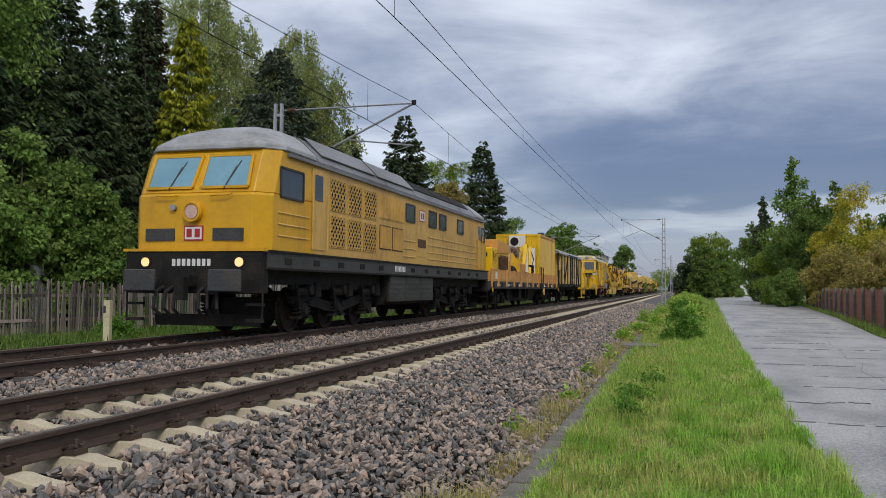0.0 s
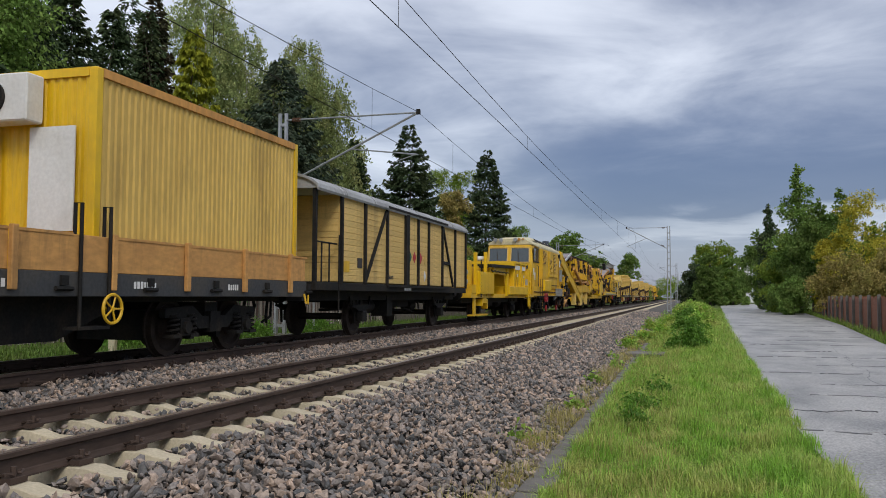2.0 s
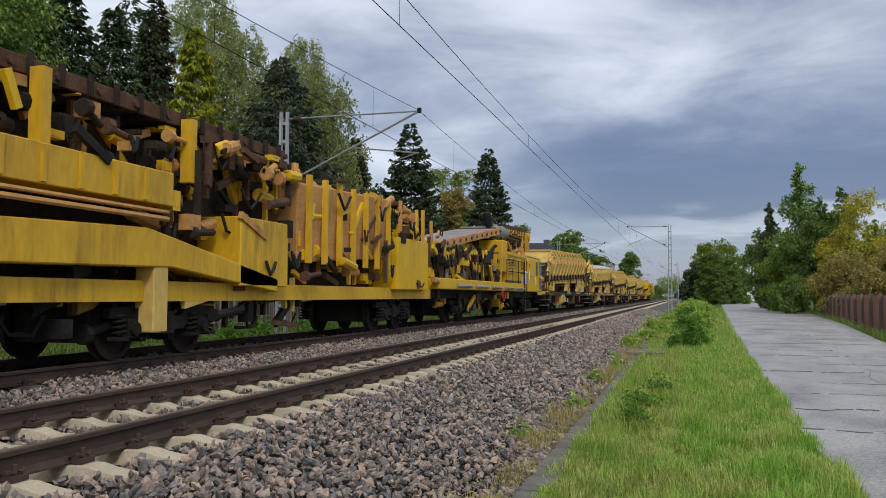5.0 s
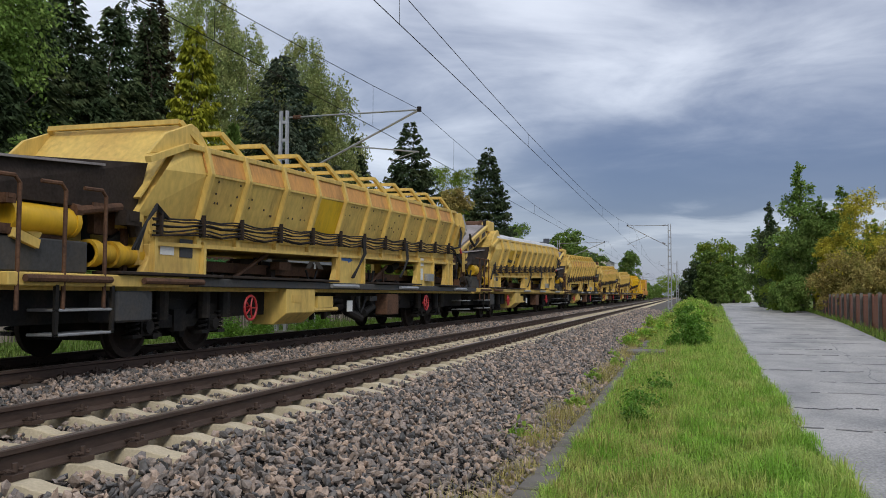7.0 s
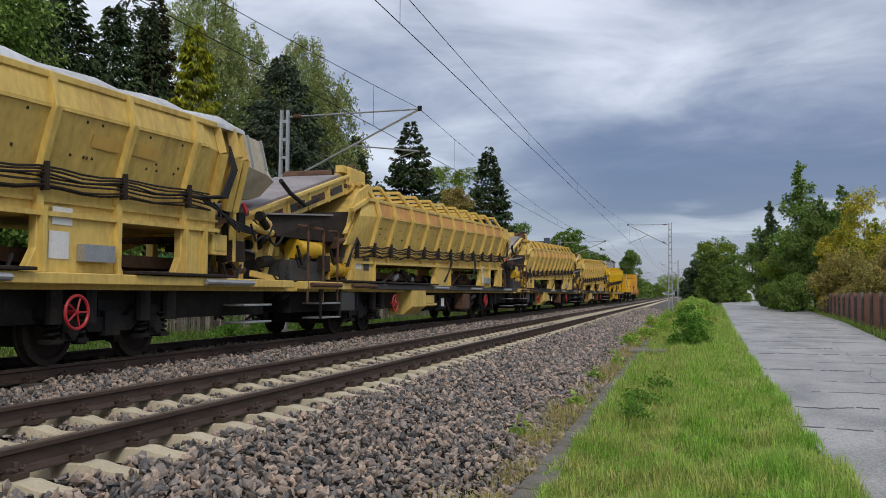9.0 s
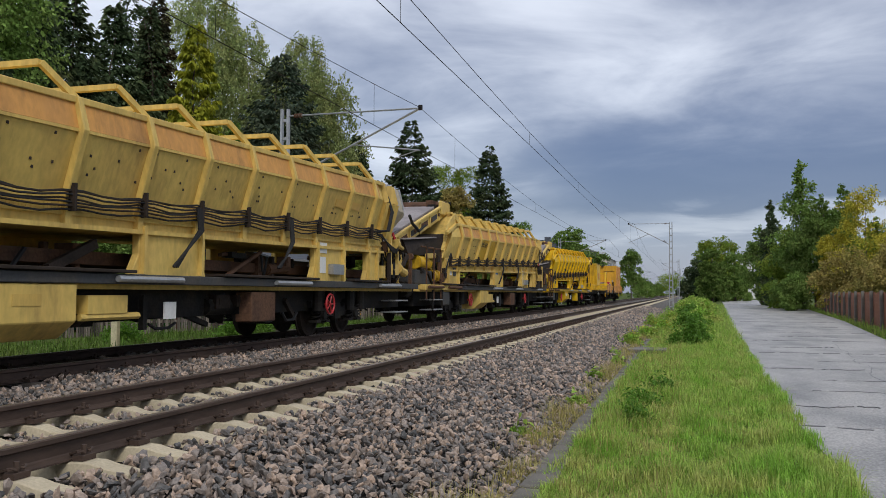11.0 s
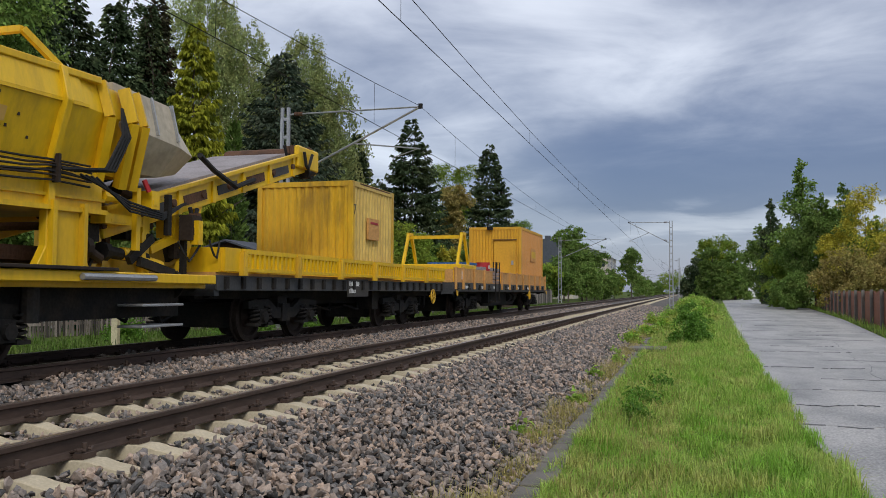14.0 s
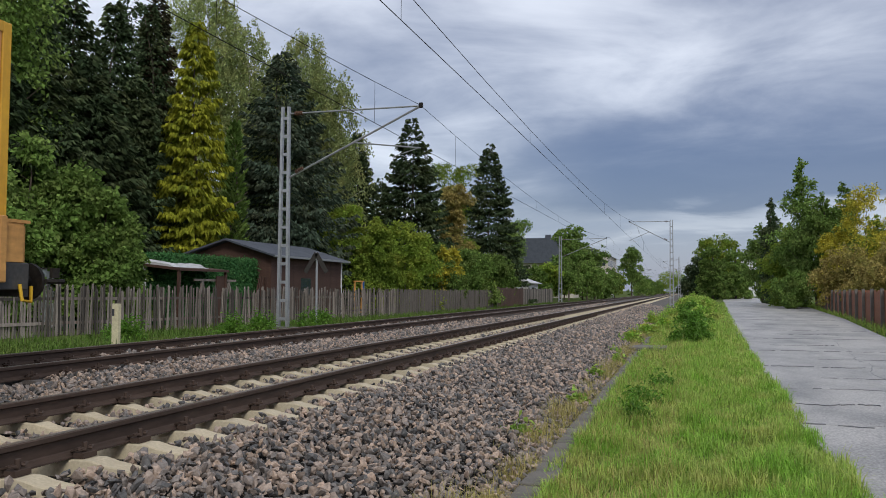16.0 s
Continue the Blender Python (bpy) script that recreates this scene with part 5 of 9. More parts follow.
    part("beam", Shape().beam((0, -0.6, 1.68), (0, 0.8, 1.68), 0.06, 0.07), M_ORANGE, th)


def white_cabin():
    th = thing("garden_cabin", "low white garden cabin with a pale roof", "cabin", Matrix.Translation((-16.9, 84, -0.3)))
    part("wall", Shape().box(-2.2, 2.2, -2.5, 2.5, 0, 2.0), M_WHITE, th)
    part("roof", Shape().prism([(-2.6, 2.0), (2.6, 2.0), (0, 2.9)], -2.9, 2.9), M_TARP, th, "pale corrugated roof")
    part("window", Shape().box(2.2, 2.25, -1, 0.6, 0.9, 1.6), M_GLASS, th)


def houses():
    x, y = at_view(-8.7, 158)
    th = thing("house", "two-storey house with a dark slate roof and dormers behind trees", "house", Matrix.Translation((x, y, -0.4)))
    part("wall", Shape().box(-5, 5, -8, 8, 0, 6.5), M_PLASTER, th)
    part("roof", Shape().prism([(-5.6, 6.2), (5.6, 6.2), (3.6, 10.6), (-3.6, 10.6)], -8.6, 8.6), M_SLATE, th, "dark slate mansard roof")
    for k in (-5, 4):
        part("chimney", Shape().box(-0.5, 0.5, k, k + 0.9, 10, 11.4), M_SLATE, th)
    for k in range(5):
        for z in (1.2, 4.0):
            wd = part("window", Shape().box(5.0, 5.06, -7 + k * 3.1, -5.8 + k * 3.1, z, z + 1.5), M_GLASS, th)
            part("window", Shape().box(-4 + k * 1.9, -3 + k * 1.9, -8.06, -8.0, z, z + 1.5), M_GLASS, th)
    x, y = at_view(-6.2, 235)
    th = thing("apartment_house", "long cream house with a row of windows", "house", Matrix.Translation((x, y, 0)))
    part("wall", Shape().box(-6, 6, -14, 14, 0, 10), M_PLASTER, th)
    part("roof", Shape().prism([(-6.5, 10), (6.5, 10), (0, 13)], -14.5, 14.5), M_SLATE, th)
    for k in range(9):
        for z in (1.4, 4.4, 7.4):
            part("window", Shape().box(6.0, 6.06, -13 + k * 3, -11.6 + k * 3, z, z + 1.6), M_GLASS, th)
    for k in range(4):
        for z in (1.4, 4.4, 7.4):
            part("window", Shape().box(-5 + k * 3, -3.6 + k * 3, -14.06, -14.0, z, z + 1.6), M_GLASS, th)
    x, y = at_view(3.75, 300)
    th = thing("white_building", "plain white building at the lane's end", "building", Matrix.Translation((x, y, -0.5)))
    part("wall", Shape().box(-2.2, 2.2, -4, 4, 0, 13), M_WHITE, th)
    part("roof", Shape().box(-2.5, 2.5, -4.4, 4.4, 13, 13.5), M_SLATE, th)
    x, y = at_view(5.6, 118)
    th = thing("garden_wall", "white wall behind the roadside trees", "wall", Matrix.Translation((x, y, -0.5)))
    part("wall", Shape().box(-0.15, 0.15, -7, 7, 0, 1.9), M_WHITE, th)
    x, y = at_view(3.55, 240)
    th = thing("parked_van", "white van parked at the far end of the lane", "van", Matrix.Translation((x, y, -0.58)))
    part("body", Shape().prism([(-2.4, 0.35), (2.4, 0.35), (2.4, 1.3), (1.5, 2.2), (-2.4, 2.2)], -0.95, 0.95, "y"), M_WHITE, th, bevel=0.06)
    part("windscreen", Shape().box(-0.8, 0.8, -0.97, -0.951, 1.3, 1.9), M_GLASS, th)
    for k in (-1.5, 1.5):
        part("wheel", Shape().rod((k, -0.96, 0.33), (k, -0.7, 0.33), 0.33, 12), M_RUBBER, th)


def railcar():
    th = thing("railcar", "distant white and grey railcar standing by a platform", "railcar", Matrix.Translation((-12.6, 335, 0.0)))
    part("body", Shape().prism([(-1.4, 0.9), (1.4, 0.9), (1.45, 2.4), (1.2, 3.6), (-1.2, 3.6), (-1.45, 2.4)], -10, 10), M_WHITE, th, bevel=0.05)
    part("windscreen", Shape().box(-1.1, 1.1, -10.06, -10.0, 1.9, 2.9), M_GLASS, th)
    part("window_band", Shape().box(1.44, 1.47, -9, 9, 2.0, 2.8), M_GLASS, th)
    part("underframe", Shape().box(-1.2, 1.2, -9.5, 9.5, 0.0, 0.9), M_DARK, th)
    th = thing("platform", "low pale station platform far down the line", "platform", Matrix.Translation((-14.8, 335, -0.4)), kind="structure")
    part("edge", Shape().box(-0.6, 0.6, -40, 40, -0.3, 0.9), M_CONCRETE, th)


railcar()
paling_fence()
far_fence()
roadside_fence()
marker_post()
sign_post()
shed()
garden_clutter()
white_cabin()
houses()
# ---- the train ----
SPEED = 18.73
TRAIN, WHEELS = [], []


def vehicle(name, label, category, start, group=""):
    """Something that rides along; y runs back from start, x to the lane's side, z up from the rails."""
    th = thing(name, label, category, Matrix.Translation((FAR, start, FAR_UP)), group)
    TRAIN.append((th, start))
    return th


def plate(s, a, b, c, d, t=0.02):
    """A thin panel with four corners, t thick to its front."""
    a, b, c, d = map(Vector, (a, b, c, d))
    n = (b - a).cross(d - a).normalized() * t
    return s.add([a, b, c, d, a + n, b + n, c + n, d + n], [(3, 2, 1, 0), (4, 5, 6, 7), (0, 1, 5, 4), (1, 2, 6, 5), (2, 3, 7, 6), (3, 0, 4, 7)])


def wheelset_mesh(r):
    s = Shape()
    for k in (-1, 1):
        rings = []
        for x, q in ((0.66, 0.20), (0.69, r * 0.80), (0.685, r + 0.03), (0.71, r + 0.03), (0.72, r), (0.81, r - 0.004), (0.82, r * 0.82), (0.77, r * 0.74), (0.76, 0.2), (0.83, 0.12), (0.86, 0.1)):
            rings.append([(k * x, q * math.cos(a * math.pi / 12), q * math.sin(a * math.pi / 12)) for a in range(24)])
        s.loft(rings)
    s.rod((-0.7, 0, 0), (0.7, 0, 0), 0.085, 10)
    return mesh_of("wheelset", s, M_WHEEL, smooth=True)


WHEEL = wheelset_mesh(0.46)


def coil(s, x, y, z0, z1, r=0.085):
    turns, n = 4, 40
    s.path([(x + r * math.cos(2 * math.pi * turns * i / n), y + r * math.sin(2 * math.pi * turns * i / n), z0 + (z1 - z0) * i / n) for i in range(n + 1)], 0.020, 5)


def bogie_frame_mesh(wb, heavy):
    s = Shape()
    h = wb / 2
    for k in (-1, 1):
        x = k * 1.0
        s.prism([(-h - 0.45, 0.62), (-h - 0.45, 0.76), (-h + 0.3, 0.80), (-0.35, 0.62), (0.35, 0.62), (h - 0.3, 0.80), (h + 0.45, 0.76), (h + 0.45, 0.62), (h - 0.25, 0.58), (0.45, 0.42), (-0.45, 0.42), (-h + 0.25, 0.58)], x - 0.05 * k, x + 0.06 * k, "x")
        for yy in (-h, h) if heavy != 3 else (-h, 0, h):
            s.box(x - 0.06 * k, x + 0.13 * k, yy - 0.13, yy + 0.13, 0.33, 0.60)
            s.rod((x, yy, 0.46), (x + 0.19 * k, yy, 0.46), 0.10, 10)
            for q in (-0.24, 0.24):
                coil(s, x + 0.06 * k, yy + q, 0.36, 0.66)
                s.box(x - 0.05 * k, x + 0.15 * k, yy + q - 0.11, yy + q + 0.11, 0.30, 0.355)
        s.box(x - 0.03 * k, x + 0.09 * k, -0.16, 0.16, 0.36, 0.7)
        for yy in (-h + 0.55, h - 0.55):
            s.box(x - 0.25 * k, x - 0.1 * k, yy - 0.06, yy + 0.06, 0.25, 0.62)
    s.box(-1.0, 1.0, -0.2, 0.2, 0.6, 0.85)
    return mesh_of("bogie", s, M_DARK)


BOGIES = {}


def bogie(th, y, wb=1.8, axles=2, k=1.0):
    key = (wb, axles)
    if key not in BOGIES:
        BOGIES[key] = bogie_frame_mesh(wb, axles)
    b = part("bogie", BOGIES[key], None, th, "dark grimy bogie with coil springs")
    b.location = (0, y, 0)
    part("brake_rigging", Shape().box(-0.62, 0.62, -wb / 2 - 0.35, wb / 2 + 0.35, 0.26, 0.72), M_DARK, b)
    for yy in ((-wb / 2, wb / 2) if axles == 2 else (-wb / 2, 0.0, wb / 2)):
        w = part("wheelset", WHEEL, None, b)
        w.location = (0, yy, 0.46)
        WHEELS.append((w, yy))
    return b


def axle(th, y):
    """A single axle with leaf springs and guards."""
    b = part("axle_guard", Shape().box(-0.92, 0.92, -0.05, 0.05, 0.80, 0.95), M_DARK, th)
    b.location = (0, y, 0)
    for k in (-1, 1):
        x = k * 0.98
        part("guard_plate", Shape().prism([(-0.35, 0.95), (-0.2, 0.3), (-0.14, 0.3), (-0.16, 0.9), (0.16, 0.9), (0.14, 0.3), (0.2, 0.3), (0.35, 0.95)], x - 0.09, x - 0.06, "x"), M_DARK, b)
        part("axle_box", Shape().box(x - 0.06, x + 0.14, -0.14, 0.14, 0.34, 0.60), M_DARK, b, bevel=0.02)
        part("leaf_spring", Shape().prism([(-0.62, 0.71), (-0.6, 0.75), (0.6, 0.75), (0.62, 0.71), (0.4, 0.67), (0.2, 0.6), (-0.2, 0.6), (-0.4, 0.67)], x - 0.05, x + 0.05, "x"), M_DARK, b)
        for q in (-0.6, 0.6):
            part("spring_hanger", Shape().rod((x, q, 0.72), (x, q * 1.15, 0.95), 0.025, 6), M_DARK, b)
    w = part("wheelset", WHEEL, None, b)
    w.location = (0, 0, 0.46)
    WHEELS.append((w, 0.0))


def buffers(th, y, out, z=1.04, mat=None):
    """A pair of buffers and the coupling at one end; out is -1 at the front."""
    for k in (-1, 1):
        s = Shape().rod((k * 0.875, y, z), (k * 0.875, y + out * 0.33, z), 0.11, 12).rod((k * 0.875, y + out * 0.30, z), (k * 0.875, y + out * 0.58, z), 0.075, 10).rod((k * 0.875, y + out * 0.56, z), (k * 0.875, y + out * 0.61, z), 0.23, 16)
        part("buffer", s, mat or M_DARK, th)
    s = Shape().box(-0.06, 0.06, min(y, y + out * 0.35), max(y, y + out * 0.35), z - 0.1, z + 0.06)
    s.path([(0, y + out * 0.3, z - 0.02), (0.02, y + out * 0.42, z - 0.28), (0, y + out * 0.36, z - 0.5)], 0.035, 6)
    for k in (-0.4, 0.45):
        part("air_hose", Shape().path([(k, y, z - 0.12), (k * 1.05, y + out * 0.28, z - 0.2), (k, y + out * 0.3, z - 0.5), (k * 0.8, y + out * 0.1, z - 0.62)], 0.03, 6), M_RUBBER, th)
    part("coupling", s, M_DARK, th)


def brake_gear(th, y0, y1, seed, z=0.9, top=1.0):
    """Tanks, rods and boxes slung under a frame."""
    g = random.Random(seed)
    s = Shape()
    y = y0
    while y < y1 - 0.6:
        L = g.uniform(0.4, 1.1)
        kind = g.random()
        x = g.uniform(0.35, 0.95)
        if kind < 0.35:
            s.rod((x, y, 0.7), (x, y + L, 0.7), g.uniform(0.12, 0.2), 10)
        elif kind < 0.7:
            s.box(x - 0.2, x + 0.25, y, y + L * 0.6, g.uniform(0.4, 0.6), top)
        else:
            s.path([(x, y, 0.62), (x + 0.2, y + L * 0.5, 0.5), (x, y + L, 0.66)], 0.025, 5)
        y += L + g.uniform(0.1, 0.5)
    s.rod((0.2, y0, 0.5), (0.2, y1, 0.55), 0.03, 6).rod((-0.5, y0, 0.6), (-0.5, y1, 0.6), 0.04, 6)
    s.box(-0.5, 0.5, y0, y1, z - 0.25, z)
    part("brake_gear", s, M_DARK, th)


def hand_wheel(th, x, y, z, r, mat):
    s = Shape().ring((x, y, z), r, 0.022, "x", 18, 6)
    for k in range(5):
        a = k * 2 * math.pi / 5
        s.rod((x, y, z), (x, y + r * math.cos(a), z + r * math.sin(a)), 0.014, 5)
    s.rod((x - 0.12, y, z), (x + 0.02, y, z), 0.03, 8)
    part("hand_wheel", s, mat, th, "round spoked brake wheel")


def bars(th, x, y, z, n, size, mat, seed=0, row=0.0):
    """Small writing that cannot be read, as bars."""
    g = random.Random(seed)
    s = Shape()
    for k in range(n):
        w = size * g.uniform(0.35, 0.6)
        s.box(x, x + 0.004, y, y + w, z, z + size * g.uniform(0.85, 1))
        y += w + size * 0.25
    part("marking", s, mat, th, "small unreadable marking")


def panel(th, x, y0, y1, z0, z1, mat, name="panel", label="", t=0.012, bevel=0.0):
    return part(name, Shape().box(x, x + t, y0, y1, z0, z1), mat, th, label, bevel)


def louvres(th, x, y0, y1, z0, z1, n, mat, name="louvre_grille", dark=None):
    g = part(name, Shape().box(x - 0.03, x + 0.004, y0, y1, z0, z1), dark or M_DARK, th, "louvred air grille")
    s = Shape()
    h = (z1 - z0) / n
    for k in range(n):
        z = z0 + k * h
        s.add([(x, y0, z), (x, y1, z), (x + 0.035, y1, z), (x + 0.035, y0, z), (x, y0, z + h * 0.75), (x, y1, z + h * 0.75)], [(0, 1, 2, 3), (3, 2, 5, 4), (0, 3, 4), (1, 5, 2), (0, 4, 5, 1)])
    part("slats", s, mat, g)
    return g


# ---- locomotive ----
def plan_ring(front, z, w=1.44, nose=1.18, depth=0.34, back=2.2):
    return [(-w, back, z), (-w, front + depth, z), (-nose, front + 0.02, z), (-nose * 0.5, front, z), (nose * 0.5, front, z), (nose, front + 0.02, z), (w, front + depth, z), (w, back, z)]


def loco_cab(th, y, out):
    """The cab end; out 1 keeps the nose at smaller y, -1 turns it about."""
    def place(rings):
        return [[(x, y + out * yy, z) for x, yy, z in r] for r in rings]
    part("cab_nose", Shape().loft(place([plan_ring(0, 1.62), plan_ring(0, 2.66), plan_ring(0.05, 2.70)])), M_FRONT, th, "fresh yellow nose", bevel=0.02)
    part("cab_upper", Shape().loft(place([plan_ring(0.05, 2.70), plan_ring(0.42, 3.52, 1.43, 1.16, 0.3), plan_ring(0.48, 3.60, 1.40, 1.12, 0.3)])), M_FRONT if out > 0 else M_LOCO, th, bevel=0.012)
    part("cab_roof", Shape().loft(place([plan_ring(0.34, 3.56, 1.47, 1.10, 0.42, 2.2), plan_ring(0.36, 3.66, 1.46, 1.10, 0.5, 2.2), plan_ring(0.72, 3.92, 1.17, 0.85, 0.5, 2.2), plan_ring(1.05, 4.06, 1.0, 0.6, 0.5, 2.2), plan_ring(1.5, 4.2, 0.6, 0.4, 0.3, 2.2)])), M_GREYROOF, th, "sooty grey cab roof", bevel=0.02)

    def slope(z):
        return 0.05 + (z - 2.70) / 0.82 * 0.37
    for k in (-1, 1):
        a, b = (0.09, 1.06) if k > 0 else (-1.06, -0.09)
        pts = [(a, slope(2.80), 2.80), (b, slope(2.80) + 0.0, 2.80), (b - 0.05 * k, slope(3.44), 3.44), (a + 0.0, slope(3.44), 3.44)]
        if out < 0:
            pts = [(x, 0, z) for x, yy, z in pts]
            pts = [(x, slope(z), z) for x, _, z in pts][::-1]
        pts = [(x, y + out * (yy - 0.008), z) for x, yy, z in pts]
        wn_ = part("windscreen", plate(Shape(), *pts, t=0.02), M_CABGLASS, th, "windscreen coloured pale blue like reflected sky")
        f = Shape()
        for p, q in zip(pts, pts[1:] + pts[:1]):
            f.beam(Vector(p) + Vector((0, -0.015 * out, 0)), Vector(q) + Vector((0, -0.015 * out, 0)), 0.05, 0.05)
        part("window_frame", f, M_FRONT, wn_)
        xw = 0.58 * k
        part("wiper", Shape().rod((xw, y + out * (slope(2.78) - 0.06), 2.76), (xw + 0.14, y + out * (slope(3.25) - 0.04), 3.22), 0.012, 5).rod((xw + 0.05, y + out * (slope(2.95) - 0.05), 2.92), (xw + 0.22, y + out * (slope(3.32) - 0.04), 3.32), 0.010, 5), M_INK, wn_)
        # nose trim: grey panel, lamps, rail
        panel_ = Shape().box(k * 0.40, k * 1.02, y - out * 0.02, y + out * 0.02, 1.80, 2.03)
        part("air_panel", panel_, M_FRAME, th, "dark grey ventilation panel")
        part("grab_rail", Shape().path([(k * 0.35, y - out * 0.02, 2.66), (k * 0.38, y - out * 0.09, 2.63), (k * 0.78, y - out * 0.09, 2.64), (k * 0.80, y - out * 0.02, 2.68)], 0.014, 5), M_FRONT, th)
        lamp = part("headlamp", Shape().rod((k * 0.98, y - out * 0.06, 1.40), (k * 0.98, y + out * 0.1, 1.40), 0.12, 16), M_DARK, th)
        part("lamp_glass", Shape().rod((k * 0.98 - 0.0, y - out * 0.075, 1.40), (k * 0.98, y - out * 0.055, 1.40), 0.085, 14), M_LAMP, lamp, "lit warm headlight")
    part("top_lamp", Shape().rod((0, y - out * 0.10, 2.33), (0, y + out * 0.05, 2.33), 0.19, 18).ring((0, y - out * 0.10, 2.33), 0.17, 0.03, "y", 18, 6), M_FRONT, th)
    part("lamp_glass", Shape().rod((0, y - out * 0.12, 2.33), (0, y - out * 0.09, 2.33), 0.13, 16), M_LENS, th, "pinkish lamp glass")
    part("horn", Shape().rod((-0.42, y - out * 0.08, 2.42), (-0.42, y + out * 0.02, 2.42), 0.06, 8), M_SILVER, th)
    part("skirt_edge", Shape().box(-1.47, 1.47, y + out * -0.06, y + out * 0.10, 1.60, 1.65), M_FRONT, th)
    part("buffer_beam", Shape().box(-1.42, 1.42, y + out * -0.04, y + out * 0.25, 0.82, 1.60), M_DARK, th, bevel=0.02)
    part("snow_plough", Shape().prism([(-1.1, 0.2), (1.1, 0.2), (1.15, 0.42), (-1.15, 0.42)], y + out * 0.5, y + out * 0.56), M_DARK, th)
    for k in (-1, 1):
        s = Shape().rod((k * 0.875, y, 1.05), (k * 0.875, y - out * 0.35, 1.05), 0.14, 12)
        s.box(k * 0.875 - 0.33, k * 0.875 + 0.33, y - out * 0.35, y - out * 0.42, 0.86, 1.26)
        part("buffer", s, M_FRAME, th, "broad oblong buffer", bevel=0.02)
        part("step", Shape().box(k * 1.1, k * 1.42, y + out * 0.0, y + out * 0.12, 0.30, 0.36).box(k * 1.1, k * 1.42, y + out * 0.0, y + out * 0.12, 0.6, 0.65).rod((k * 1.42, y + out * 0.02, 0.3), (k * 1.42, y + out * 0.02, 1.3), 0.02, 5), M_DARK, th)
    s = Shape().box(-0.12, 0.12, y - out * 0.32, y, 0.95, 1.15)
    for q in (-0.6, -0.4, -0.22, 0.25, 0.42, 0.6):
        part("air_hose", Shape().path([(q, y, 0.95), (q * 1.05, y - out * 0.22, 0.85), (q * 1.1, y - out * 0.26, 0.55), (q, y - out * 0.1, 0.42)], 0.033, 6), M_RUBBER, th)
    s.box(-0.09, 0.09, y - out * 0.45, y - out * 0.3, 0.7, 1.12)
    part("coupling", s, M_DARK, th)


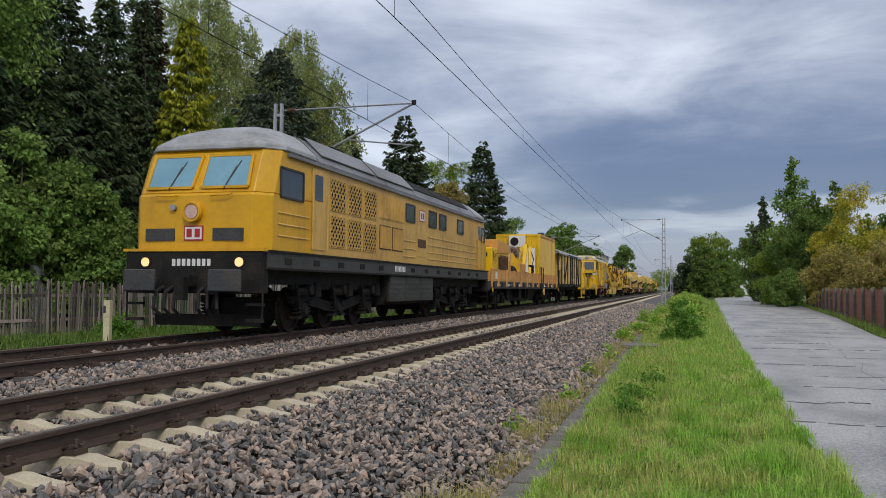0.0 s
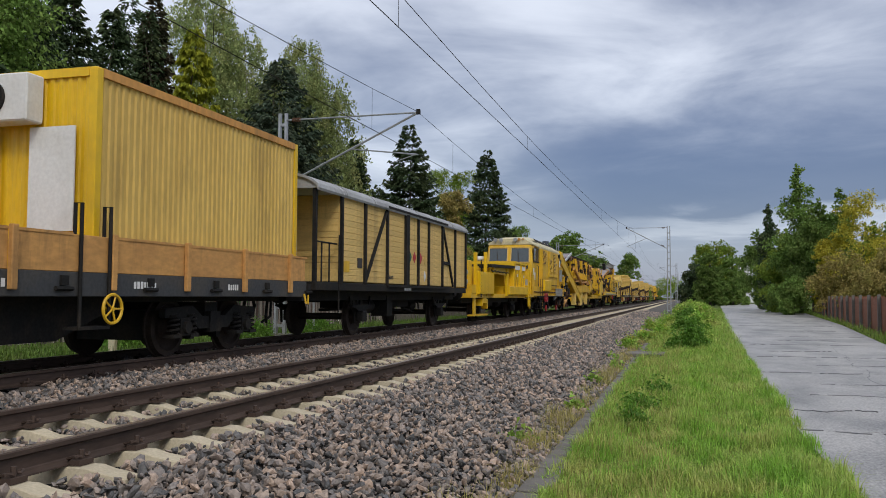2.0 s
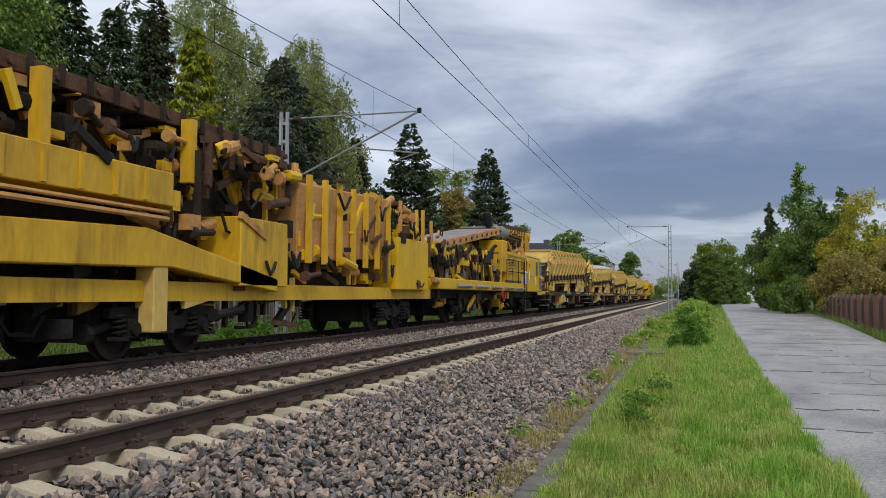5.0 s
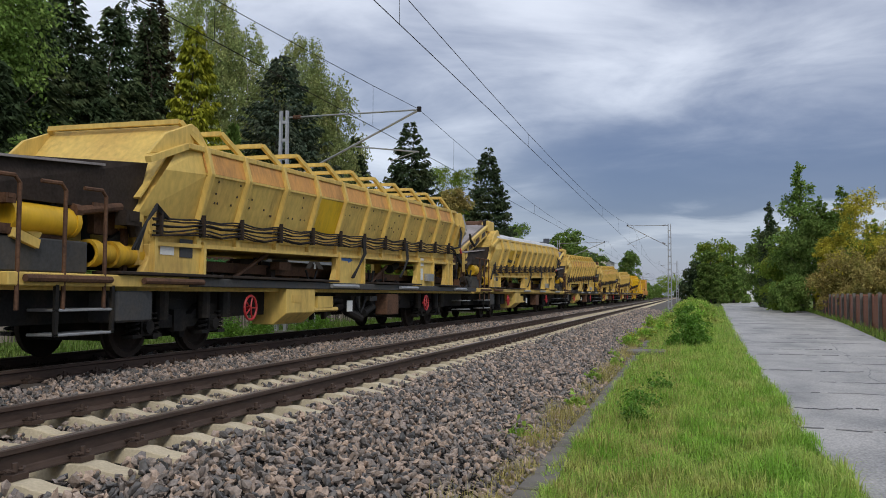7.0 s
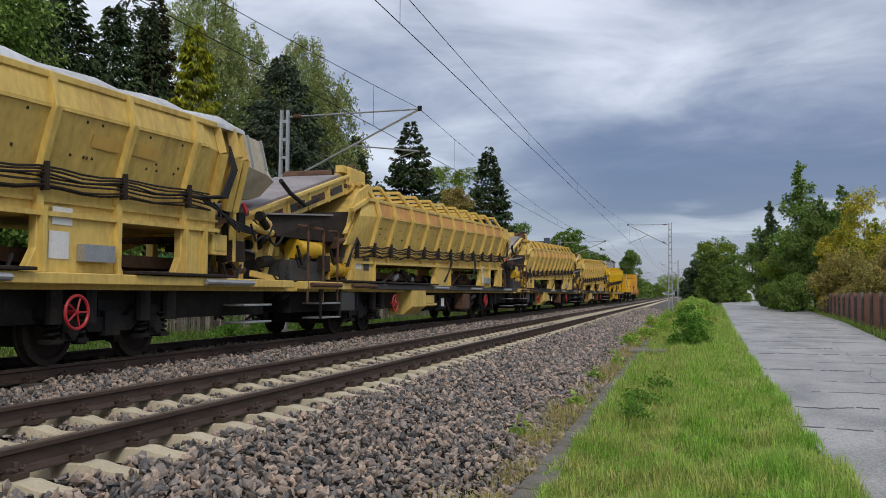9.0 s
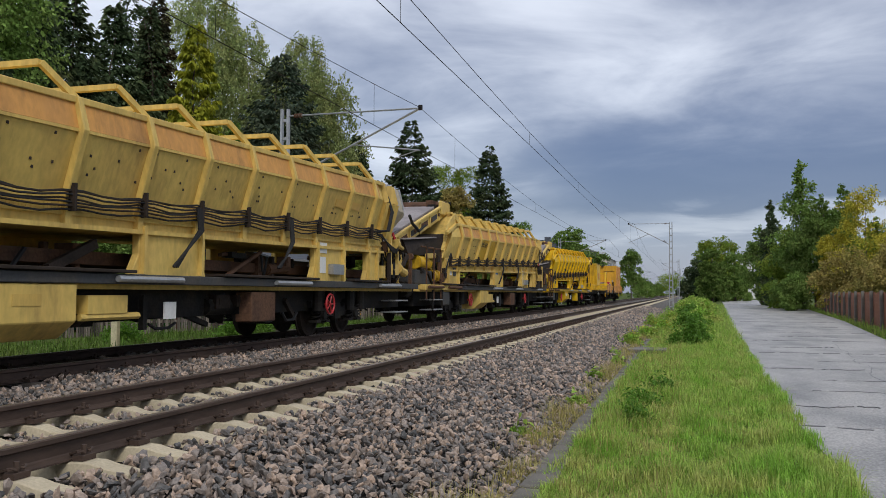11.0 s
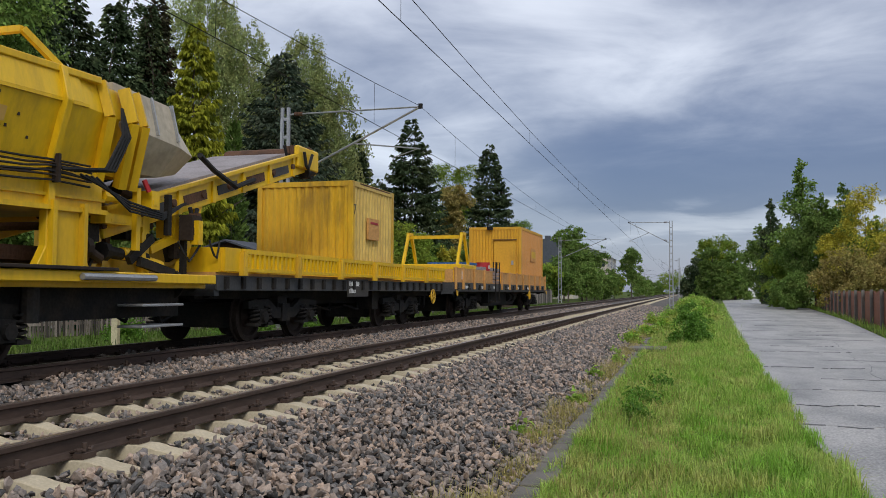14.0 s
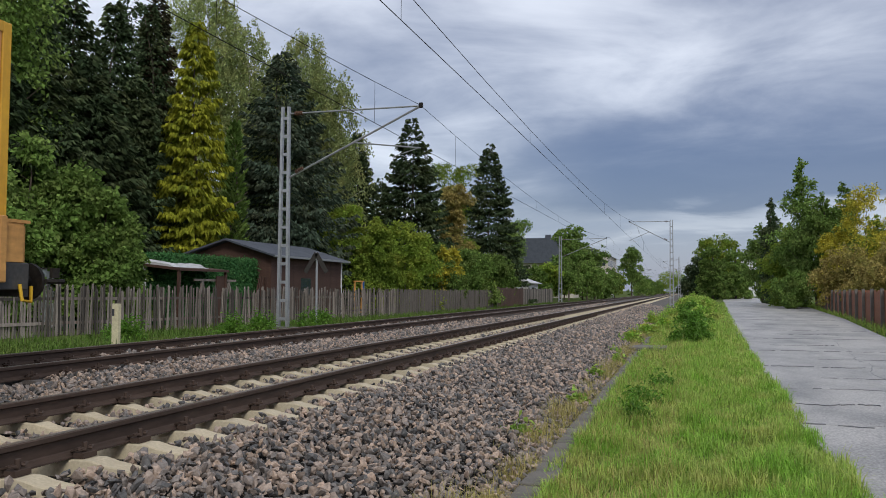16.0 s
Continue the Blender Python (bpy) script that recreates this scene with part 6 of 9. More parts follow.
def locomotive():
    th = vehicle("diesel_locomotive", "ochre yellow six-axle diesel locomotive with a grey roof", "locomotive", 13.93)
    L = 18.75
    loco_cab(th, 0.0, 1)
    loco_cab(th, L, -1)
    part("body", Shape().prism([(-1.44, 1.62), (1.44, 1.62), (1.44, 3.50), (-1.44, 3.50)], 2.18, L - 2.18), M_LOCO, th)
    roof = [(-1.46, 3.48), (1.46, 3.48), (1.48, 3.56), (1.36, 3.74), (1.02, 4.06), (0.55, 4.22), (0.0, 4.26), (-0.55, 4.22), (-1.02, 4.06), (-1.36, 3.74), (-1.48, 3.56)]
    part("roof", Shape().prism(roof, 2.15, L - 2.15), M_LOCOROOF, th, "sooty grey curved roof")
    for y in (2.25, 4.3, 6.6, 9.0, 11.6, 14.2, 16.4):
        part("roof_seam", Shape().prism([(x * 1.005, z + 0.008) for x, z in roof[2:]] + [(-1.42, 3.5), (1.42, 3.5)], y, y + 0.05), M_LOCOROOF, th)
    part("gutter", Shape().box(1.44, 1.50, 0.9, L - 0.9, 3.46, 3.53), M_LOCOROOF, th)
    for y0, y1 in ((9.3, 11.4), (11.5, 13.6), (13.7, 15.8)):
        part("roof_vent", plate(Shape(), (1.33, y0, 3.775), (1.33, y1, 3.775), (1.05, y1, 4.038), (1.05, y0, 4.038), 0.025), M_DARK, th, "black louvred roof vent")
    for y0, y1 in ((2.6, 5.9), (6.1, 9.1)):
        part("roof_panel", plate(Shape(), (1.40, y0, 3.72), (1.40, y1, 3.72), (0.98, y1, 4.13), (0.98, y0, 4.13), 0.03), M_LOCOROOF, th, "flat grey roof cover", bevel=0.006)
    part("roof_hatch", Shape().box(-0.5, 0.5, 5.0, 8.8, 4.1, 4.36), M_DARK, th, bevel=0.05)
    part("exhaust", Shape().box(-0.35, 0.35, 5.6, 6.4, 4.3, 4.46), M_DARK, th)
    # side: sill, grilles, windows, doors
    x = 1.44
    part("sill", Shape().box(-1.47, 1.47, 0.15, L - 0.15, 1.27, 1.63), M_SILL, th, "dark grey frame girder with slots", bevel=0.012)
    part("sill_edge", Shape().box(1.46, 1.50, 0.15, L - 0.15, 1.59, 1.63).box(1.46, 1.49, 0.15, L - 0.15, 1.27, 1.31), M_DARK, th)
    for k in (0, 1, 2, 3, 4, 6, 7, 8, 9, 10, 11, 12):
        panel(th, x + 0.028, 0.8 + k * 1.32, 1.1 + k * 1.32, 1.38, 1.50, M_DARK, "slot")
    bars(th, 1.472, 7.3, 1.38, 8, 0.16, M_WHITE, 9)
    for c in range(3):
        for r_ in range(2):
            y0, z0 = 3.0 + c * 1.02, (1.82, 2.62)[r_]
            y1, z1 = y0 + 0.86, z0 + 0.68
            g = part("air_grille", Shape().box(x - 0.02, x + 0.006, y0, y1, z0, z1), M_DARK, th, "dark grille behind a diagonal lattice")
            s = Shape()
            for k in range(-4, 6):
                for d in (-1, 1):
                    pa, pb = y0 + k * 0.17 + (0 if d > 0 else z1 - z0), y0 + k * 0.17 + (z1 - z0 if d > 0 else 0)
                    t0, t1 = sorted(((y0 - pa) / (pb - pa), (y1 - pa) / (pb - pa)))
                    t0, t1 = max(0, t0), min(1, t1)
                    if t1 > t0 + 0.02:
                        s.beam((x + 0.015, pa + (pb - pa) * t0, z0 + (z1 - z0) * t0), (x + 0.015, pa + (pb - pa) * t1, z0 + (z1 - z0) * t1), 0.012, 0.030)
            for p, q in (((y0, z0), (y1, z0)), ((y1, z0), (y1, z1)), ((y1, z1), (y0, z1)), ((y0, z1), (y0, z0))):
                s.beam((x + 0.012, p[0], p[1]), (x + 0.012, q[0], q[1]), 0.012, 0.016)
            part("lattice", s, M_LOCO, g)
    for c in range(2):
        for r_ in range(2):
            y0, z0 = 6.15 + c * 0.98, (1.92, 2.70)[r_]
            g = part("louvre_panel", Shape().box(x - 0.02, x + 0.012, y0, y0 + 0.88, z0, z0 + 0.62), M_LOCO if r_ else M_RUST, th)
            s = Shape()
            for k in range(17):
                s.box(x + 0.008, x + 0.028, y0 + 0.03 + k * 0.05, y0 + 0.052 + k * 0.05, z0 + 0.03, z0 + 0.59)
            part("slats", s, M_LOCO, g)

    def win(y0, y1, z0, z1, mat=M_GLASS):
        w_ = panel(th, x + 0.0, y0, y1, z0, z1, mat, "window", "dark window with rounded corners", 0.012)
        f = Shape()
        for p, q in (((y0, z0), (y1, z0)), ((y1, z0), (y1, z1)), ((y1, z1), (y0, z1)), ((y0, z1), (y0, z0))):
            f.beam((x + 0.012, p[0], p[1]), (x + 0.012, q[0], q[1]), 0.03, 0.045)
        part("window_frame", f, M_INK, w_)
    for y0, y1, z0, z1 in ((0.62, 1.62, 2.66, 3.22), (8.26, 9.06, 2.80, 3.27), (10.49, 11.29, 2.80, 3.27), (11.63, 12.42, 2.80, 3.27), (13.87, 14.68, 2.82, 3.27), (17.55, 18.05, 2.72, 3.24)):
        win(y0, y1, z0, z1)
    for y0 in (2.05, 16.85):
        d = panel(th, x, y0, y0 + 0.62, 1.72, 3.40, M_LOCO, "cab_door", "ochre door with a window", 0.02, 0.006)
        panel(d, x + 0.02, y0 + 0.12, y0 + 0.50, 2.75, 3.28, M_GLASS, "door_window")
        part("handrail", Shape().rod((x + 0.06, y0 - 0.07, 1.72), (x + 0.06, y0 - 0.07, 2.9), 0.014, 6).rod((x + 0.06, y0 + 0.69, 1.72), (x + 0.06, y0 + 0.69, 2.9), 0.014, 6), M_LOCO, d)
    for k, (y0, y1) in enumerate(((10.4, 16.7), (10.4, 16.7), (10.4, 16.7), (10.4, 16.7), (8.1, 9.2), (8.1, 9.2), (8.1, 9.2), (0.55, 1.9), (0.55, 1.9), (0.55, 1.9))):
        z = (1.80, 2.00, 2.22, 2.46, 1.80, 2.02, 2.24, 1.9, 2.12, 2.34)[k]
        part("swage_line", Shape().prism([(x - 0.01, z), (x + 0.022, z + 0.012), (x - 0.01, z + 0.045)], y0, y1), M_LOCO, th)
    part("side_hatch", Shape().box(x, x + 0.012, 9.28, 10.22, 1.86, 2.55), M_LOCO, th, bevel=0.004)
    panel(th, x + 0.012, 9.36, 10.14, 2.12, 2.36, M_RUST, "vent_mesh")
    sg = panel(th, x, 9.55, 10.05, 2.88, 3.22, M_RED, "badge", "square red and white badge", 0.010)
    panel(sg, x + 0.010, 9.58, 10.02, 2.91, 3.19, M_WHITE, "badge_field", t=0.003)
    panel(sg, x + 0.013, 9.64, 9.78, 2.96, 3.14, M_RED, "badge_bar", t=0.003)
    panel(sg, x + 0.013, 9.83, 9.96, 2.96, 3.14, M_RED, "badge_bar", t=0.003)
    bars(th, x + 0.002, 14.0, 2.28, 13, 0.13, M_BEIGE, 4)
    bars(th, x + 0.002, 15.4, 1.88, 6, 0.13, M_BEIGE, 5)
    fb = part("badge", Shape().box(-0.20, 0.20, -0.02, 0.0, 1.80, 2.08), M_RED, th, "square red and white badge")
    part("badge_field", Shape().box(-0.175, 0.175, -0.024, -0.0205, 1.825, 2.055), M_WHITE, fb)
    for k in (-0.085, 0.085):
        part("badge_bar", Shape().box(k - 0.055, k + 0.055, -0.028, -0.0245, 1.86, 2.02), M_RED, fb)
    for k in range(8):
        part("number_bar", Shape().box(-0.42 + k * 0.105, -0.35 + k * 0.105, -0.048, -0.042, 1.33, 1.46), M_WHITE, th)
    # running gear
    for y in (4.3, 14.4):
        bogie(th, y, 3.7, 3)
        s = Shape()
        for q in (-1.85, 0, 1.85):
            s.rod((1.16, y + q + 0.5, 0.75), (1.16, y + q + 0.5, 1.05), 0.12, 10).rod((1.12, y + q - 0.4, 0.85), (1.2, y + q + 0.1, 0.85), 0.09, 8).rod((1.15, y + q, 0.9), (1.3, y + q, 0.9), 0.11, 10)
            s.path([(1.1, y + q - 0.5, 1.2), (1.2, y + q - 0.45, 0.8), (1.15, y + q - 0.3, 0.5)], 0.03, 6)
        s.box(1.0, 1.1, y - 2.4, y + 2.4, 0.9, 1.05)
        part("spring_gear", s, M_DARK, th)
    part("fuel_tank", Shape().prism([(-1.2, 0.5), (1.2, 0.5), (1.34, 0.7), (1.34, 1.27), (-1.34, 1.27), (-1.34, 0.7)], 7.0, 11.3), M_DARK, th)
    for y0 in (7.11, 8.46, 9.81):
        b_ = part("battery_box", Shape().box(1.30, 1.42, y0, y0 + 1.28, 0.58, 1.26), M_SILL, th, "grey battery box with ribbed door", bevel=0.015)
        s = Shape()
        for k in range(4):
            s.box(1.42, 1.435, y0 + 0.05, y0 + 1.23, 0.66 + k * 0.13, 0.69 + k * 0.13)
        part("ribs", s, M_FRAME, b_)
    part("underframe", Shape().box(-1.15, 1.15, 0.4, L - 0.4, 1.0, 1.27), M_DARK, th)


# ---- container, boards and small parts shared by the wagons ----
def corrugated(s, x, y0, y1, z0, z1, pitch=0.16, depth=0.03, axis="x", sign=1):
    """A wall of upright folds along y (axis x) or along x (axis y)."""
    n = max(2, int(round((y1 - y0) / pitch)))
    p = (y1 - y0) / n
    prof = []
    for k in range(n):
        a = y0 + k * p
        prof += [(a, 0), (a + p * 0.35, 0), (a + p * 0.5, 1), (a + p * 0.85, 1)]
    prof.append((y1, 0))
    v, f = [], []
    for a, d in prof:
        o = x + sign * depth * d
        for z in (z0, z1):
            v.append((o, a, z) if axis == "x" else (a, o, z))
    for k in range(len(prof) - 1):
        f.append((2 * k, 2 * k + 2, 2 * k + 3, 2 * k + 1))
    s.add(v, f)


def container(label, start, y0, length, z0, height, mat, half=1.24, pitch=0.16, depth=0.03, trim=None, end_paint=None, kind="shipping_container"):
    th = vehicle(kind, label, "container", start)
    z1, trim = z0 + height, trim or mat
    part("core", Shape().box(-half + 0.06, half - 0.06, y0 + 0.06, y0 + length - 0.06, z0 + 0.05, z1 - 0.03), mat, th)
    for sx in (-1, 1):
        s = Shape()
        corrugated(s, sx * (half - 0.05), y0 + 0.12, y0 + length - 0.12, z0 + 0.12, z1 - 0.1, pitch, depth, "x", sx)
        part("side_wall", s, mat, th)
    for yy, sg in ((y0 + 0.05, -1), (y0 + length - 0.05, 1)):
        s = Shape()
        corrugated(s, yy, -half + 0.12, half - 0.12, z0 + 0.12, z1 - 0.1, pitch, depth, "y", sg)
        part("end_wall", s, end_paint or mat, th)
    for sx in (-1, 1):
        for yy in (y0, y0 + length - 0.13):
            part("corner_post", Shape().box(sx * half, sx * (half - 0.13), yy, yy + 0.13, z0, z1), end_paint or trim, th, bevel=0.01)
        for z in (z0, z1 - 0.12):
            part("long_rail", Shape().box(sx * half, sx * (half - 0.08), y0 + 0.13, y0 + length - 0.13, z, z + 0.12), trim, th)
    for yy in (y0, y0 + length - 0.08):
        for z in (z0, z1 - 0.12):
            part("cross_rail", Shape().box(-half + 0.13, half - 0.13, yy, yy + 0.08, z, z + 0.12), end_paint or trim, th)
    part("roof", Shape().box(-half + 0.05, half - 0.05, y0 + 0.05, y0 + length - 0.05, z1 - 0.03, z1 - 0.005), trim, th)
    return th


def board_wagon(start, L, label, boards=M_TAN, gaps=((12.9, 13.7),), post_pitch=1.74, first=0.0, bog=(3.0, None), wheel_mat=None, wheel_y=13.8):
    th = vehicle("flat_wagon", label, "flat wagon", start, "flat wagons")
    part("deck", Shape().box(-1.36, 1.36, 0.05, L - 0.05, 1.20, 1.27), M_TAN, th, "worn plank deck")
    for sx in (-1, 1):
        part("sill", Shape().box(sx * 1.30, sx * 1.40, 0, L, 0.94, 1.25), M_FRAME, th, "dark grey side sill", bevel=0.01)
        y = first
        while y < L - 0.3:
            y1 = min(y + post_pitch, L - 0.05)
            if not any(a < (y + y1) / 2 < b for a, b in gaps):
                part("side_board", Shape().box(sx * 1.36, sx * 1.40, max(y, 0.0) + 0.05, y1 - 0.03, 1.25, 1.72), boards, th, bevel=0.006)
                part("stake", Shape().box(sx * 1.40, sx * 1.47, max(y, 0.05) - 0.04, max(y, 0.05) + 0.06, 1.02, 1.76), boards, th, bevel=0.01)
                part("hinge", Shape().box(sx * 1.40, sx * 1.44, y + 0.8, y + 0.92, 1.08, 1.2).rod((sx * 1.43, y + 0.7, 1.04), (sx * 1.43, y + 1.0, 1.04), 0.03, 6), M_DARK, th)
            y = y1
        part("top_rail", Shape().box(sx * 1.35, sx * 1.41, 0, gaps[0][0], 1.70, 1.735).box(sx * 1.35, sx * 1.41, gaps[0][1], L, 1.70, 1.735), boards, th)
    for yy in (0.0, L - 0.05):
        part("end_board", Shape().box(-1.34, 1.34, yy, yy + 0.05, 1.25, 1.68), boards, th)
        part("end_beam", Shape().box(-1.34, 1.34, yy - 0.02, yy + 0.12, 0.86, 1.24), M_FRAME, th)
    for q in (gaps[0][0] + 0.12, gaps[0][1] - 0.12):
        part("ladder_rail", Shape().path([(1.43, q, 0.55), (1.43, q, 2.12), (1.33, q, 2.12), (1.33, q, 1.7)], 0.025, 6), M_DARK, th)
    part("step", Shape().box(1.2, 1.44, gaps[0][0] + 0.1, gaps[0][1] - 0.1, 0.52, 0.56), M_DARK, th)
    part("underframe", Shape().box(-0.9, 0.9, 0.2, L - 0.2, 0.86, 1.2).prism([(5.0, 0.86), (L - 5.0, 0.86), (L - 6.4, 0.36), (6.4, 0.36)], 0.75, 0.85, "x").prism([(5.0, 0.86), (L - 5.0, 0.86), (L - 7.2, 0.50), (7.2, 0.50)], -0.85, -0.75, "x"), M_DARK, th)
    bogie(th, 2.9, 1.9)
    bogie(th, L - 2.9, 1.9)
    buffers(th, 0, -1)
    buffers(th, L, 1)
    brake_gear(th, 5.0, L - 5.0, int(start))
    hand_wheel(th, 1.46, wheel_y, 0.78, 0.19, wheel_mat or M_YELLOW)
    g = random.Random(int(start))
    for k in range(7):
        bars(th, 1.404, 1.0 + k * (L - 2) / 7 + g.uniform(0, 0.5), 1.05, g.randint(3, 9), 0.10, M_WHITE, k)
    panel(th, 1.405, 0.9, 1.3, 1.35, 1.65, M_WHITE, "notice", "white paper notice", 0.004)
    for yy in (0.15, L - 0.15):
        part("shunter_handle", Shape().path([(1.42, yy, 1.0), (1.46, yy, 0.82), (1.42, yy + 0.18, 0.8), (1.42, yy + 0.18, 0.98)], 0.02, 6), M_YELLOW, th)
    return th


def wagon_with_generator():
    s0, L = 33.4, 19.7
    board_wagon(s0, L, "bogie flat wagon with tan drop sides and dark sill", post_pitch=1.75, first=-0.36, wheel_y=13.62)
    th = vehicle("generator_set", "large yellow generator housing with an orange hood on the flat wagon", "generator", s0 + 0.3)
    part("housing", Shape().box(-1.15, 1.2, 0.85, 1.95, 1.27, 2.66), M_BRIGHT, th, bevel=0.03)
    part("plinth", Shape().box(-1.25, 1.28, 0.5, 5.2, 1.27, 1.42), M_TAN, th)
    part("engine_casing", Shape().box(-1.15, 1.22, 1.95, 4.4, 1.42, 2.50), M_YELLOW, th, bevel=0.02)
    part("hood", Shape().prism([(1.9, 2.44), (4.42, 2.52), (4.42, 2.84), (4.36, 2.90), (1.9, 3.06)], -1.2, 1.26, "x"), M_ORANGE, th, "faded orange hood", bevel=0.02)
    part("rear_box", Shape().box(-1.1, 1.15, 4.42, 5.2, 1.42, 2.68), M_ORANGE, th, bevel=0.02)
    panel(th, 1.155, 4.6, 4.85, 2.2, 2.6, M_WHITE, "notice", "white warning notice", 0.004)
    louvres(th, 1.23, 2.05, 3.95, 1.52, 2.32, 14, M_RUST)
    for k in range(19):
        part("grille_bar", Shape().box(1.265, 1.28, 2.08 + k * 0.1, 2.10 + k * 0.1, 1.5, 2.38), M_RUST, th)
    letters("Wasser", 0.22, M_INK, th, on_side(1.27, 2.5, 2.25), label="dark painted word")
    louvres(th, 1.21, 1.1, 1.7, 2.15, 2.5, 7, M_BRIGHT)
    for k in range(3):
        d = part("service_door", Shape().box(-1.1 + k * 0.78, -0.4 + k * 0.78, 0.82, 0.85, 1.5, 2.6), M_BRIGHT, th, bevel=0.008)
        part("handle", Shape().box(-0.95 + k * 0.78, -0.85 + k * 0.78, 0.80, 0.822, 2.0, 2.14), M_INK, d)
        part("gauge_window", Shape().box(-0.85 + k * 0.78, -0.55 + k * 0.78, 0.812, 0.822, 2.28, 2.45), M_GLASS, d)
    part("exhaust", Shape().rod((0.2, 3.2, 2.85), (0.2, 3.2, 3.1), 0.08, 10), M_RUST, th)
    th = vehicle("cable_winch", "yellow cable drum winch on a cabinet", "winch", s0)
    part("cabinet", Shape().box(0.2, 1.15, 7.80, 9.3, 1.27, 2.20), M_ORANGE, th, bevel=0.02)
    for y0, y1 in ((8.02, 8.62), (8.66, 9.26)):
        d = part("cabinet_door", Shape().box(1.15, 1.165, y0, y1, 1.34, 2.14), M_ORANGE, th, bevel=0.005)
        part("handle", Shape().box(1.165, 1.18, y1 - 0.12, y1 - 0.08, 1.7, 1.85), M_INK, d)
    part("front_plate", Shape().box(0.18, 1.17, 7.74, 7.80, 1.27, 2.22), M_YELLOW, th)
    part("hose_reel", Shape().ring((0.72, 7.70, 1.76), 0.27, 0.045, "y").ring((0.72, 7.67, 1.76), 0.19, 0.045, "y").ring((0.72, 7.65, 1.76), 0.10, 0.045, "y"), M_RUBBER, th, "coiled hose")
    dr = part("drum", Shape().rod((0.65, 8.05, 2.66), (0.65, 8.85, 2.66), 0.22, 18), M_RUST, th, "drum wound with cable")
    s = Shape()
    for k in range(8):
        s.ring((0.65, 8.10 + k * 0.1, 2.66), 0.24, 0.05, "y", 18, 5)
    part("cable", s, M_RUST, dr)
    for yy in (8.02, 8.88):
        s = Shape().ring((0.65, yy, 2.66), 0.38, 0.018, "y", 22, 5)
        for k in range(8):
            a = k * math.pi / 4
            s.rod((0.65, yy, 2.66), (0.65 + 0.38 * math.cos(a), yy, 2.66 + 0.38 * math.sin(a)), 0.011, 5)
        part("flange", s, M_SILVER, th)
        part("bearing_stand", Shape().prism([(0.25, 2.2), (1.08, 2.2), (0.76, 2.72), (0.54, 2.72)], yy - 0.1, yy - 0.04, "y"), M_YELLOW, th)
    th = vehicle("loading_crane", "folded yellow loading crane with hydraulic rams", "crane", s0 + 1.0)
    part("base", Shape().box(-0.3, 1.15, 9.9, 10.9, 1.27, 1.75), M_DARK, th)
    part("column", Shape().loft([[(0.35, 10.2, 1.6), (0.75, 10.2, 1.6), (0.75, 10.6, 1.6), (0.35, 10.6, 1.6)], [(0.45, 10.7, 3.2), (0.68, 10.7, 3.2), (0.68, 10.95, 3.2), (0.45, 10.95, 3.2)]]), M_BRIGHT, th, bevel=0.02)
    part("boom", Shape().beam((0.72, 10.9, 3.25), (0.9, 9.1, 1.62), 0.2, 0.3), M_BRIGHT, th, bevel=0.02)
    part("jib", Shape().beam((0.95, 10.95, 3.2), (1.05, 10.3, 1.55), 0.16, 0.22), M_BRIGHT, th, bevel=0.02)
    part("ram", Shape().rod((0.6, 10.3, 1.9), (0.82, 10.0, 2.5), 0.05, 8).rod((0.9, 10.8, 2.9), (1.0, 10.5, 2.0), 0.045, 8), M_SILVER, th)
    part("grab_jaw", Shape().box(0.7, 1.1, 8.85, 9.2, 1.3, 1.8).rod((0.9, 9.0, 1.8), (0.9, 9.15, 2.1), 0.07, 8), M_RUST, th)
    part("valve_block", Shape().box(0.95, 1.2, 10.4, 10.8, 1.6, 2.2), M_DARK, th)
    part("hose", Shape().path([(1.1, 10.5, 2.1), (1.2, 10.7, 2.5), (1.0, 10.9, 3.0), (0.8, 10.9, 3.3)], 0.025, 6), M_RUBBER, th)
    c = container("yellow office container with shutters on the flat wagon", s0, 13.45, 6.06, 1.27, 2.72, M_PALE, 1.26, 0.14, 0.022, M_ORANGE, M_BRIGHT, "office_container")
    for k in (-1, 1):
        sh = part("shutter", Shape().box(k * 0.62 - 0.36, k * 0.62 + 0.36, 13.39, 13.415, 1.8, 3.2), M_WHITE, c, "closed white roller shutter")
    ac = part("air_conditioner", Shape().box(-0.45, 0.45, 13.10, 13.42, 3.24, 3.88), M_WHITE, c, "white air conditioning unit", bevel=0.02)
    part("fan", Shape().rod((-0.12, 13.085, 3.56), (-0.12, 13.10, 3.56), 0.23, 18).ring((-0.12, 13.08, 3.56), 0.22, 0.015, "y"), M_DARK, ac)


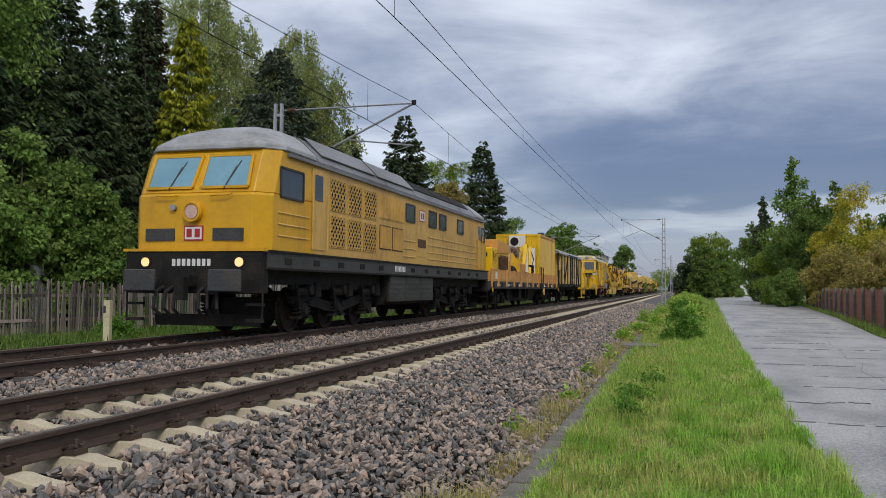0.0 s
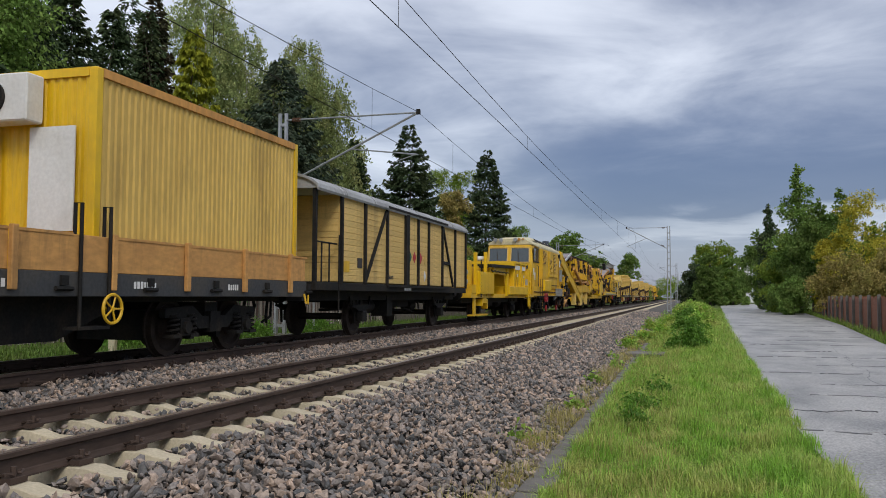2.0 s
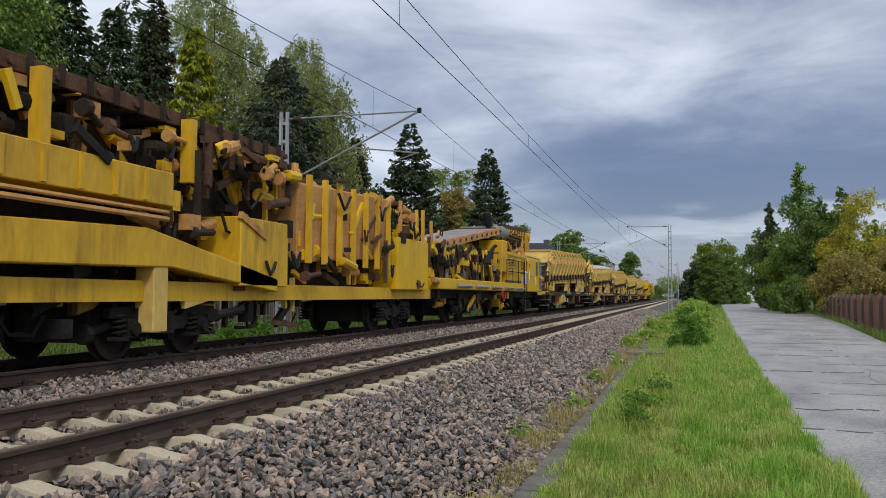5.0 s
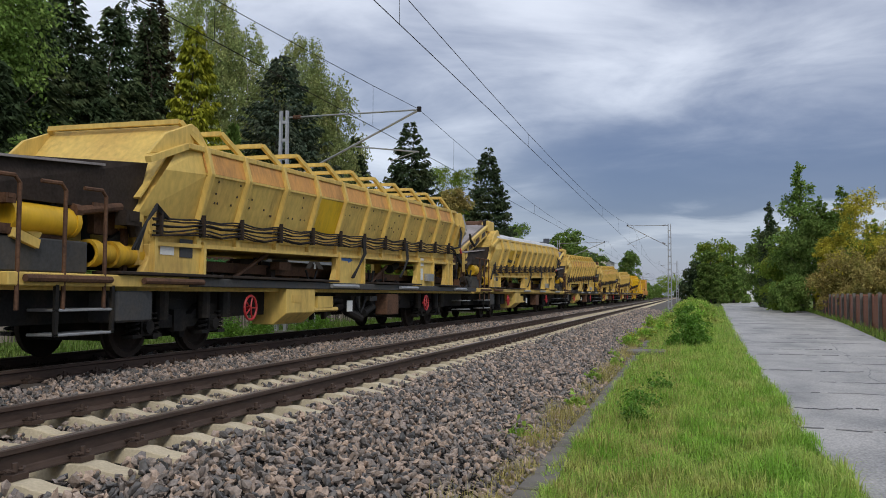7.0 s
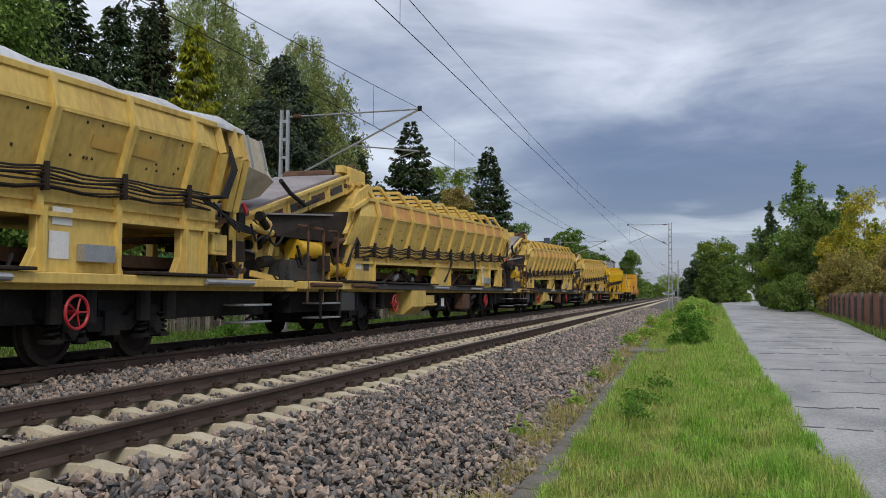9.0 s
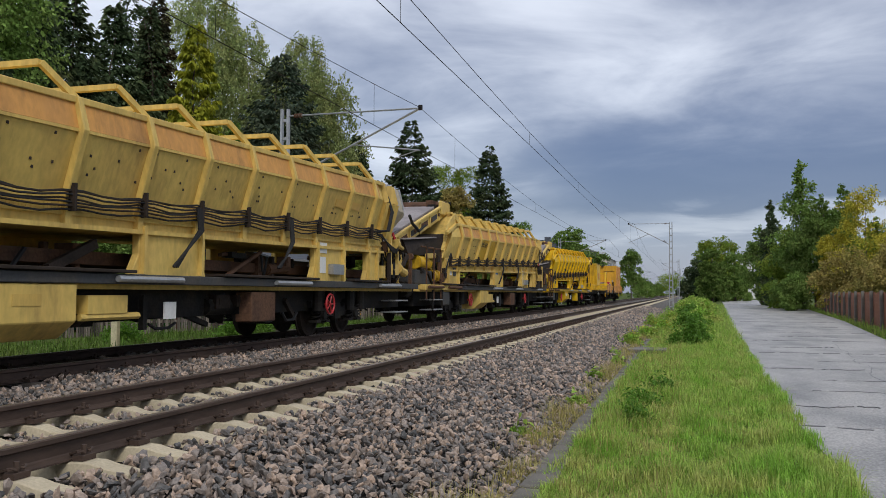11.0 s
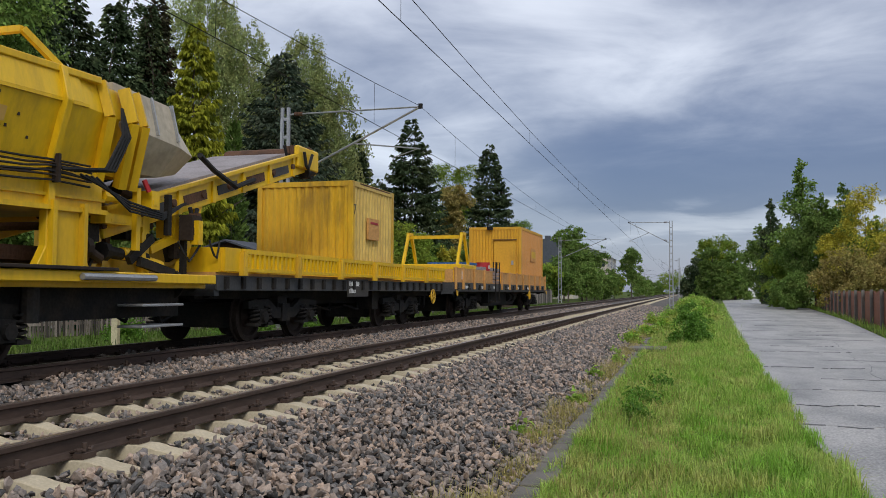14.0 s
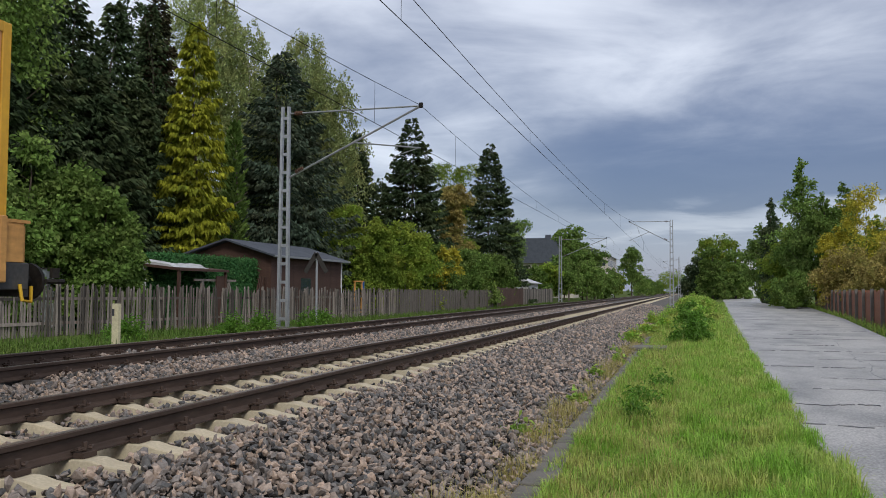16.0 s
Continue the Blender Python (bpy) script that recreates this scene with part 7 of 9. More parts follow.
def goods_van():
    th = vehicle("covered_van", "old two-axle covered van with pale yellow boards and dark frame", "goods van", 54.8)
    L = 11.15
    part("body_core", Shape().box(-1.36, 1.36, 0.03, L - 0.03, 1.28, 3.2), M_WOODY, th)
    board = mesh_of("board", Shape().box(0, 0.03, 0, L - 0.04, 0, 0.135), M_WOODY, bevel=0.006)
    for k in range(14):
        b_ = part("board", board, None, th)
        b_.location = (1.36, 0.02, 1.29 + k * 0.1385)
        e = part("end_board", Shape().box(-1.36, 1.36, -0.0, 0.03, 1.29 + k * 0.1385, 1.29 + k * 0.1385 + 0.128), M_WOODY, th)
    part("door_post", Shape().box(1.39, 1.47, 4.48, 4.74, 1.24, 3.22), M_DARK, th)
    for y in (0.0, 1.44, 3.0, 5.63, 6.65, 8.13, 9.67, L - 0.09):
        part("post", Shape().box(1.39, 1.45, y, y + 0.09, 1.24, 3.22), M_DARK, th)
    for a, b in (((1.5, 1.3), (2.95, 3.1)), ((9.45, 1.3), (8.25, 3.12)), ((8.15, 2.02), (9.0, 2.02))):
        part("brace", Shape().beam((1.42, a[0], a[1]), (1.42, b[0], b[1]), 0.05, 0.09), M_DARK, th)
    part("door_rail", Shape().box(1.45, 1.49, 3.0, 8.6, 1.2, 1.26).box(1.45, 1.49, 3.0, 8.6, 3.2, 3.26), M_DARK, th)
    part("sill", Shape().box(-1.4, 1.42, -1.3, L, 1.08, 1.26), M_DARK, th, bevel=0.01)
    part("underframe", Shape().box(-0.9, 0.95, -1.25, L, 0.86, 1.08), M_DARK, th)
    arc = [(1.48 * math.cos(a), 3.20 + 0.42 * math.sin(a)) for a in np.linspace(0, math.pi, 15)]
    part("roof", Shape().prism(arc + [(x * 0.985, z - 0.05) for x, z in arc[::-1]], -1.35, L + 0.06), M_GREYROOF, th, "weathered grey arched roof")
    part("gable", Shape().prism(arc, 0.0, 0.05), M_WHITE, th)
    part("gable", Shape().prism([(x * 0.97, z) for x, z in arc], -1.30, -1.26), M_GREYROOF, th)
    for k in range(7):
        part("roof_strap", Shape().prism([(x * 1.006, z + 0.008) for x, z in arc] + [(x * 0.99, z - 0.02) for x, z in arc[::-1]], 0.2 + k * 1.8, 0.25 + k * 1.8), M_GREYROOF, th)
    # brakeman's platform
    part("platform", Shape().box(-1.35, 1.35, -1.25, 0, 1.2, 1.26), M_DARK, th)
    part("platform_door", Shape().box(-0.9, 0.35, -0.04, 0.0, 1.3, 3.1), M_WHITE, th, "grubby white door")
    for sx in (-1, 1):
        part("platform_post", Shape().box(sx * 1.30, sx * 1.38, -1.25, -1.17, 1.2, 3.2), M_DARK, th)
        part("railing", Shape().path([(sx * 1.36, -1.2, 2.1), (sx * 1.36, -0.1, 2.1)], 0.02, 6).path([(sx * 1.36, -0.9, 1.2), (sx * 1.36, -0.9, 2.1)], 0.02, 6).path([(sx * 1.36, -0.5, 1.2), (sx * 1.36, -0.5, 2.1)], 0.02, 6), M_DARK, th)
        part("grab_rail", Shape().path([(sx * 1.42, -0.1, 0.6), (sx * 1.42, -0.1, 2.3)], 0.018, 6), M_DARK, th)
    for y in (5.37, 5.95):
        d = part("hazard_diamond", Shape().prism([(-0.16, 0), (0, -0.16), (0.16, 0), (0, 0.16)], 0, 0.006, "x"), M_RED, th, "red hazard diamond")
        d.location = (1.395, y, 2.05)
    d = part("hazard_diamond", Shape().prism([(-0.16, 0), (0, -0.16), (0.16, 0), (0, 0.16)], 0, 0.008, "x"), M_GREENP, th, "green hazard diamond")
    d.location = (1.396, 4.95, 2.05)
    d = part("hazard_diamond", Shape().prism([(-0.13, 0), (0, -0.16), (0.13, 0), (0, 0.16)], 0, 0.008, "x"), M_PALE, th, "yellow hazard diamond")
    d.location = (1.396, 6.38, 2.02)
    d = part("hazard_diamond", Shape().prism([(-0.11, 0), (0, -0.16), (0.11, 0), (0, 0.16)], 0, 0.008, "x"), M_WHITE, th, "white hazard diamond")
    d.location = (1.396, 6.36, 1.55)
    panel(th, 1.395, 1.05, 1.35, 1.62, 1.85, M_INK, "label_holder", t=0.008)
    panel(th, 1.395, 0.2, 0.55, 1.5, 1.75, M_YELLOW, "label_holder", t=0.008)
    bars(th, 1.392, 3.2, 1.4, 6, 0.1, M_INK, 9)
    bars(th, 1.43, 4.4, 1.12, 10, 0.08, M_WHITE, 10)
    axle(th, 2.3)
    axle(th, 9.25)
    buffers(th, -1.3, -1)
    buffers(th, L, 1)
    brake_gear(th, 3.2, 8.2, 77)


def tool_wagon():
    th = vehicle("material_wagon", "bright yellow two-axle works wagon with bins and an open bay", "works wagon", 67.2)
    L = 10.9
    part("frame", Shape().box(-1.3, 1.3, 0, L, 0.92, 1.08), M_YELLOW, th)
    part("underframe", Shape().box(-0.9, 0.9, 0.1, L, 0.72, 0.92), M_DARK, th)
    part("front_side", Shape().box(1.30, 1.42, 0.9, 3.3, 1.06, 1.90), M_BRIGHT, th, bevel=0.01)
    s = Shape()
    for k in range(6):
        s.box(1.42, 1.435, 0.95, 3.25, 1.12 + k * 0.13, 1.20 + k * 0.13)
    part("plank_ribs", s, M_BRIGHT, th)
    part("front_floor", Shape().box(-1.4, 1.3, 0.1, 3.3, 1.06, 1.4), M_YELLOW, th)
    part("front_block", Shape().box(-0.9, 1.0, 1.4, 3.2, 1.4, 2.1), M_YELLOW, th, bevel=0.02)
    part("canopy", Shape().prism([(2.7, 2.12), (7.4, 2.22), (7.4, 2.34), (2.7, 2.24)], -1.3, 1.46, "x"), M_DARK, th, "dark hinged canopy")
    part("canopy_valance", Shape().prism([(2.9, 1.84), (4.5, 1.90), (6.2, 1.86), (6.2, 2.2), (2.9, 2.16)], 1.28, 1.33, "x"), M_BRIGHT, th)
    part("bay_back", Shape().box(-1.2, 0.0, 3.3, 6.3, 1.0, 2.0), M_RUST, th)
    part("post", Shape().box(1.28, 1.40, 3.3, 3.42, 1.0, 2.15), M_BRIGHT, th)
    part("post", Shape().box(1.28, 1.40, 6.05, 6.2, 1.0, 2.15), M_BRIGHT, th)
    for y0, y1 in ((7.42, 8.90), (9.0, 10.25)):
        b_ = part("bin", Shape().prism([(-1.34, 1.40), (1.36, 1.40), (1.44, 2.52), (-1.42, 2.52)], y0, y1), M_BRIGHT, th, "deep yellow steel bin", bevel=0.015)
        part("bin_rim", Shape().box(1.42, 1.48, y0, y1, 2.44, 2.53), M_BRIGHT, b_)
        part("bin_lid", Shape().box(-1.40, 1.42, y0 + 0.02, y1 - 0.02, 2.52, 2.56), M_YELLOW, b_)
        panel(b_, 1.452, y0 + 0.12, y1 - 0.25, 2.18, 2.36, M_WHITE, "notice", "white lettered strip", 0.006)
        panel(b_, 1.43, y0 + 0.6, y0 + 0.85, 1.86, 2.0, M_WHITE, "notice", "white lettered strip", 0.006)
        for yy in (y0 + 0.05, y1 - 0.15, (y0 + y1) / 2 - 0.05):
            part("bin_rib", Shape().loft([[(1.36, yy, 1.4), (1.405, yy, 1.4), (1.405, yy + 0.07, 1.4), (1.36, yy + 0.07, 1.4)], [(1.42, yy, 2.42), (1.465, yy, 2.42), (1.465, yy + 0.07, 2.42), (1.42, yy + 0.07, 2.42)]]), M_BRIGHT, b_)
    part("bay_cheek", Shape().box(-1.2, 1.22, 6.3, 7.4, 1.42, 2.30), M_BRIGHT, th, bevel=0.02)
    part("round_sign", Shape().rod((1.22, 6.55, 1.85), (1.232, 6.55, 1.85), 0.11, 16), M_WHITE, th, "round white sign")
    part("wavy_cable", Shape().path([(1.40, 2.9 + 0.22 * k, 2.02 - 0.06 * abs(math.sin(k * 1.1))) for k in range(16)], 0.025, 6), M_RUBBER, th)
    part("bin_tray", Shape().box(-1.4, 1.47, 6.2, 10.6, 1.06, 1.42), M_BRIGHT, th, bevel=0.015)
    part("ladder", Shape().path([(1.42, 10.95, 0.5), (1.42, 10.95, 2.3)], 0.03, 6).path([(1.42, 11.4, 0.5), (1.42, 11.4, 2.3)], 0.03, 6).path([(1.42, 10.95, 2.3), (1.42, 11.4, 2.3)], 0.03, 6).path([(1.42, 10.95, 1.7), (1.42, 11.4, 1.7)], 0.03, 6), M_BRIGHT, th)
    part("steps", Shape().box(1.1, 1.45, 10.75, 11.3, 0.95, 1.0).beam((1.4, 10.6, 1.3), (1.4, 11.5, 0.45), 0.06, 0.2), M_BRIGHT, th, "yellow foot steps")
    for y, h in ((0.75, 2.6), (0.95, 2.1), (2.4, 2.7)):
        part("stanchion", Shape().box(1.2, 1.32, y, y + 0.12, 1.0, h), M_BRIGHT, th)
    part("rail", Shape().rod((1.4, 1.15, 0.95), (1.4, 1.15, 2.35), 0.025, 6), M_DARK, th)
    part("lamp", Shape().rod((0.9, 2.55, 2.45), (1.2, 2.75, 2.45), 0.1, 10), M_WHITE, th)
    for z in (1.5, 1.85):
        part("signal_lamp", Shape().rod((1.0, -0.02, z), (1.0, 0.2, z), 0.145, 12).ring((1.0, -0.02, z), 0.13, 0.025, "y", 14, 5), M_SILVER, th)
    part("front_box", Shape().box(-1.0, 1.15, 0.15, 0.7, 1.3, 2.3), M_YELLOW, th, bevel=0.02)
    for y in (2.2, 9.0):
        axle(th, y)
    part("axle_cover", Shape().prism([(1.7, 0.62), (1.8, 0.86), (2.2, 0.95), (2.65, 0.86), (2.75, 0.5), (2.6, 0.5), (2.55, 0.72), (1.9, 0.72), (1.85, 0.62)], 1.05, 1.3, "x"), M_BRIGHT, th)
    part("guard", Shape().box(1.2, 1.25, 0.6, 0.9, 0.3, 1.0).box(1.0, 1.25, 0.6, 3.0, 0.24, 0.3), M_YELLOW, th)
    buffers(th, 0, -1)
    buffers(th, L + 0.4, 1)
    brake_gear(th, 3.2, 7.8, 31, 0.8, 0.9)


def clutter(th, y0, y1, z0, z1, n, seed, x=(0.5, 1.42), mats=None, k=1.0):
    """Hydraulic blocks, pipes, hoses, ribs and brackets packed into part of a machine."""
    g = random.Random(seed)
    mats = mats or (M_YELLOW, M_BRIGHT, M_DARK, M_RUST, M_TAN)
    for _ in range(n):
        m, s = g.choice(mats), Shape()
        y, z, xx = g.uniform(y0, y1), g.uniform(z0, z1), g.uniform(*x)
        kind = g.random()
        a, b, c = g.uniform(0.12, 0.55) * k, g.uniform(0.1, 0.42) * k, g.uniform(0.08, 0.3)
        if kind < 0.34:
            name = "valve_block"
            s.box(xx - c, xx + 0.02, y, min(y + a, y1), z, min(z + b, z1))
            s.box(xx, xx + 0.03, y + a * 0.2, min(y + a * 0.8, y1), z + b * 0.2, min(z + b * 0.5, z1))
        elif kind < 0.5:
            name = "cylinder"
            s.rod((xx, y, z), (xx, min(y + a * 1.8, y1), z + g.uniform(-0.2, 0.2)), g.uniform(0.04, 0.12), 9)
            s.rod((xx, y - 0.03, z), (xx, y + 0.08, z), g.uniform(0.08, 0.15), 9)
        elif kind < 0.66:
            name = "strut"
            s.beam((xx, y, z), (xx, min(y + a * 2.2, y1), min(max(z + g.uniform(-0.8, 0.8), z0), z1)), 0.08, g.uniform(0.06, 0.16))
        elif kind < 0.82:
            name, m = "hose", M_RUBBER
            s.path([(xx + 0.05, y + t * a * 1.6, max(z0, z - 0.35 * math.sin(t * 3.14) * g.uniform(0.5, 1.2))) for t in (0, 0.25, 0.5, 0.75, 1)], g.uniform(0.018, 0.035), 5)
        else:
            name = "bracket"
            s.box(xx - 0.06, xx + 0.02, y, y + 0.09, max(z0, z - 0.6), min(z + 0.5, z1))
        part(name, s, m, th)


def railing(th, x, y0, y1, z, h, mat, n=6):
    s = Shape().path([(x, y0, z + h), (x, y1, z + h)], 0.02, 6).path([(x, y0, z + h * 0.5), (x, y1, z + h * 0.5)], 0.016, 6)
    for k in range(n + 1):
        y = y0 + (y1 - y0) * k / n
        s.rod((x, y, z), (x, y, z + h), 0.018, 6)
    part("railing", s, mat, th)


def belt(th, p, q, w, side, mat, belt_mat=M_BELT, lip=0.25):
    """An inclined conveyor: two side cheeks, belt and rollers."""
    p, q = Vector(p), Vector(q)
    for k in (-1, 1):
        a = Vector((k * w / 2, 0, 0))
        part("conveyor_cheek", Shape().beam(p + a, q + a, 0.07, side), mat, th, bevel=0.01)
    up = Vector((0, 0, side * 0.5 - 0.03))
    part("conveyor_belt", Shape().beam(p + up, q + up, w - 0.08, 0.05), belt_mat, th, "dusty grey conveyor belt")
    n = max(3, int((q - p).length / 0.8))
    for k in range(n + 1):
        c = p.lerp(q, k / n)
        part("roller", Shape().rod(c + Vector((-w / 2 - 0.06, 0, 0)), c + Vector((w / 2 + 0.08, 0, 0)), 0.06, 8), M_RUST, th)


def cab_machine():
    th = vehicle("ballast_cleaner_cab_car", "yellow track machine car with driving cab and engine house", "track machine", 79.6)
    # cab with front windows, narrower than the engine house behind it
    part("cab_body", Shape().loft([[(-1.2, 0.9, 1.3), (1.2, 0.9, 1.3), (1.24, 2.85, 1.3), (-1.24, 2.85, 1.3)], [(-1.22, 0.88, 2.66), (1.22, 0.88, 2.66), (1.25, 2.85, 2.66), (-1.25, 2.85, 2.66)],
                                   [(-1.14, 1.12, 3.58), (1.14, 1.12, 3.58), (1.24, 2.85, 3.62), (-1.24, 2.85, 3.62)], [(-1.0, 1.25, 3.72), (1.0, 1.25, 3.72), (1.1, 2.85, 3.76), (-1.1, 2.85, 3.76)]]), M_YELLOW, th, bevel=0.03)
    for k in (-1, 1):
        a, b = (0.09, 1.06) if k > 0 else (-1.06, -0.09)
        pts = [(a, 0.885, 2.74), (b, 0.885, 2.74), (b * 0.97, 1.085, 3.50), (a, 1.085, 3.50)]
        w_ = part("windscreen", plate(Shape(), *pts, 0.02), M_GLASS, th, "dark tinted windscreen")
        f = Shape()
        for p, q in zip(pts, pts[1:] + pts[:1]):
            f.beam(Vector(p) + Vector((0, -0.02, 0)), Vector(q) + Vector((0, -0.02, 0)), 0.05, 0.05)
        part("window_frame", f, M_PALE, w_)
        part("wiper", Shape().rod((k * 0.55, 0.80, 2.62), (k * 0.55 - 0.1, 0.97, 3.3), 0.016, 5), M_INK, w_)
    sp = part("name_board", Shape().box(-0.2, 1.0, 0.80, 0.84, 2.40, 2.58), M_INK, th, "dark nameplate with pale lettering")
    s = Shape()
    for k in range(9):
        s.box(-0.1 + k * 0.11, -0.03 + k * 0.11, 0.793, 0.80, 2.45, 2.53)
    part("lettering", s, M_YELLOW, sp)
    for y0, y1 in ((1.12, 2.06), (2.22, 2.76)):
        w_ = panel(th, 1.235, y0, y1, 2.78, 3.50, M_GLASS, "side_window", "dark side window", 0.022)
        f = Shape()
        for p, q in (((y0, 2.78), (y1, 2.78)), ((y1, 2.78), (y1, 3.50)), ((y1, 3.50), (y0, 3.50)), ((y0, 3.50), (y0, 2.78))):
            f.beam((1.26, p[0], p[1]), (1.26, q[0], q[1]), 0.03, 0.05)
        part("window_frame", f, M_INK, w_)
    part("cab_door", Shape().box(1.235, 1.252, 2.12, 2.82, 1.45, 3.58), M_YELLOW, th, bevel=0.006)
    for y in (2.08, 2.86):
        part("handrail", Shape().path([(1.25, y, 1.1), (1.34, y, 1.2), (1.34, y, 2.55), (1.25, y, 2.62)], 0.02, 6), M_INK, th)
    panel(th, 1.225, 1.15, 1.4, 2.1, 2.45, M_WHITE, "notice", "white notice", 0.012)
    panel(th, 1.225, 1.5, 1.72, 1.85, 2.25, M_WHITE, "notice", "white notice", 0.012)
    part("beacon", Shape().rod((1.1, 0.7, 1.95), (1.1, 0.7, 2.15), 0.08, 10), M_ORANGE, th, "orange lamp")
    roof = [(-1.42, 3.52), (1.42, 3.52), (1.43, 3.62), (1.36, 3.74), (1.16, 3.86), (0.98, 4.05), (0.7, 4.12), (-0.7, 4.12), (-0.98, 4.05), (-1.16, 3.86), (-1.36, 3.74), (-1.43, 3.62)]
    part("house_roof", Shape().prism(roof, 2.72, 8.1), M_CREAM, th, "pale cream moulded roof", bevel=0.02)
    part("house_roof", Shape().loft([[(x, 8.1, z) for x, z in roof], [(x * 0.96, 9.9, min(z, 3.72) if z > 3.6 else z) for x, z in roof]]), M_CREAM, th, "pale cream roof sloping down at the end")
    part("cab_roof", Shape().loft([[(x * 0.82, 1.15, 3.66 + (z - 3.52) * 0.55) for x, z in roof], [(x * 0.92, 2.75, z + 0.04) for x, z in roof]]), M_CREAM, th, "pale cream cab roof", bevel=0.02)
    for k in range(6):
        y0 = 2.0 + k * 0.98
        e = 0.03 if k else 0.05
        part("roof_vent", plate(Shape(), (1.15 + e, y0, 3.87), (1.15 + e, y0 + 0.80, 3.87), (1.0 + e, y0 + 0.66, 4.03), (1.0 + e, y0 + 0.14, 4.03), 0.012), M_DARK, th, "dark arched roof vent")
    for xx in (-0.75, -0.45, 0.3):
        part("roof_lamp", Shape().rod((xx, 1.0, 3.92), (xx, 1.2, 3.92), 0.10, 12).rod((xx, 1.1, 3.75), (xx, 1.1, 3.9), 0.03, 6), M_SILVER, th)
    part("horn", Shape().rod((0.5, 1.0, 3.95), (0.5, 1.35, 3.95), 0.06, 8).rod((0.7, 1.1, 3.95), (0.7, 1.4, 3.95), 0.05, 8), M_ORANGE, th)
    # engine house
    part("engine_house", Shape().prism([(-1.42, 1.5), (1.42, 1.5), (1.42, 3.52), (-1.42, 3.52)], 2.75, 8.35), M_YELLOW, th, bevel=0.015)
    part("end_house", Shape().box(-1.3, 1.0, 8.35, 9.6, 1.5, 3.5), M_YELLOW, th)
    part("grey_cabinet", Shape().box(1.0, 1.3, 8.5, 9.0, 1.9, 3.0), M_SILVER, th, "grey control cabinet", bevel=0.02)
    for y0, y1, t_, z0 in ((2.85, 4.05, 1.445, 1.95), (4.08, 4.80, 1.445, 1.95), (4.87, 6.38, 1.49, 2.08), (6.40, 8.18, 1.49, 2.08)):
        part("house_door", Shape().box(1.42, t_, y0, y1, z0, 3.49), M_YELLOW, th, bevel=0.008)
    louvres(th, 1.45, 2.95, 3.98, 2.72, 3.42, 11, M_YELLOW)
    louvres(th, 1.495, 5.02, 5.82, 2.30, 3.05, 11, M_YELLOW)
    louvres(th, 1.495, 6.41, 7.12, 2.33, 3.36, 13, M_YELLOW)
    part("round_sign", Shape().rod((1.49, 7.6, 2.85), (1.498, 7.6, 2.85), 0.07, 14), M_BLUE, th, "small blue sign")
    part("tank_box", Shape().box(1.2, 1.52, 3.2, 5.4, 1.28, 1.88), M_BRIGHT, th, bevel=0.03)
    part("belly", Shape().box(-1.35, 1.38, 0.1, 11.5, 1.02, 1.5), M_YELLOW, th)
    for k in range(14):
        part("rib", Shape().box(1.38, 1.42, 5.6 + k * 0.42, 5.66 + k * 0.42, 1.08, 1.5), M_YELLOW, th)
    part("pipe", Shape().rod((1.42, 0.3, 1.22), (1.42, 11.2, 1.22), 0.03, 6).rod((1.43, 5.4, 1.42), (1.43, 11.2, 1.42), 0.02, 6).rod((1.43, 5.4, 1.62), (1.43, 9.0, 1.62), 0.025, 6), M_RUST, th)
    part("tread_plate", Shape().box(-1.4, 1.48, 0.0, 12.0, 0.98, 1.02), M_DARK, th)
    railing(th, 1.46, 7.5, 10.2, 1.02, 0.42, M_SILVER, 12)
    for q in (-0.6, 0.9):
        part("platform_rail", Shape().path([(1.42, -0.95, 1.0), (1.42, -0.95, 2.2), (1.42, -0.4, 2.2), (1.42, -0.4, 1.0)], 0.03, 6).path([(q, -0.98, 1.0), (q, -0.98, 2.2), (q + 0.5, -0.98, 2.2), (q + 0.5, -0.98, 1.0)], 0.03, 6), M_BRIGHT, th)
    part("front_platform", Shape().box(-1.4, 1.45, -1.05, 0.9, 0.95, 1.08), M_YELLOW, th)
    part("front_panel", Shape().box(-1.0, 1.0, 0.78, 0.9, 1.3, 1.85), M_SILVER, th)
    part("front_locker", Shape().box(0.5, 1.3, 0.35, 0.88, 1.05, 1.55), M_YELLOW, th, bevel=0.02)
    part("steps", Shape().box(1.25, 1.5, 1.75, 2.4, 0.35, 0.38).box(1.25, 1.5, 1.75, 2.4, 0.65, 0.68).box(1.25, 1.5, 1.75, 2.4, 0.95, 0.98).box(1.48, 1.5, 1.72, 1.76, 0.3, 1.9).box(1.48, 1.5, 2.4, 2.44, 0.3, 1.9), M_DARK, th, "dark access steps")
    for k in range(4):
        part("warning_stripe", Shape().box(1.5, 1.506, 2.4, 2.46, 0.35 + k * 0.14, 0.41 + k * 0.14), M_BRIGHT, th)
    bogie(th, 1.6, 1.8)
    bogie(th, 5.6, 1.8)
    for y in (3.55, 4.15):
        hand_wheel(th, 1.47, y, 0.93, 0.24, M_RED)
    clutter(th, 2.6, 11.5, 0.45, 1.0, 46, 5, (0.6, 1.3), (M_DARK, M_DARK, M_RUST, M_SILVER))
    # added dark filler box: stands in for the shaded inside behind the clutter
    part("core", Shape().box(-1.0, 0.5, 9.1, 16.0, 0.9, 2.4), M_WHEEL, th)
    clutter(th, 9.1, 14.6, 1.0, 2.3, 130, 6, (0.5, 1.42), (M_YELLOW, M_DARK, M_WHEEL, M_RUST, M_YELLOW, M_SILVER), 0.75)
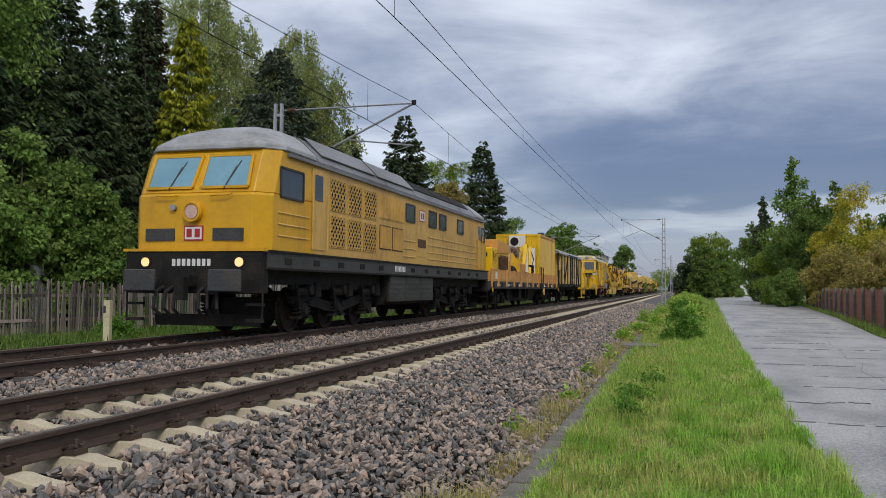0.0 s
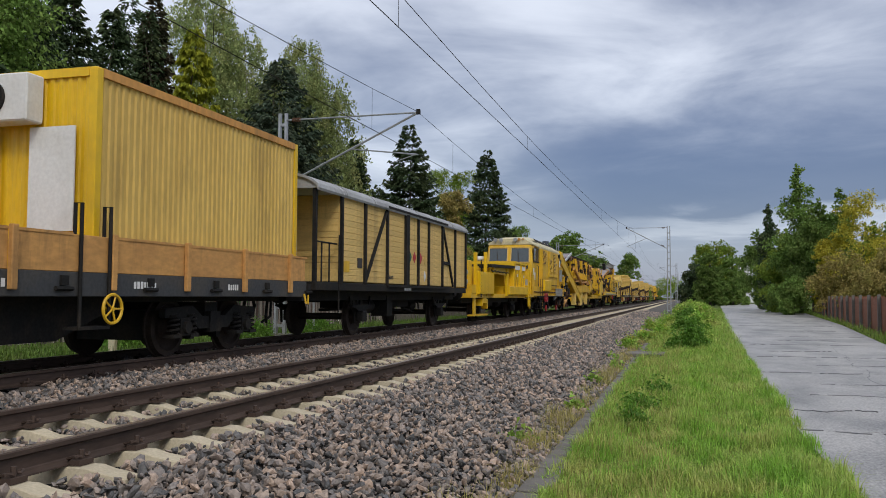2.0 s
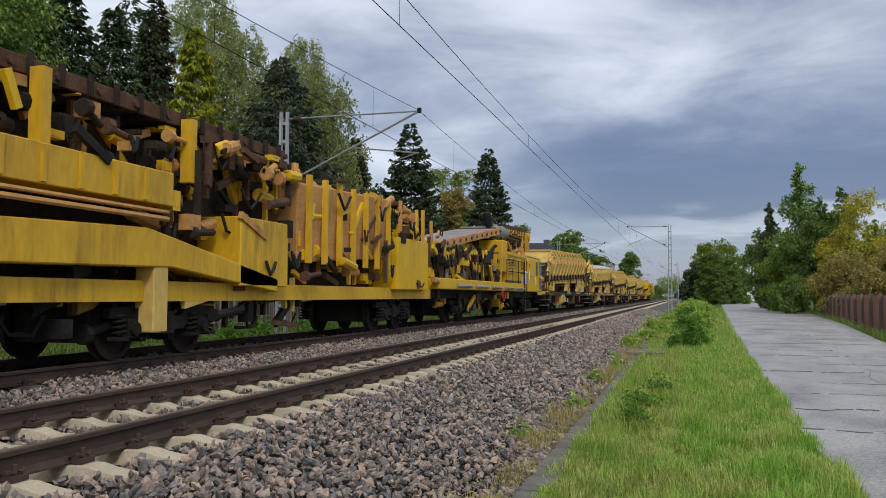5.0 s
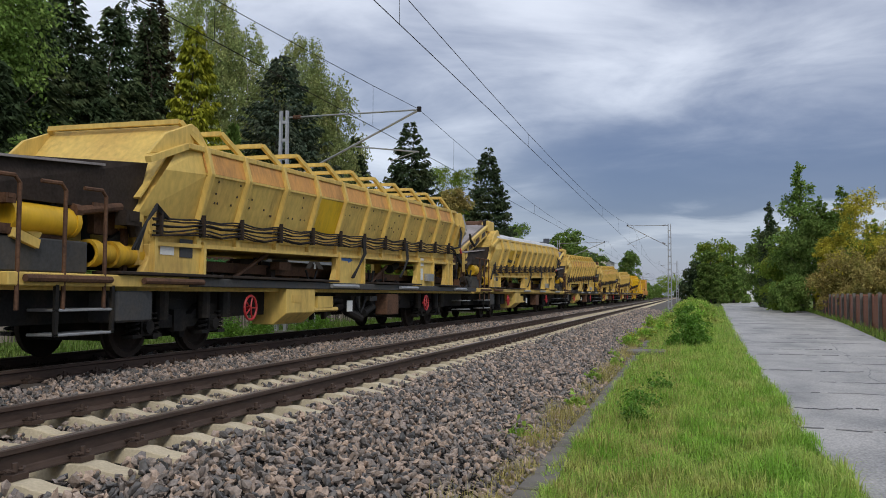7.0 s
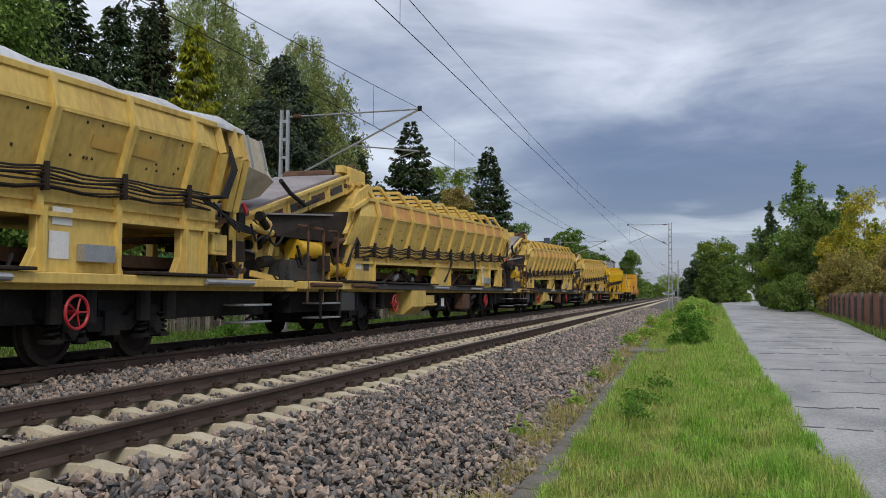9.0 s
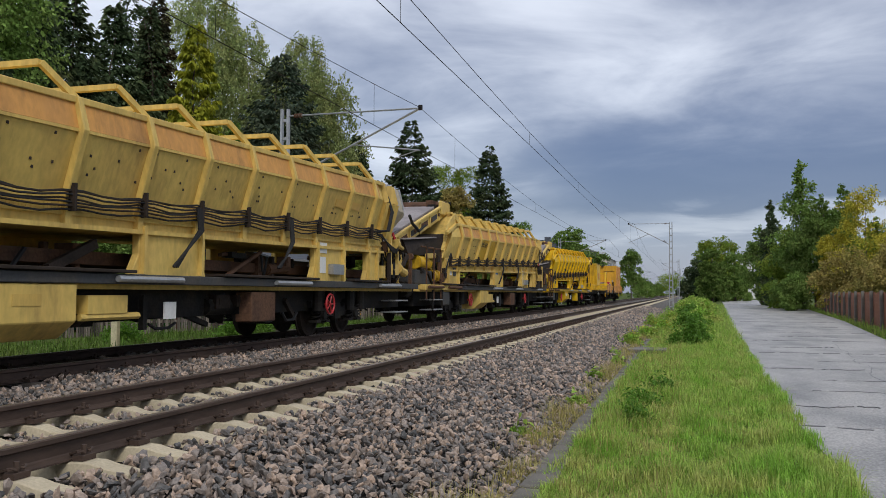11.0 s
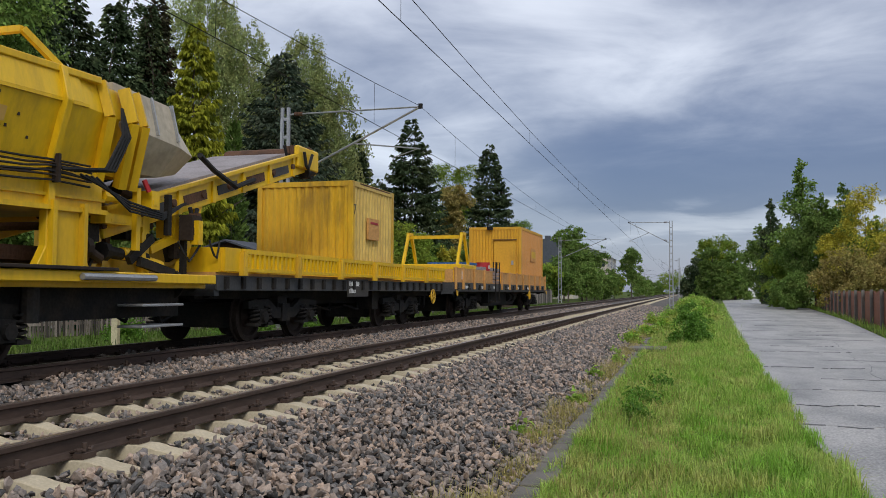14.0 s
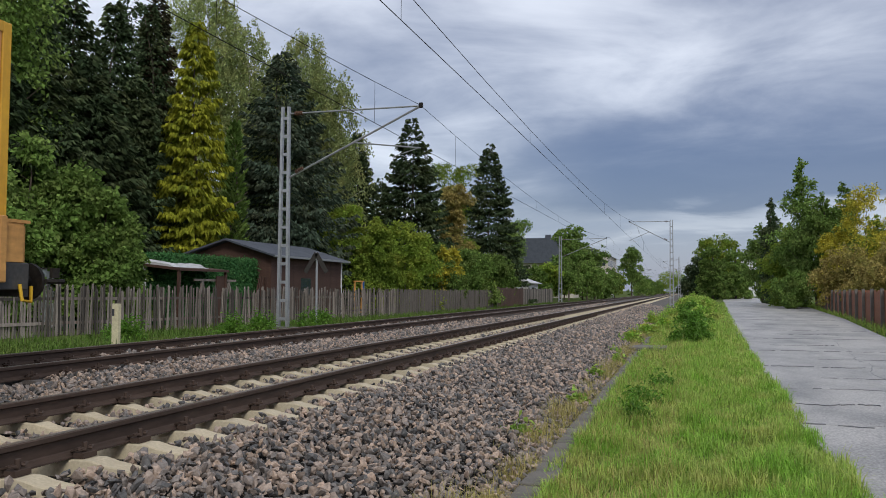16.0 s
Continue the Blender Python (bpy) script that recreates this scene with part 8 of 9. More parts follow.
    for yy in (5.9, 9.9):
        part("guide_wheel", Shape().rod((1.1, yy, 0.32), (1.16, yy, 0.32), 0.17, 16), M_RED, th, "small red guide wheel")
    clutter(th, 11.5, 16.0, 0.3, 1.2, 70, 7, (0.3, 1.35), (M_DARK, M_RUST, M_YELLOW, M_TAN))
    part("beam", Shape().box(-0.6, 0.6, 11.0, 16.5, 0.8, 1.2), M_DARK, th)
    part("switch_cabinet", Shape().box(1.0, 1.40, 9.05, 9.45, 1.3, 3.3), M_YELLOW, th)
    panel(th, 1.45, 9.05, 9.35, 1.9, 2.6, M_SILVER, "control_box", "grey control box", 0.12)
    panel(th, 1.45, 9.0, 9.4, 2.75, 3.15, M_WHITE, "notice", "white notice board", 0.006)
    part("chute", Shape().loft([[(0.3, 9.6, 2.9), (1.4, 9.6, 2.9), (1.4, 11.0, 2.7), (0.3, 11.0, 2.7)], [(0.6, 9.9, 1.5), (1.2, 9.9, 1.5), (1.2, 10.5, 1.5), (0.6, 10.5, 1.5)]]), M_YELLOW, th, "funnel-shaped chute")
    part("collar", Shape().box(0.5, 1.42, 9.5, 10.1, 3.0, 3.55), M_RUBBER, th)
    # excavating chain trough, sloping down beside the frame
    part("trough", Shape().beam((1.18, 9.9, 3.48), (1.18, 20.6, 0.82), 0.42, 0.62), M_BRIGHT, th, "long inclined yellow chain trough", bevel=0.02)
    part("trough_head", Shape().box(0.9, 1.45, 9.7, 10.6, 3.2, 3.75), M_BRIGHT, th, bevel=0.05)
    part("trough_lip", Shape().beam((1.40, 10.2, 3.68), (1.40, 20.4, 1.12), 0.05, 0.06), M_YELLOW, th)
    part("trough_foot", Shape().box(0.95, 1.42, 20.2, 20.9, 0.35, 1.1), M_BEIGE, th, bevel=0.03)
    buffers(th, -0.9, -1)


def cleaning_machine():
    th = vehicle("ballast_cleaner_screen_car", "cluttered yellow ballast cleaning car with top conveyor and pipes", "track machine", 95.0)
    part("frame", Shape().box(-1.2, 1.2, 0.5, 23.5, 0.85, 1.15), M_YELLOW, th)
    belt(th, (0, -1.2, 3.3), (0, 2.0, 3.75), 1.9, 0.3, M_RUST)
    belt(th, (0, 2.0, 3.75), (0, 14.0, 3.72), 1.9, 0.22, M_RUST)
    part("apron", plate(Shape(), (-1.15, -1.4, 3.25), (1.15, -1.4, 3.25), (1.1, 2.1, 3.98), (-1.1, 2.1, 3.98), 0.04), M_BELT, th, "dusty grey apron over the belt")
    part("side_lip", Shape().beam((1.12, -1.3, 3.36), (1.1, 2.1, 4.02), 0.08, 0.12), M_TARP, th, "pale side lip")
    for k in range(22):
        part("guard_post", Shape().box(1.0, 1.06, 2.1 + k * 0.55, 2.16 + k * 0.55, 3.6, 3.90), M_WHEEL, th)
    part("hull", Shape().prism([(-0.2, 2.2), (2.2, 1.7), (9.0, 1.9), (13.0, 1.25), (13.0, 1.0), (9.6, 1.35), (3.0, 1.25), (-0.2, 1.9)], 0.9, 1.40, "x"), M_YELLOW, th, bevel=0.02)
    part("upper_deck", Shape().box(-1.35, 1.40, 1.4, 9.6, 2.25, 2.75), M_YELLOW, th, bevel=0.015)
    for k in range(12):
        part("deck_rib", Shape().box(1.40, 1.44, 1.6 + k * 0.66, 1.67 + k * 0.66, 2.28, 2.72), M_YELLOW, th)
    part("deck_pipe", Shape().rod((1.47, 0.6, 2.9), (1.47, 5.2, 1.9), 0.10, 8).rod((1.44, 1.5, 2.05), (1.44, 9.4, 2.05), 0.04, 6).rod((1.44, 1.5, 2.15), (1.44, 9.4, 2.15), 0.03, 6), M_TAN, th)
    for y in (2.2, 6.0, 9.2):
        part("leg", Shape().box(1.05, 1.38, y, y + 0.35, 0.4, 1.8), M_BEIGE, th, bevel=0.02)
        part("standard", Shape().box(1.1, 1.3, y + 1.0, y + 1.15, 2.7, 3.7), M_YELLOW, th)
    # two added dark boxes act as the shaded depth behind pipes and blocks
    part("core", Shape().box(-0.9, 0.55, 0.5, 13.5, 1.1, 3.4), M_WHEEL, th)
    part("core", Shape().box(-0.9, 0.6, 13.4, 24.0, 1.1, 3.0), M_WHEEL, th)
    clutter(th, 0.0, 14.0, 2.7, 3.55, 150, 11, (0.5, 1.40), (M_YELLOW, M_DARK, M_WHEEL, M_RUST, M_TAN, M_BRIGHT), 0.7)
    clutter(th, 2.5, 14.5, 0.35, 1.3, 90, 12, (0.3, 1.3), (M_DARK, M_RUST, M_BEIGE, M_DARK))
    clutter(th, 9.4, 24.0, 1.2, 3.5, 330, 13, (0.5, 1.44), (M_YELLOW, M_DARK, M_WHEEL, M_RUST, M_TAN, M_BRIGHT), 0.8)
    part("screen_box", Shape().loft([[(-1.2, 14.2, 1.6), (1.2, 14.2, 1.6), (1.2, 19.4, 1.9), (-1.2, 19.4, 1.9)], [(-1.3, 14.0, 3.2), (1.3, 14.0, 3.2), (1.3, 19.6, 3.45), (-1.3, 19.6, 3.45)]]), M_TAN, th, "dusty screening box", bevel=0.03)
    for k in range(7):
        part("screen_rib", Shape().box(1.28, 1.38, 14.4 + k * 0.8, 14.52 + k * 0.8, 1.6, 3.4), M_YELLOW, th)
    part("cabin_box", Shape().box(0.2, 1.40, 11.6, 13.4, 1.1, 2.3), M_YELLOW, th, bevel=0.02)
    part("cabin_box", Shape().box(0.2, 1.40, 19.8, 22.6, 1.1, 2.5), M_BRIGHT, th, bevel=0.02)
    bogie(th, 10.0, 1.8)
    bogie(th, 20.5, 1.8)
    th2 = vehicle("ballast_cleaner_drive_car", "yellow track machine car with engine house and rear cab", "track machine", 118.6)
    part("deck", Shape().box(-1.40, 1.42, 0.2, 14.4, 1.15, 1.50), M_BRIGHT, th2, "wide yellow frame girder", bevel=0.02)
    for y0 in (7.4, 9.9, 12.3, 4.8, 2.2):
        part("tube_rail", Shape().rod((1.47, y0, 1.28), (1.47, y0 + 1.9, 1.28), 0.05, 8), M_SILVER, th2)
    part("underframe", Shape().box(-1.0, 1.0, 0.2, 19.0, 0.85, 1.15), M_DARK, th2)
    part("engine_house", Shape().prism([(-1.3, 1.5), (1.32, 1.5), (1.32, 2.72), (1.2, 2.84), (-1.3, 2.84)], 10.95, 15.4), M_YELLOW, th2, bevel=0.015)
    part("house_cornice", Shape().box(-1.32, 1.36, 10.9, 15.5, 2.72, 2.86), M_BRIGHT, th2)
    louvres(th2, 1.325, 11.05, 11.75, 1.95, 2.62, 10, M_YELLOW)
    louvres(th2, 1.325, 11.87, 12.50, 1.98, 2.58, 9, M_YELLOW)
    louvres(th2, 1.325, 14.15, 15.0, 2.0, 2.62, 10, M_YELLOW)
    part("house_door", Shape().box(1.32, 1.34, 12.6, 14.0, 1.66, 2.62), M_YELLOW, th2, bevel=0.006)
    part("kick_plate", Shape().box(1.33, 1.35, 10.5, 14.1, 1.52, 1.62), M_FRAME, th2)
    railing(th2, 1.44, 10.3, 14.2, 1.5, 1.0, M_DARK, 3)
    part("oil_tank", Shape().box(0.3, 1.34, 9.95, 10.9, 1.95, 3.30), M_YELLOW, th2, "sooty yellow oil tank", bevel=0.03)
    part("tank_post", Shape().box(0.6, 0.9, 9.8, 10.1, 1.5, 2.0), M_RUST, th2)
    part("silencer", Shape().rod((0.55, 11.5, 3.78), (0.62, 13.3, 3.80), 0.31, 20).rod((0.55, 11.4, 3.78), (0.55, 11.5, 3.78), 0.2, 16, 0.31).ring((0.56, 11.8, 3.785), 0.315, 0.022, "y").ring((0.6, 12.9, 3.795), 0.315, 0.022, "y"), M_SILENCER, th2, "grey-green exhaust silencer", smooth=True)
    part("silencer_stand", Shape().box(0.4, 0.75, 11.7, 11.8, 2.84, 3.5).box(0.45, 0.8, 12.9, 13.0, 2.84, 3.5), M_RUST, th2)
    part("stack", Shape().path([(0.55, 11.45, 3.78), (0.5, 11.15, 3.88), (0.45, 11.0, 4.15), (0.42, 10.9, 4.55)], 0.17, 12), M_DARK, th2)
    # dark box added as shade inside the car, behind its fittings
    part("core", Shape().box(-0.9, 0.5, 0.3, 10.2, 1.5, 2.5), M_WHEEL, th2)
    clutter(th2, 0.2, 10.4, 1.5, 2.7, 230, 21, (0.45, 1.40), (M_YELLOW, M_DARK, M_WHEEL, M_RUST, M_SILVER, M_BRIGHT), 0.75)
    clutter(th2, 0.5, 14.4, 0.4, 1.1, 80, 22, (0.4, 1.25), (M_DARK, M_DARK, M_RUST, M_YELLOW))
    hs = Shape()
    for k in range(9):
        hs.path([(1.3, 6.6 + k * 0.12, 2.2), (1.35, 7.6 + k * 0.1, 2.75 + 0.03 * k), (1.2, 8.8 + k * 0.08, 3.0), (1.0, 9.6, 2.9)], 0.03, 5)
    part("hose_bundle", hs, M_RUBBER, th2)
    belt(th2, (0, 1.0, 2.5), (0, 11.2, 3.75), 1.8, 0.28, M_TAN)
    belt(th2, (0, 11.0, 3.85), (0, 18.6, 4.10), 1.5, 0.24, M_BRIGHT)
    belt(th2, (0, 11.0, 3.35), (0, 18.4, 3.30), 1.3, 0.20, M_TAN)
    for k in range(9):
        part("belt_stay", Shape().beam((0.72, 13.4 + k * 0.6, 3.35), (0.78, 13.55 + k * 0.6, 3.95), 0.05, 0.07), M_RUST, th2)
    for k in range(13):
        part("guard_post", Shape().box(0.76, 0.81, 12.9 + k * 0.45, 12.95 + k * 0.45, 4.0, 4.20 + 0.015 * k), M_RUST, th2)
    part("guard_board", Shape().beam((0.79, 12.9, 4.13), (0.79, 18.5, 4.30), 0.03, 0.14), M_RUST, th2, "rusty side guard")
    part("pipe", Shape().rod((0.85, 12.8, 3.74), (0.85, 16.4, 3.76), 0.07, 8).rod((0.85, 12.8, 3.6), (0.85, 16.0, 3.62), 0.05, 8), M_RUST, th2)
    clutter(th2, 12.0, 18.3, 2.9, 3.9, 64, 23, (0.3, 0.85), (M_YELLOW, M_DARK, M_RUST, M_TAN))
    part("belt_head", Shape().rod((-0.9, 18.5, 3.95), (0.95, 18.5, 4.0), 0.22, 14).box(0.76, 0.9, 18.1, 18.65, 3.3, 4.1), M_YELLOW, th2)
    # rear cab
    part("rear_cab", Shape().loft([[(-1.38, 15.7, 1.15), (1.38, 15.7, 1.15), (1.38, 19.4, 1.15), (-1.38, 19.4, 1.15)], [(-1.38, 15.7, 2.6), (1.38, 15.7, 2.6), (1.38, 19.6, 2.6), (-1.38, 19.6, 2.6)],
                                   [(-1.3, 15.7, 2.86), (1.3, 15.7, 2.86), (1.3, 19.3, 2.86), (-1.3, 19.3, 2.86)]]), M_BRIGHT, th2, bevel=0.03)
    part("cab_roof", Shape().box(-1.3, 1.34, 15.6, 19.5, 2.84, 2.92), M_PALE, th2, "pale yellow cab roof", bevel=0.02)
    for y0, y1, z0, z1 in ((17.95, 18.42, 2.0, 2.66), (18.68, 19.4, 2.02, 2.72), (18.68, 19.38, 1.28, 1.9)):
        w_ = panel(th2, 1.385, y0, y1, z0, z1, M_GLASS, "side_window", "dark window", 0.022)
    part("cab_door", Shape().box(1.38, 1.40, 18.6, 19.5, 1.2, 2.8), M_BRIGHT, th2, bevel=0.005)
    part("side_hatch", Shape().box(1.38, 1.40, 16.2, 17.6, 1.9, 2.75), M_BRIGHT, th2, bevel=0.006)
    panel(th2, 1.385, 15.85, 16.1, 1.7, 2.2, M_WHITE, "notice", "white notice", 0.006)
    panel(th2, 1.385, 17.7, 17.9, 1.5, 1.9, M_WHITE, "notice", "white notice", 0.006)
    panel(th2, 1.385, 16.0, 16.2, 2.35, 2.5, M_RED, "notice", "small red notice", 0.006)
    ac = part("air_conditioner", Shape().box(1.1, 1.46, 14.5, 15.2, 1.5, 2.1), M_WHITE, th2, "white air conditioning unit", bevel=0.02)
    part("vent_slats", Shape().box(1.46, 1.47, 14.55, 15.1, 1.56, 2.04), M_SILVER, ac)
    part("ladder", Shape().path([(1.45, 14.35, 0.35), (1.45, 14.35, 2.6)], 0.025, 6).path([(1.45, 14.95, 0.35), (1.45, 14.95, 2.6)], 0.025, 6), M_DARK, th2)
    part("steps", Shape().box(1.2, 1.48, 14.35, 14.95, 0.38, 0.41).box(1.2, 1.48, 14.35, 14.95, 0.68, 0.71).box(1.2, 1.48, 14.35, 14.95, 0.98, 1.01).box(1.46, 1.48, 14.3, 14.36, 0.3, 1.3), M_DARK, th2)
    for k in range(5):
        part("warning_stripe", Shape().box(1.48, 1.486, 14.3, 14.36, 0.35 + k * 0.16, 0.42 + k * 0.16), M_BRIGHT, th2)
    for y in (15.6, 16.2):
        part("beacon", Shape().rod((1.1, y, 2.92), (1.1, y, 3.1), 0.07, 8), M_ORANGE, th2)
    hand_wheel(th2, 1.46, 9.55, 0.95, 0.24, M_RED)
    bogie(th2, 4.0, 1.8)
    bogie(th2, 16.6, 1.8)
    buffers(th2, 19.5, 1)


# ---- conveyor hopper wagons ----
def hopper_wagon(start, paint, rim, label, cover=None, text=(), plain=M_BEIGE, edge=None, bright=None):
    th = vehicle("conveyor_hopper_wagon", label, "hopper wagon", start, "conveyor hopper wagons")
    A, B = 2.85, 20.15
    edge = edge or paint

    def up(y):
        """The hopper climbs gently towards its discharge end."""
        return 0.029 * (y - 11.0)
    part("frame", Shape().box(-1.25, 1.25, 0.0, 22.1, 0.98, 1.17), paint, th, bevel=0.01)
    for sx in (1, -1):
        part("deck_edge", Shape().box(sx * 1.25, sx * 1.44, 0.0, 3.6, 1.03, 1.19), paint, th, bevel=0.012)
        part("deck_edge", Shape().box(sx * 1.25, sx * 1.44, 3.61, 22.1, 1.05, 1.19), edge, th, bevel=0.012)
    part("underframe", Shape().box(-0.95, 0.95, 0.3, 21.8, 0.55, 0.98), M_DARK, th)
    for y0, y1 in ((1.9, 4.5), (4.8, 9.3), (11.6, 15.3), (17.2, 19.6)):
        part("walkway_board", Shape().box(1.02, 1.50, y0, y1, 1.20, 1.245), M_WHEEL, th, "dark dirty walkway board", bevel=0.008)
    for y0 in (0.2, 2.4, 8.9, 13.4, 18.9):
        part("tube_rail", Shape().rod((1.49, y0, 1.12), (1.49, y0 + 1.5, 1.12), 0.045, 8), M_SILVER if y0 > 8 else M_RUST, th)
    # hopper
    sec = [(1.24, 2.28), (1.47, 3.02), (1.37, 3.41)]

    def ring(y):
        r_ = [(x, y, z + up(y)) for x, z in sec]
        return r_ + [(-x, y, z) for x, y, z in r_[::-1]]

    def both(pts):
        return pts + [(-x, y, z) for x, y, z in pts[::-1]]
    rr = [both([(1.20, A - 0.25, 2.06), (1.38, A + 0.15, 2.76), (1.28, A + 0.65, 3.17)]), ring(A + 1.15), ring(B - 1.3), both([(1.08, B, 2.50), (1.28, B - 0.05, 3.26), (1.20, B - 0.15, 3.66)])]
    part("hopper_shell", Shape().loft(rr), paint, th, "flared steel hopper side")
    ys = [4.03, 5.24, 6.70, 8.14, 9.59, 11.04, 12.52, 14.04, 15.51, 16.98, 18.53]
    n = len(ys) - 1
    for sx in (1, -1):
        band = Shape()
        plate(band, (sx * 1.475, A + 1.1, 3.05 + up(A + 1.1)), (sx * 1.475, B - 1.3, 3.05 + up(B - 1.3)), (sx * 1.388, B - 1.3, 3.38 + up(B - 1.3)), (sx * 1.388, A + 1.1, 3.38 + up(A + 1.1)), 0.012 * sx)
        part("rim_panel", band, rim, th, "weathered upper rim panel")
        part("rim_rail", Shape().beam((sx * 1.37, A + 0.7, 3.42 + up(A + 0.7)), (sx * 1.37, B - 0.9, 3.42 + up(B - 0.9)), 0.12, 0.09), paint, th, bevel=0.01)
        part("corner_rail", Shape().beam((sx * 1.33, A - 0.2, 2.86), (sx * 1.36, A + 0.72, 3.20), 0.10, 0.09), paint, th)
        part("fold_rail", Shape().beam((sx * 1.47, A + 1.1, 3.03 + up(A + 1.1)), (sx * 1.47, B - 1.2, 3.03 + up(B - 1.2)), 0.04, 0.04), paint, th)
        part("front_peak", Shape().prism([(A - 0.15, 2.95), (A + 0.25, 3.32), (A + 0.95, 3.60), (A + 1.12, 3.56), (A + 1.55, 3.22), (A + 0.7, 3.16)], sx * 1.24, sx * 1.30, "x"), paint, th, "raised front corner plate", bevel=0.01)
    part("front_wall", plate(Shape(), (-1.22, A - 0.2, 2.3), (1.22, A - 0.2, 2.3), (1.24, A + 0.9, 3.55), (-1.24, A + 0.9, 3.55), 0.03), paint, th)
    rib = Shape().loft([[(1.24, -0.05, 2.26), (1.34, -0.05, 2.26), (1.34, 0.05, 2.26), (1.24, 0.05, 2.26)], [(1.46, -0.055, 3.03), (1.565, -0.055, 3.03), (1.565, 0.055, 3.03), (1.46, 0.055, 3.03)], [(1.36, -0.05, 3.46), (1.45, -0.05, 3.46), (1.45, 0.05, 3.46), (1.36, 0.05, 3.46)]])
    rib_me = mesh_of("rib", rib, paint, bevel=0.008)
    hoop = Shape()
    for p, q in (((1.38, 0.0, 3.44), (1.20, -0.42, 3.80)), ((1.20, -0.42, 3.80), (-1.20, -0.42, 3.80)), ((-1.20, -0.42, 3.80), (-1.38, 0.0, 3.44))):
        hoop.beam(p, q, 0.085, 0.075)
    hoop_me = mesh_of("hoop", hoop, paint)
    for y in ys:
        part("rib", rib_me, None, th).location = (0, y, up(y))
        if not cover:
            part("hoop", hoop_me, None, th).location = (0, y, up(y))
    g = random.Random(int(start))
    if cover:
        rings = []
        for k in range(33):
            y = A + 0.75 + (B - A - 0.75) * k / 32
            sag = 0.035 * math.sin(k * 2.1) + g.uniform(-0.015, 0.015) + up(y)
            rings.append([(1.42, y, 3.40 + up(y)), (1.40, y, 3.47 + up(y)), (1.22, y, 3.60 + sag), (0.6, y, 3.74 + sag), (0, y, 3.78 + sag), (-0.6, y, 3.74 + sag), (-1.22, y, 3.60 + sag), (-1.42, y, 3.42 + up(y))])
        part("cover", Shape().loft(rings), cover, th, "pale tarpaulin cover", smooth=True)
    else:
        # load in the same gravel, with gap shade in its colour
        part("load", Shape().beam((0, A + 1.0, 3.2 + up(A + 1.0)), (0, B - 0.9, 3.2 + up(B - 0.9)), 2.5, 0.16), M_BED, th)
    bolt_me = mesh_of("bolt", Shape().box(0, 0.012, 0, 0.035, 0, 0.035), M_WHEEL)
    for k in range(n):
        for _ in range(7):
            q, t = g.uniform(ys[k] + 0.15, ys[k + 1] - 0.15), g.choice((0.3, 0.42, 0.62, 0.88))
            part("bolt", bolt_me, None, th).location = (1.24 + 0.23 * t, q, 2.28 + 0.74 * t + up(q))
    # cables looped along the hopper's foot
    for j in range(7):
        pts = []
        lo_ = g.uniform(0.03, 0.11)
        for k in range(n * 4 + 5):
            y = A - 0.1 + (B - 0.9 - A) * k / (n * 4 + 4)
            near = min(abs(y - q) for q in ys) / 0.72
            pts.append((1.36 + 0.012 * (j % 3), y, 2.33 - 0.040 * j - lo_ * min(1.0, near) ** 0.7 + 0.012 * math.sin(k * 1.3 + j) + up(y)))
        part("hose", Shape().path(pts, 0.0145, 5), M_WHEEL if j % 2 else M_RUBBER, th)
    clampm = mesh_of("hose_clamp", Shape().box(1.33, 1.425, -0.022, 0.022, 2.03, 2.38), M_WHEEL)
    for y in [A + 0.05] + ys:
        part("hose_clamp", clampm, None, th).location = (0, y, up(y))
    # two bunches that hang to the deck
    for y0, y1, z1 in ((10.9, 10.35, 1.32), (14.1, 13.7, 1.40)):
        for j in range(3):
            part("hose", Shape().path([(1.40, y0 + 0.05 * j, 2.25 + up(y0)), (1.43, y0 + 0.02 + 0.05 * j, 1.9), (1.42, (y0 + y1) / 2, 1.6), (1.36, y1 + 0.05 * j, z1)], 0.024, 5), M_RUBBER, th)
    # girder with openings over the deck
    gz = lambda y: 1.66 + 0.018 * (y - 4)
    part("girder", Shape().prism([(A, gz(A)), (B - 0.6, gz(B - 0.6)), (B - 0.6, 2.30 + up(B - 0.6)), (A, 2.30 + up(A))], -1.22, 1.24, "x"), paint, th, bevel=0.01)
    for d, h in ((0.0, 0.06), (0.17, 0.04)):
        part("girder_flange", Shape().prism([(A, gz(A) + d), (B - 0.6, gz(B - 0.6) + d), (B - 0.6, gz(B - 0.6) + d + h), (A, gz(A) + d + h)], 1.22, 1.33 - d * 0.3, "x"), paint, th)
    part("inner_belt", Shape().box(-0.8, 0.8, A, B, 1.32, 1.5), M_RUST, th)
    for y0, y1 in ((2.8, 4.2), (9.62, 11.2), (15.5, 17.0), (18.5, 19.15)):
        ga, gb = gz(y0) + 0.02, gz(y1) + 0.02
        for sx in (1, -1):
            part("leg", Shape().prism([(y0 - 0.16, 1.17), (y1 + 0.16, 1.17), (y1 + 0.14, 1.24), (y1, 1.48), (y1, gb), (y0, ga), (y0, 1.48), (y0 - 0.14, 1.24)], sx * 1.16, sx * 1.28, "x"), paint, th, bevel=0.01)
        for y in (y0 + 0.02, y1 - 0.08):
            part("leg_flange", Shape().box(1.28, 1.36, y, y + 0.07, 1.2, ga + 0.1), paint, th)
    for y in ys:
        part("girder_rib", Shape().box(1.24, 1.32, y - 0.055, y + 0.055, gz(y) + 0.04, 2.24 + up(y)), paint, th)
    for y0 in (5.6, 12.4):
        part("brace", Shape().rod((1.0, y0, 1.2), (1.0, y0 + 1.3, 1.7), 0.04, 6), M_RUST, th)
